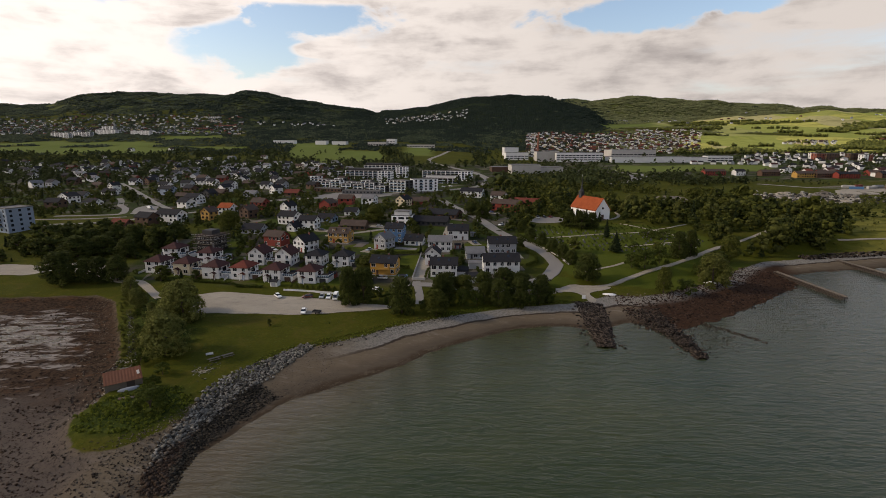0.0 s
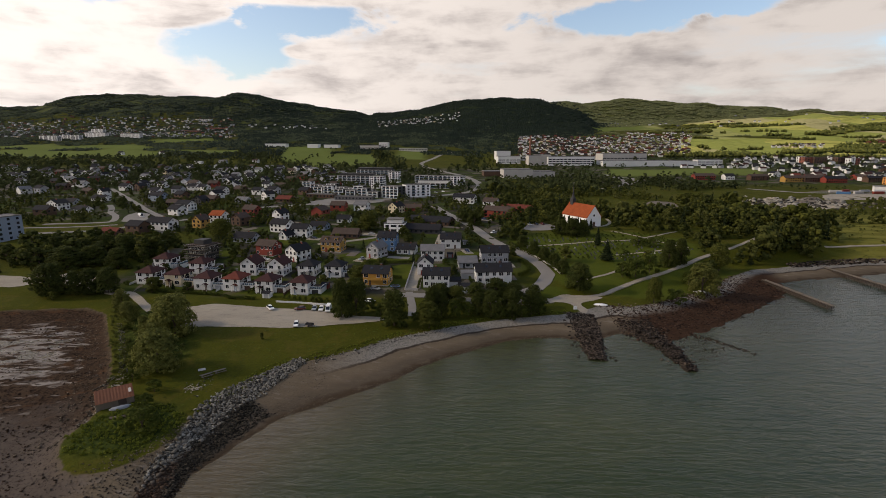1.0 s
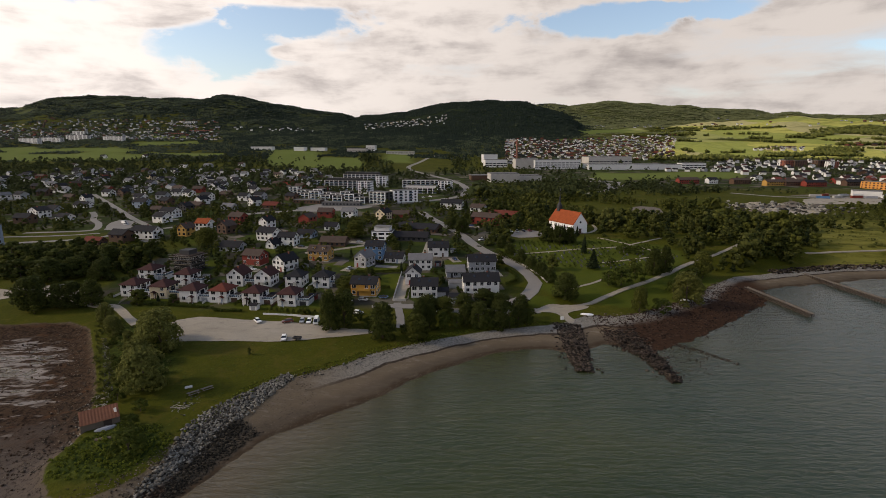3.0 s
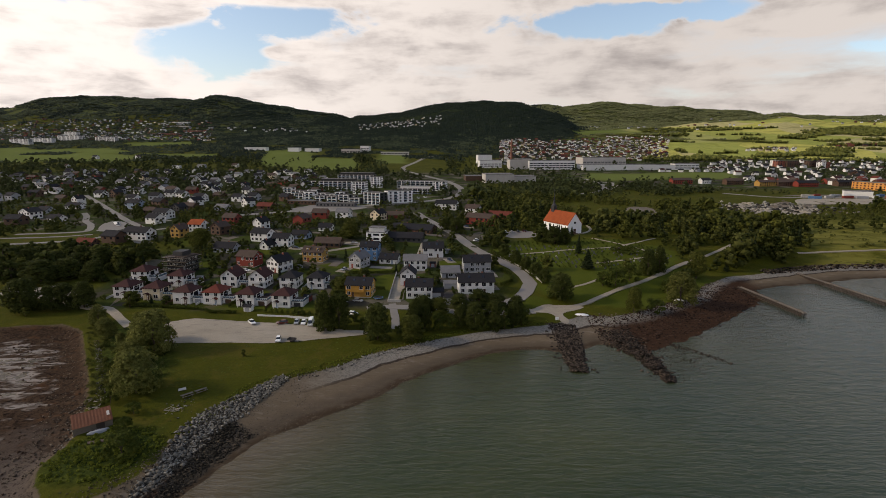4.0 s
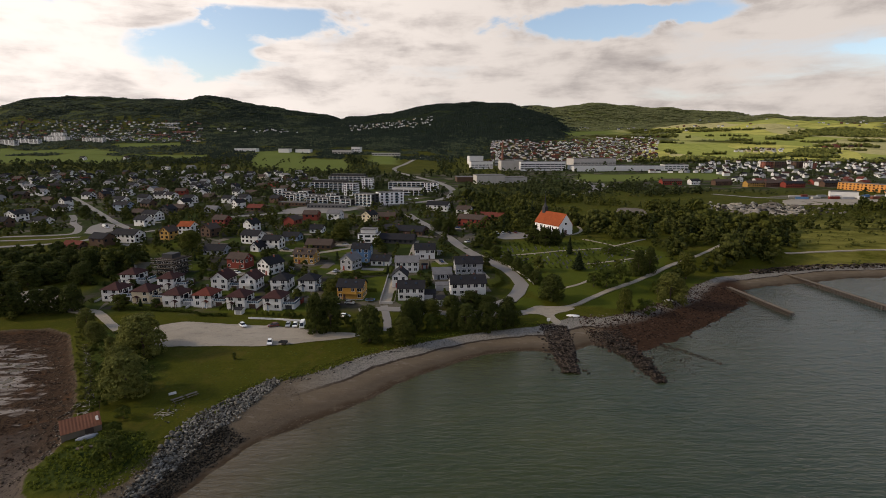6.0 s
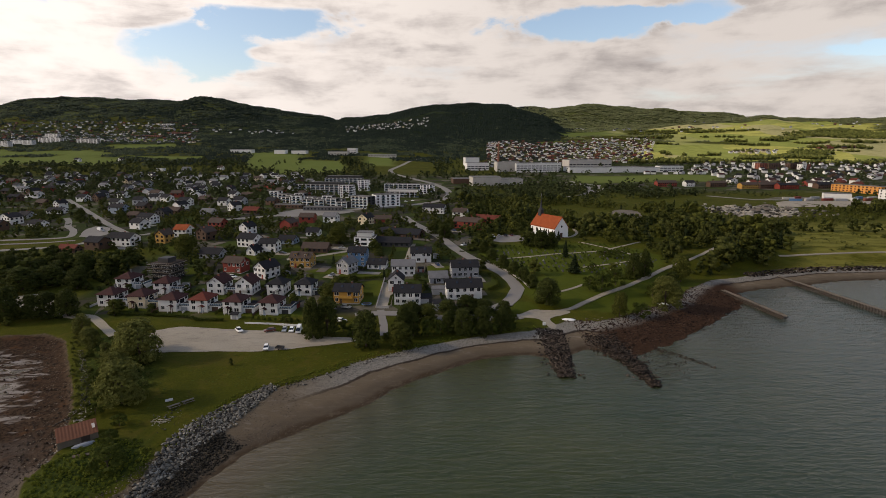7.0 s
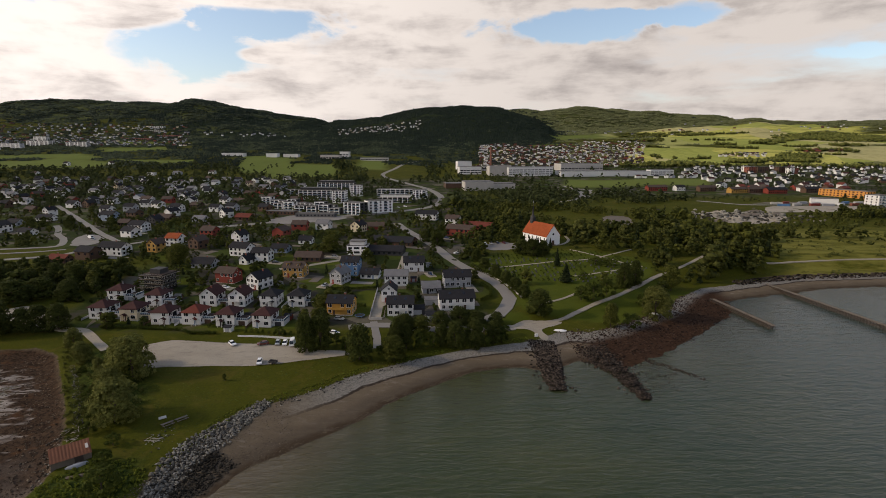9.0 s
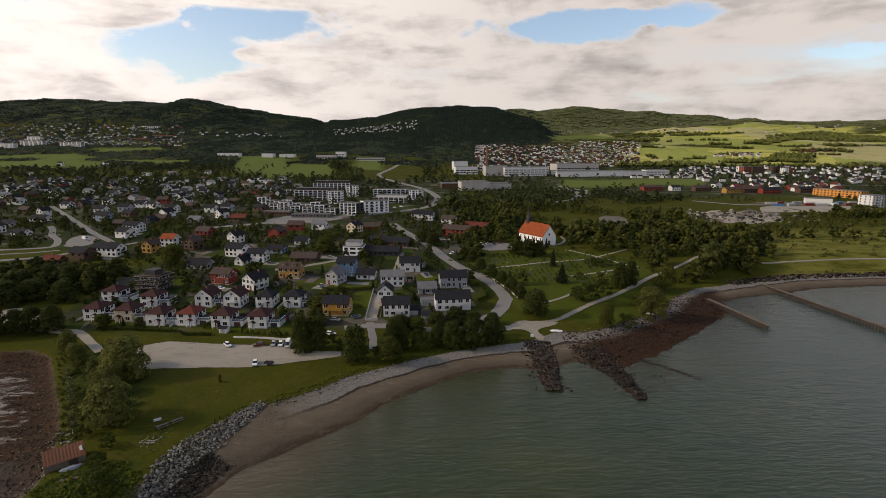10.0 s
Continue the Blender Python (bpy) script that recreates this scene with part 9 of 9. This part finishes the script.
hedge([(-51.8, 284.9), (-51.0, 290.8), (-50.1, 297.3)], 1.1, 0.9)
hedge([(-49.9, 297.5), (-42.9, 296.9), (-34.0, 295.3)], 1.1, 1.0)
shed(-34.9, 293.6, -8, 3.0, 2.6, 2.0, "white", "dark", "small garden shed beside the house")
garden_wall([(-40.4, 279.2), (-39.5, 285.1), (-38.6, 291.6)], 0.95, 0.12, WALLS["brown"], "garden_fence", "low board fence between gardens")
hedge([(-48.2, 223.9), (-47.6, 230.1), (-46.8, 236.8)], 1.1, 0.9)
hedge([(-46.6, 237.1), (-38.9, 236.6), (-29.2, 235.3)], 1.7, 1.0)
hedge([(-25.4, 264.5), (-25.4, 270.5), (-25.4, 277.0)], 0.9, 0.9)
shed(-8.2, 275.5, 0, 3.0, 2.6, 2.0, "red", "dark", "small garden shed beside the house")
hedge([(-24.7, 253.5), (-19.2, 253.8), (-11.7, 253.5)], 1.1, 1.0)
hedge([(-20.7, 221.1), (-20.7, 227.3), (-20.7, 234.1)], 1.0, 0.9)
hedge([(-20.5, 234.4), (-12.7, 234.7), (-3.0, 234.4)], 1.0, 1.0)
hedge([(-16.3, 291.1), (-16.5, 297.6), (-16.8, 304.6)], 1.5, 0.9)
shed(0.0, 303.7, 2, 3.0, 2.6, 2.0, "white", "grey", "small garden shed beside the house")
garden_wall([(6.4, 261.0), (5.7, 267.5), (5.0, 274.5)], 0.95, 0.12, WALLS["white"], "garden_fence", "low board fence between gardens")
hedge([(5.1, 274.8), (14.1, 276.0), (25.0, 276.9)], 1.4, 1.0)
hedge([(3.2, 226.9), (2.5, 233.4), (1.8, 240.3)], 1.5, 0.9)
hedge([(2.0, 240.6), (11.9, 242.0), (23.8, 242.9)], 1.1, 1.0)
hedge([(-6.1, 264.6), (0.3, 265.5), (8.8, 266.1)], 1.4, 1.0)
hedge([(-143.5, 303.0), (-142.4, 309.4), (-141.2, 316.3)], 1.3, 0.9)
hedge([(-140.9, 316.5), (-132.5, 315.3), (-122.2, 313.2)], 1.6, 1.0)
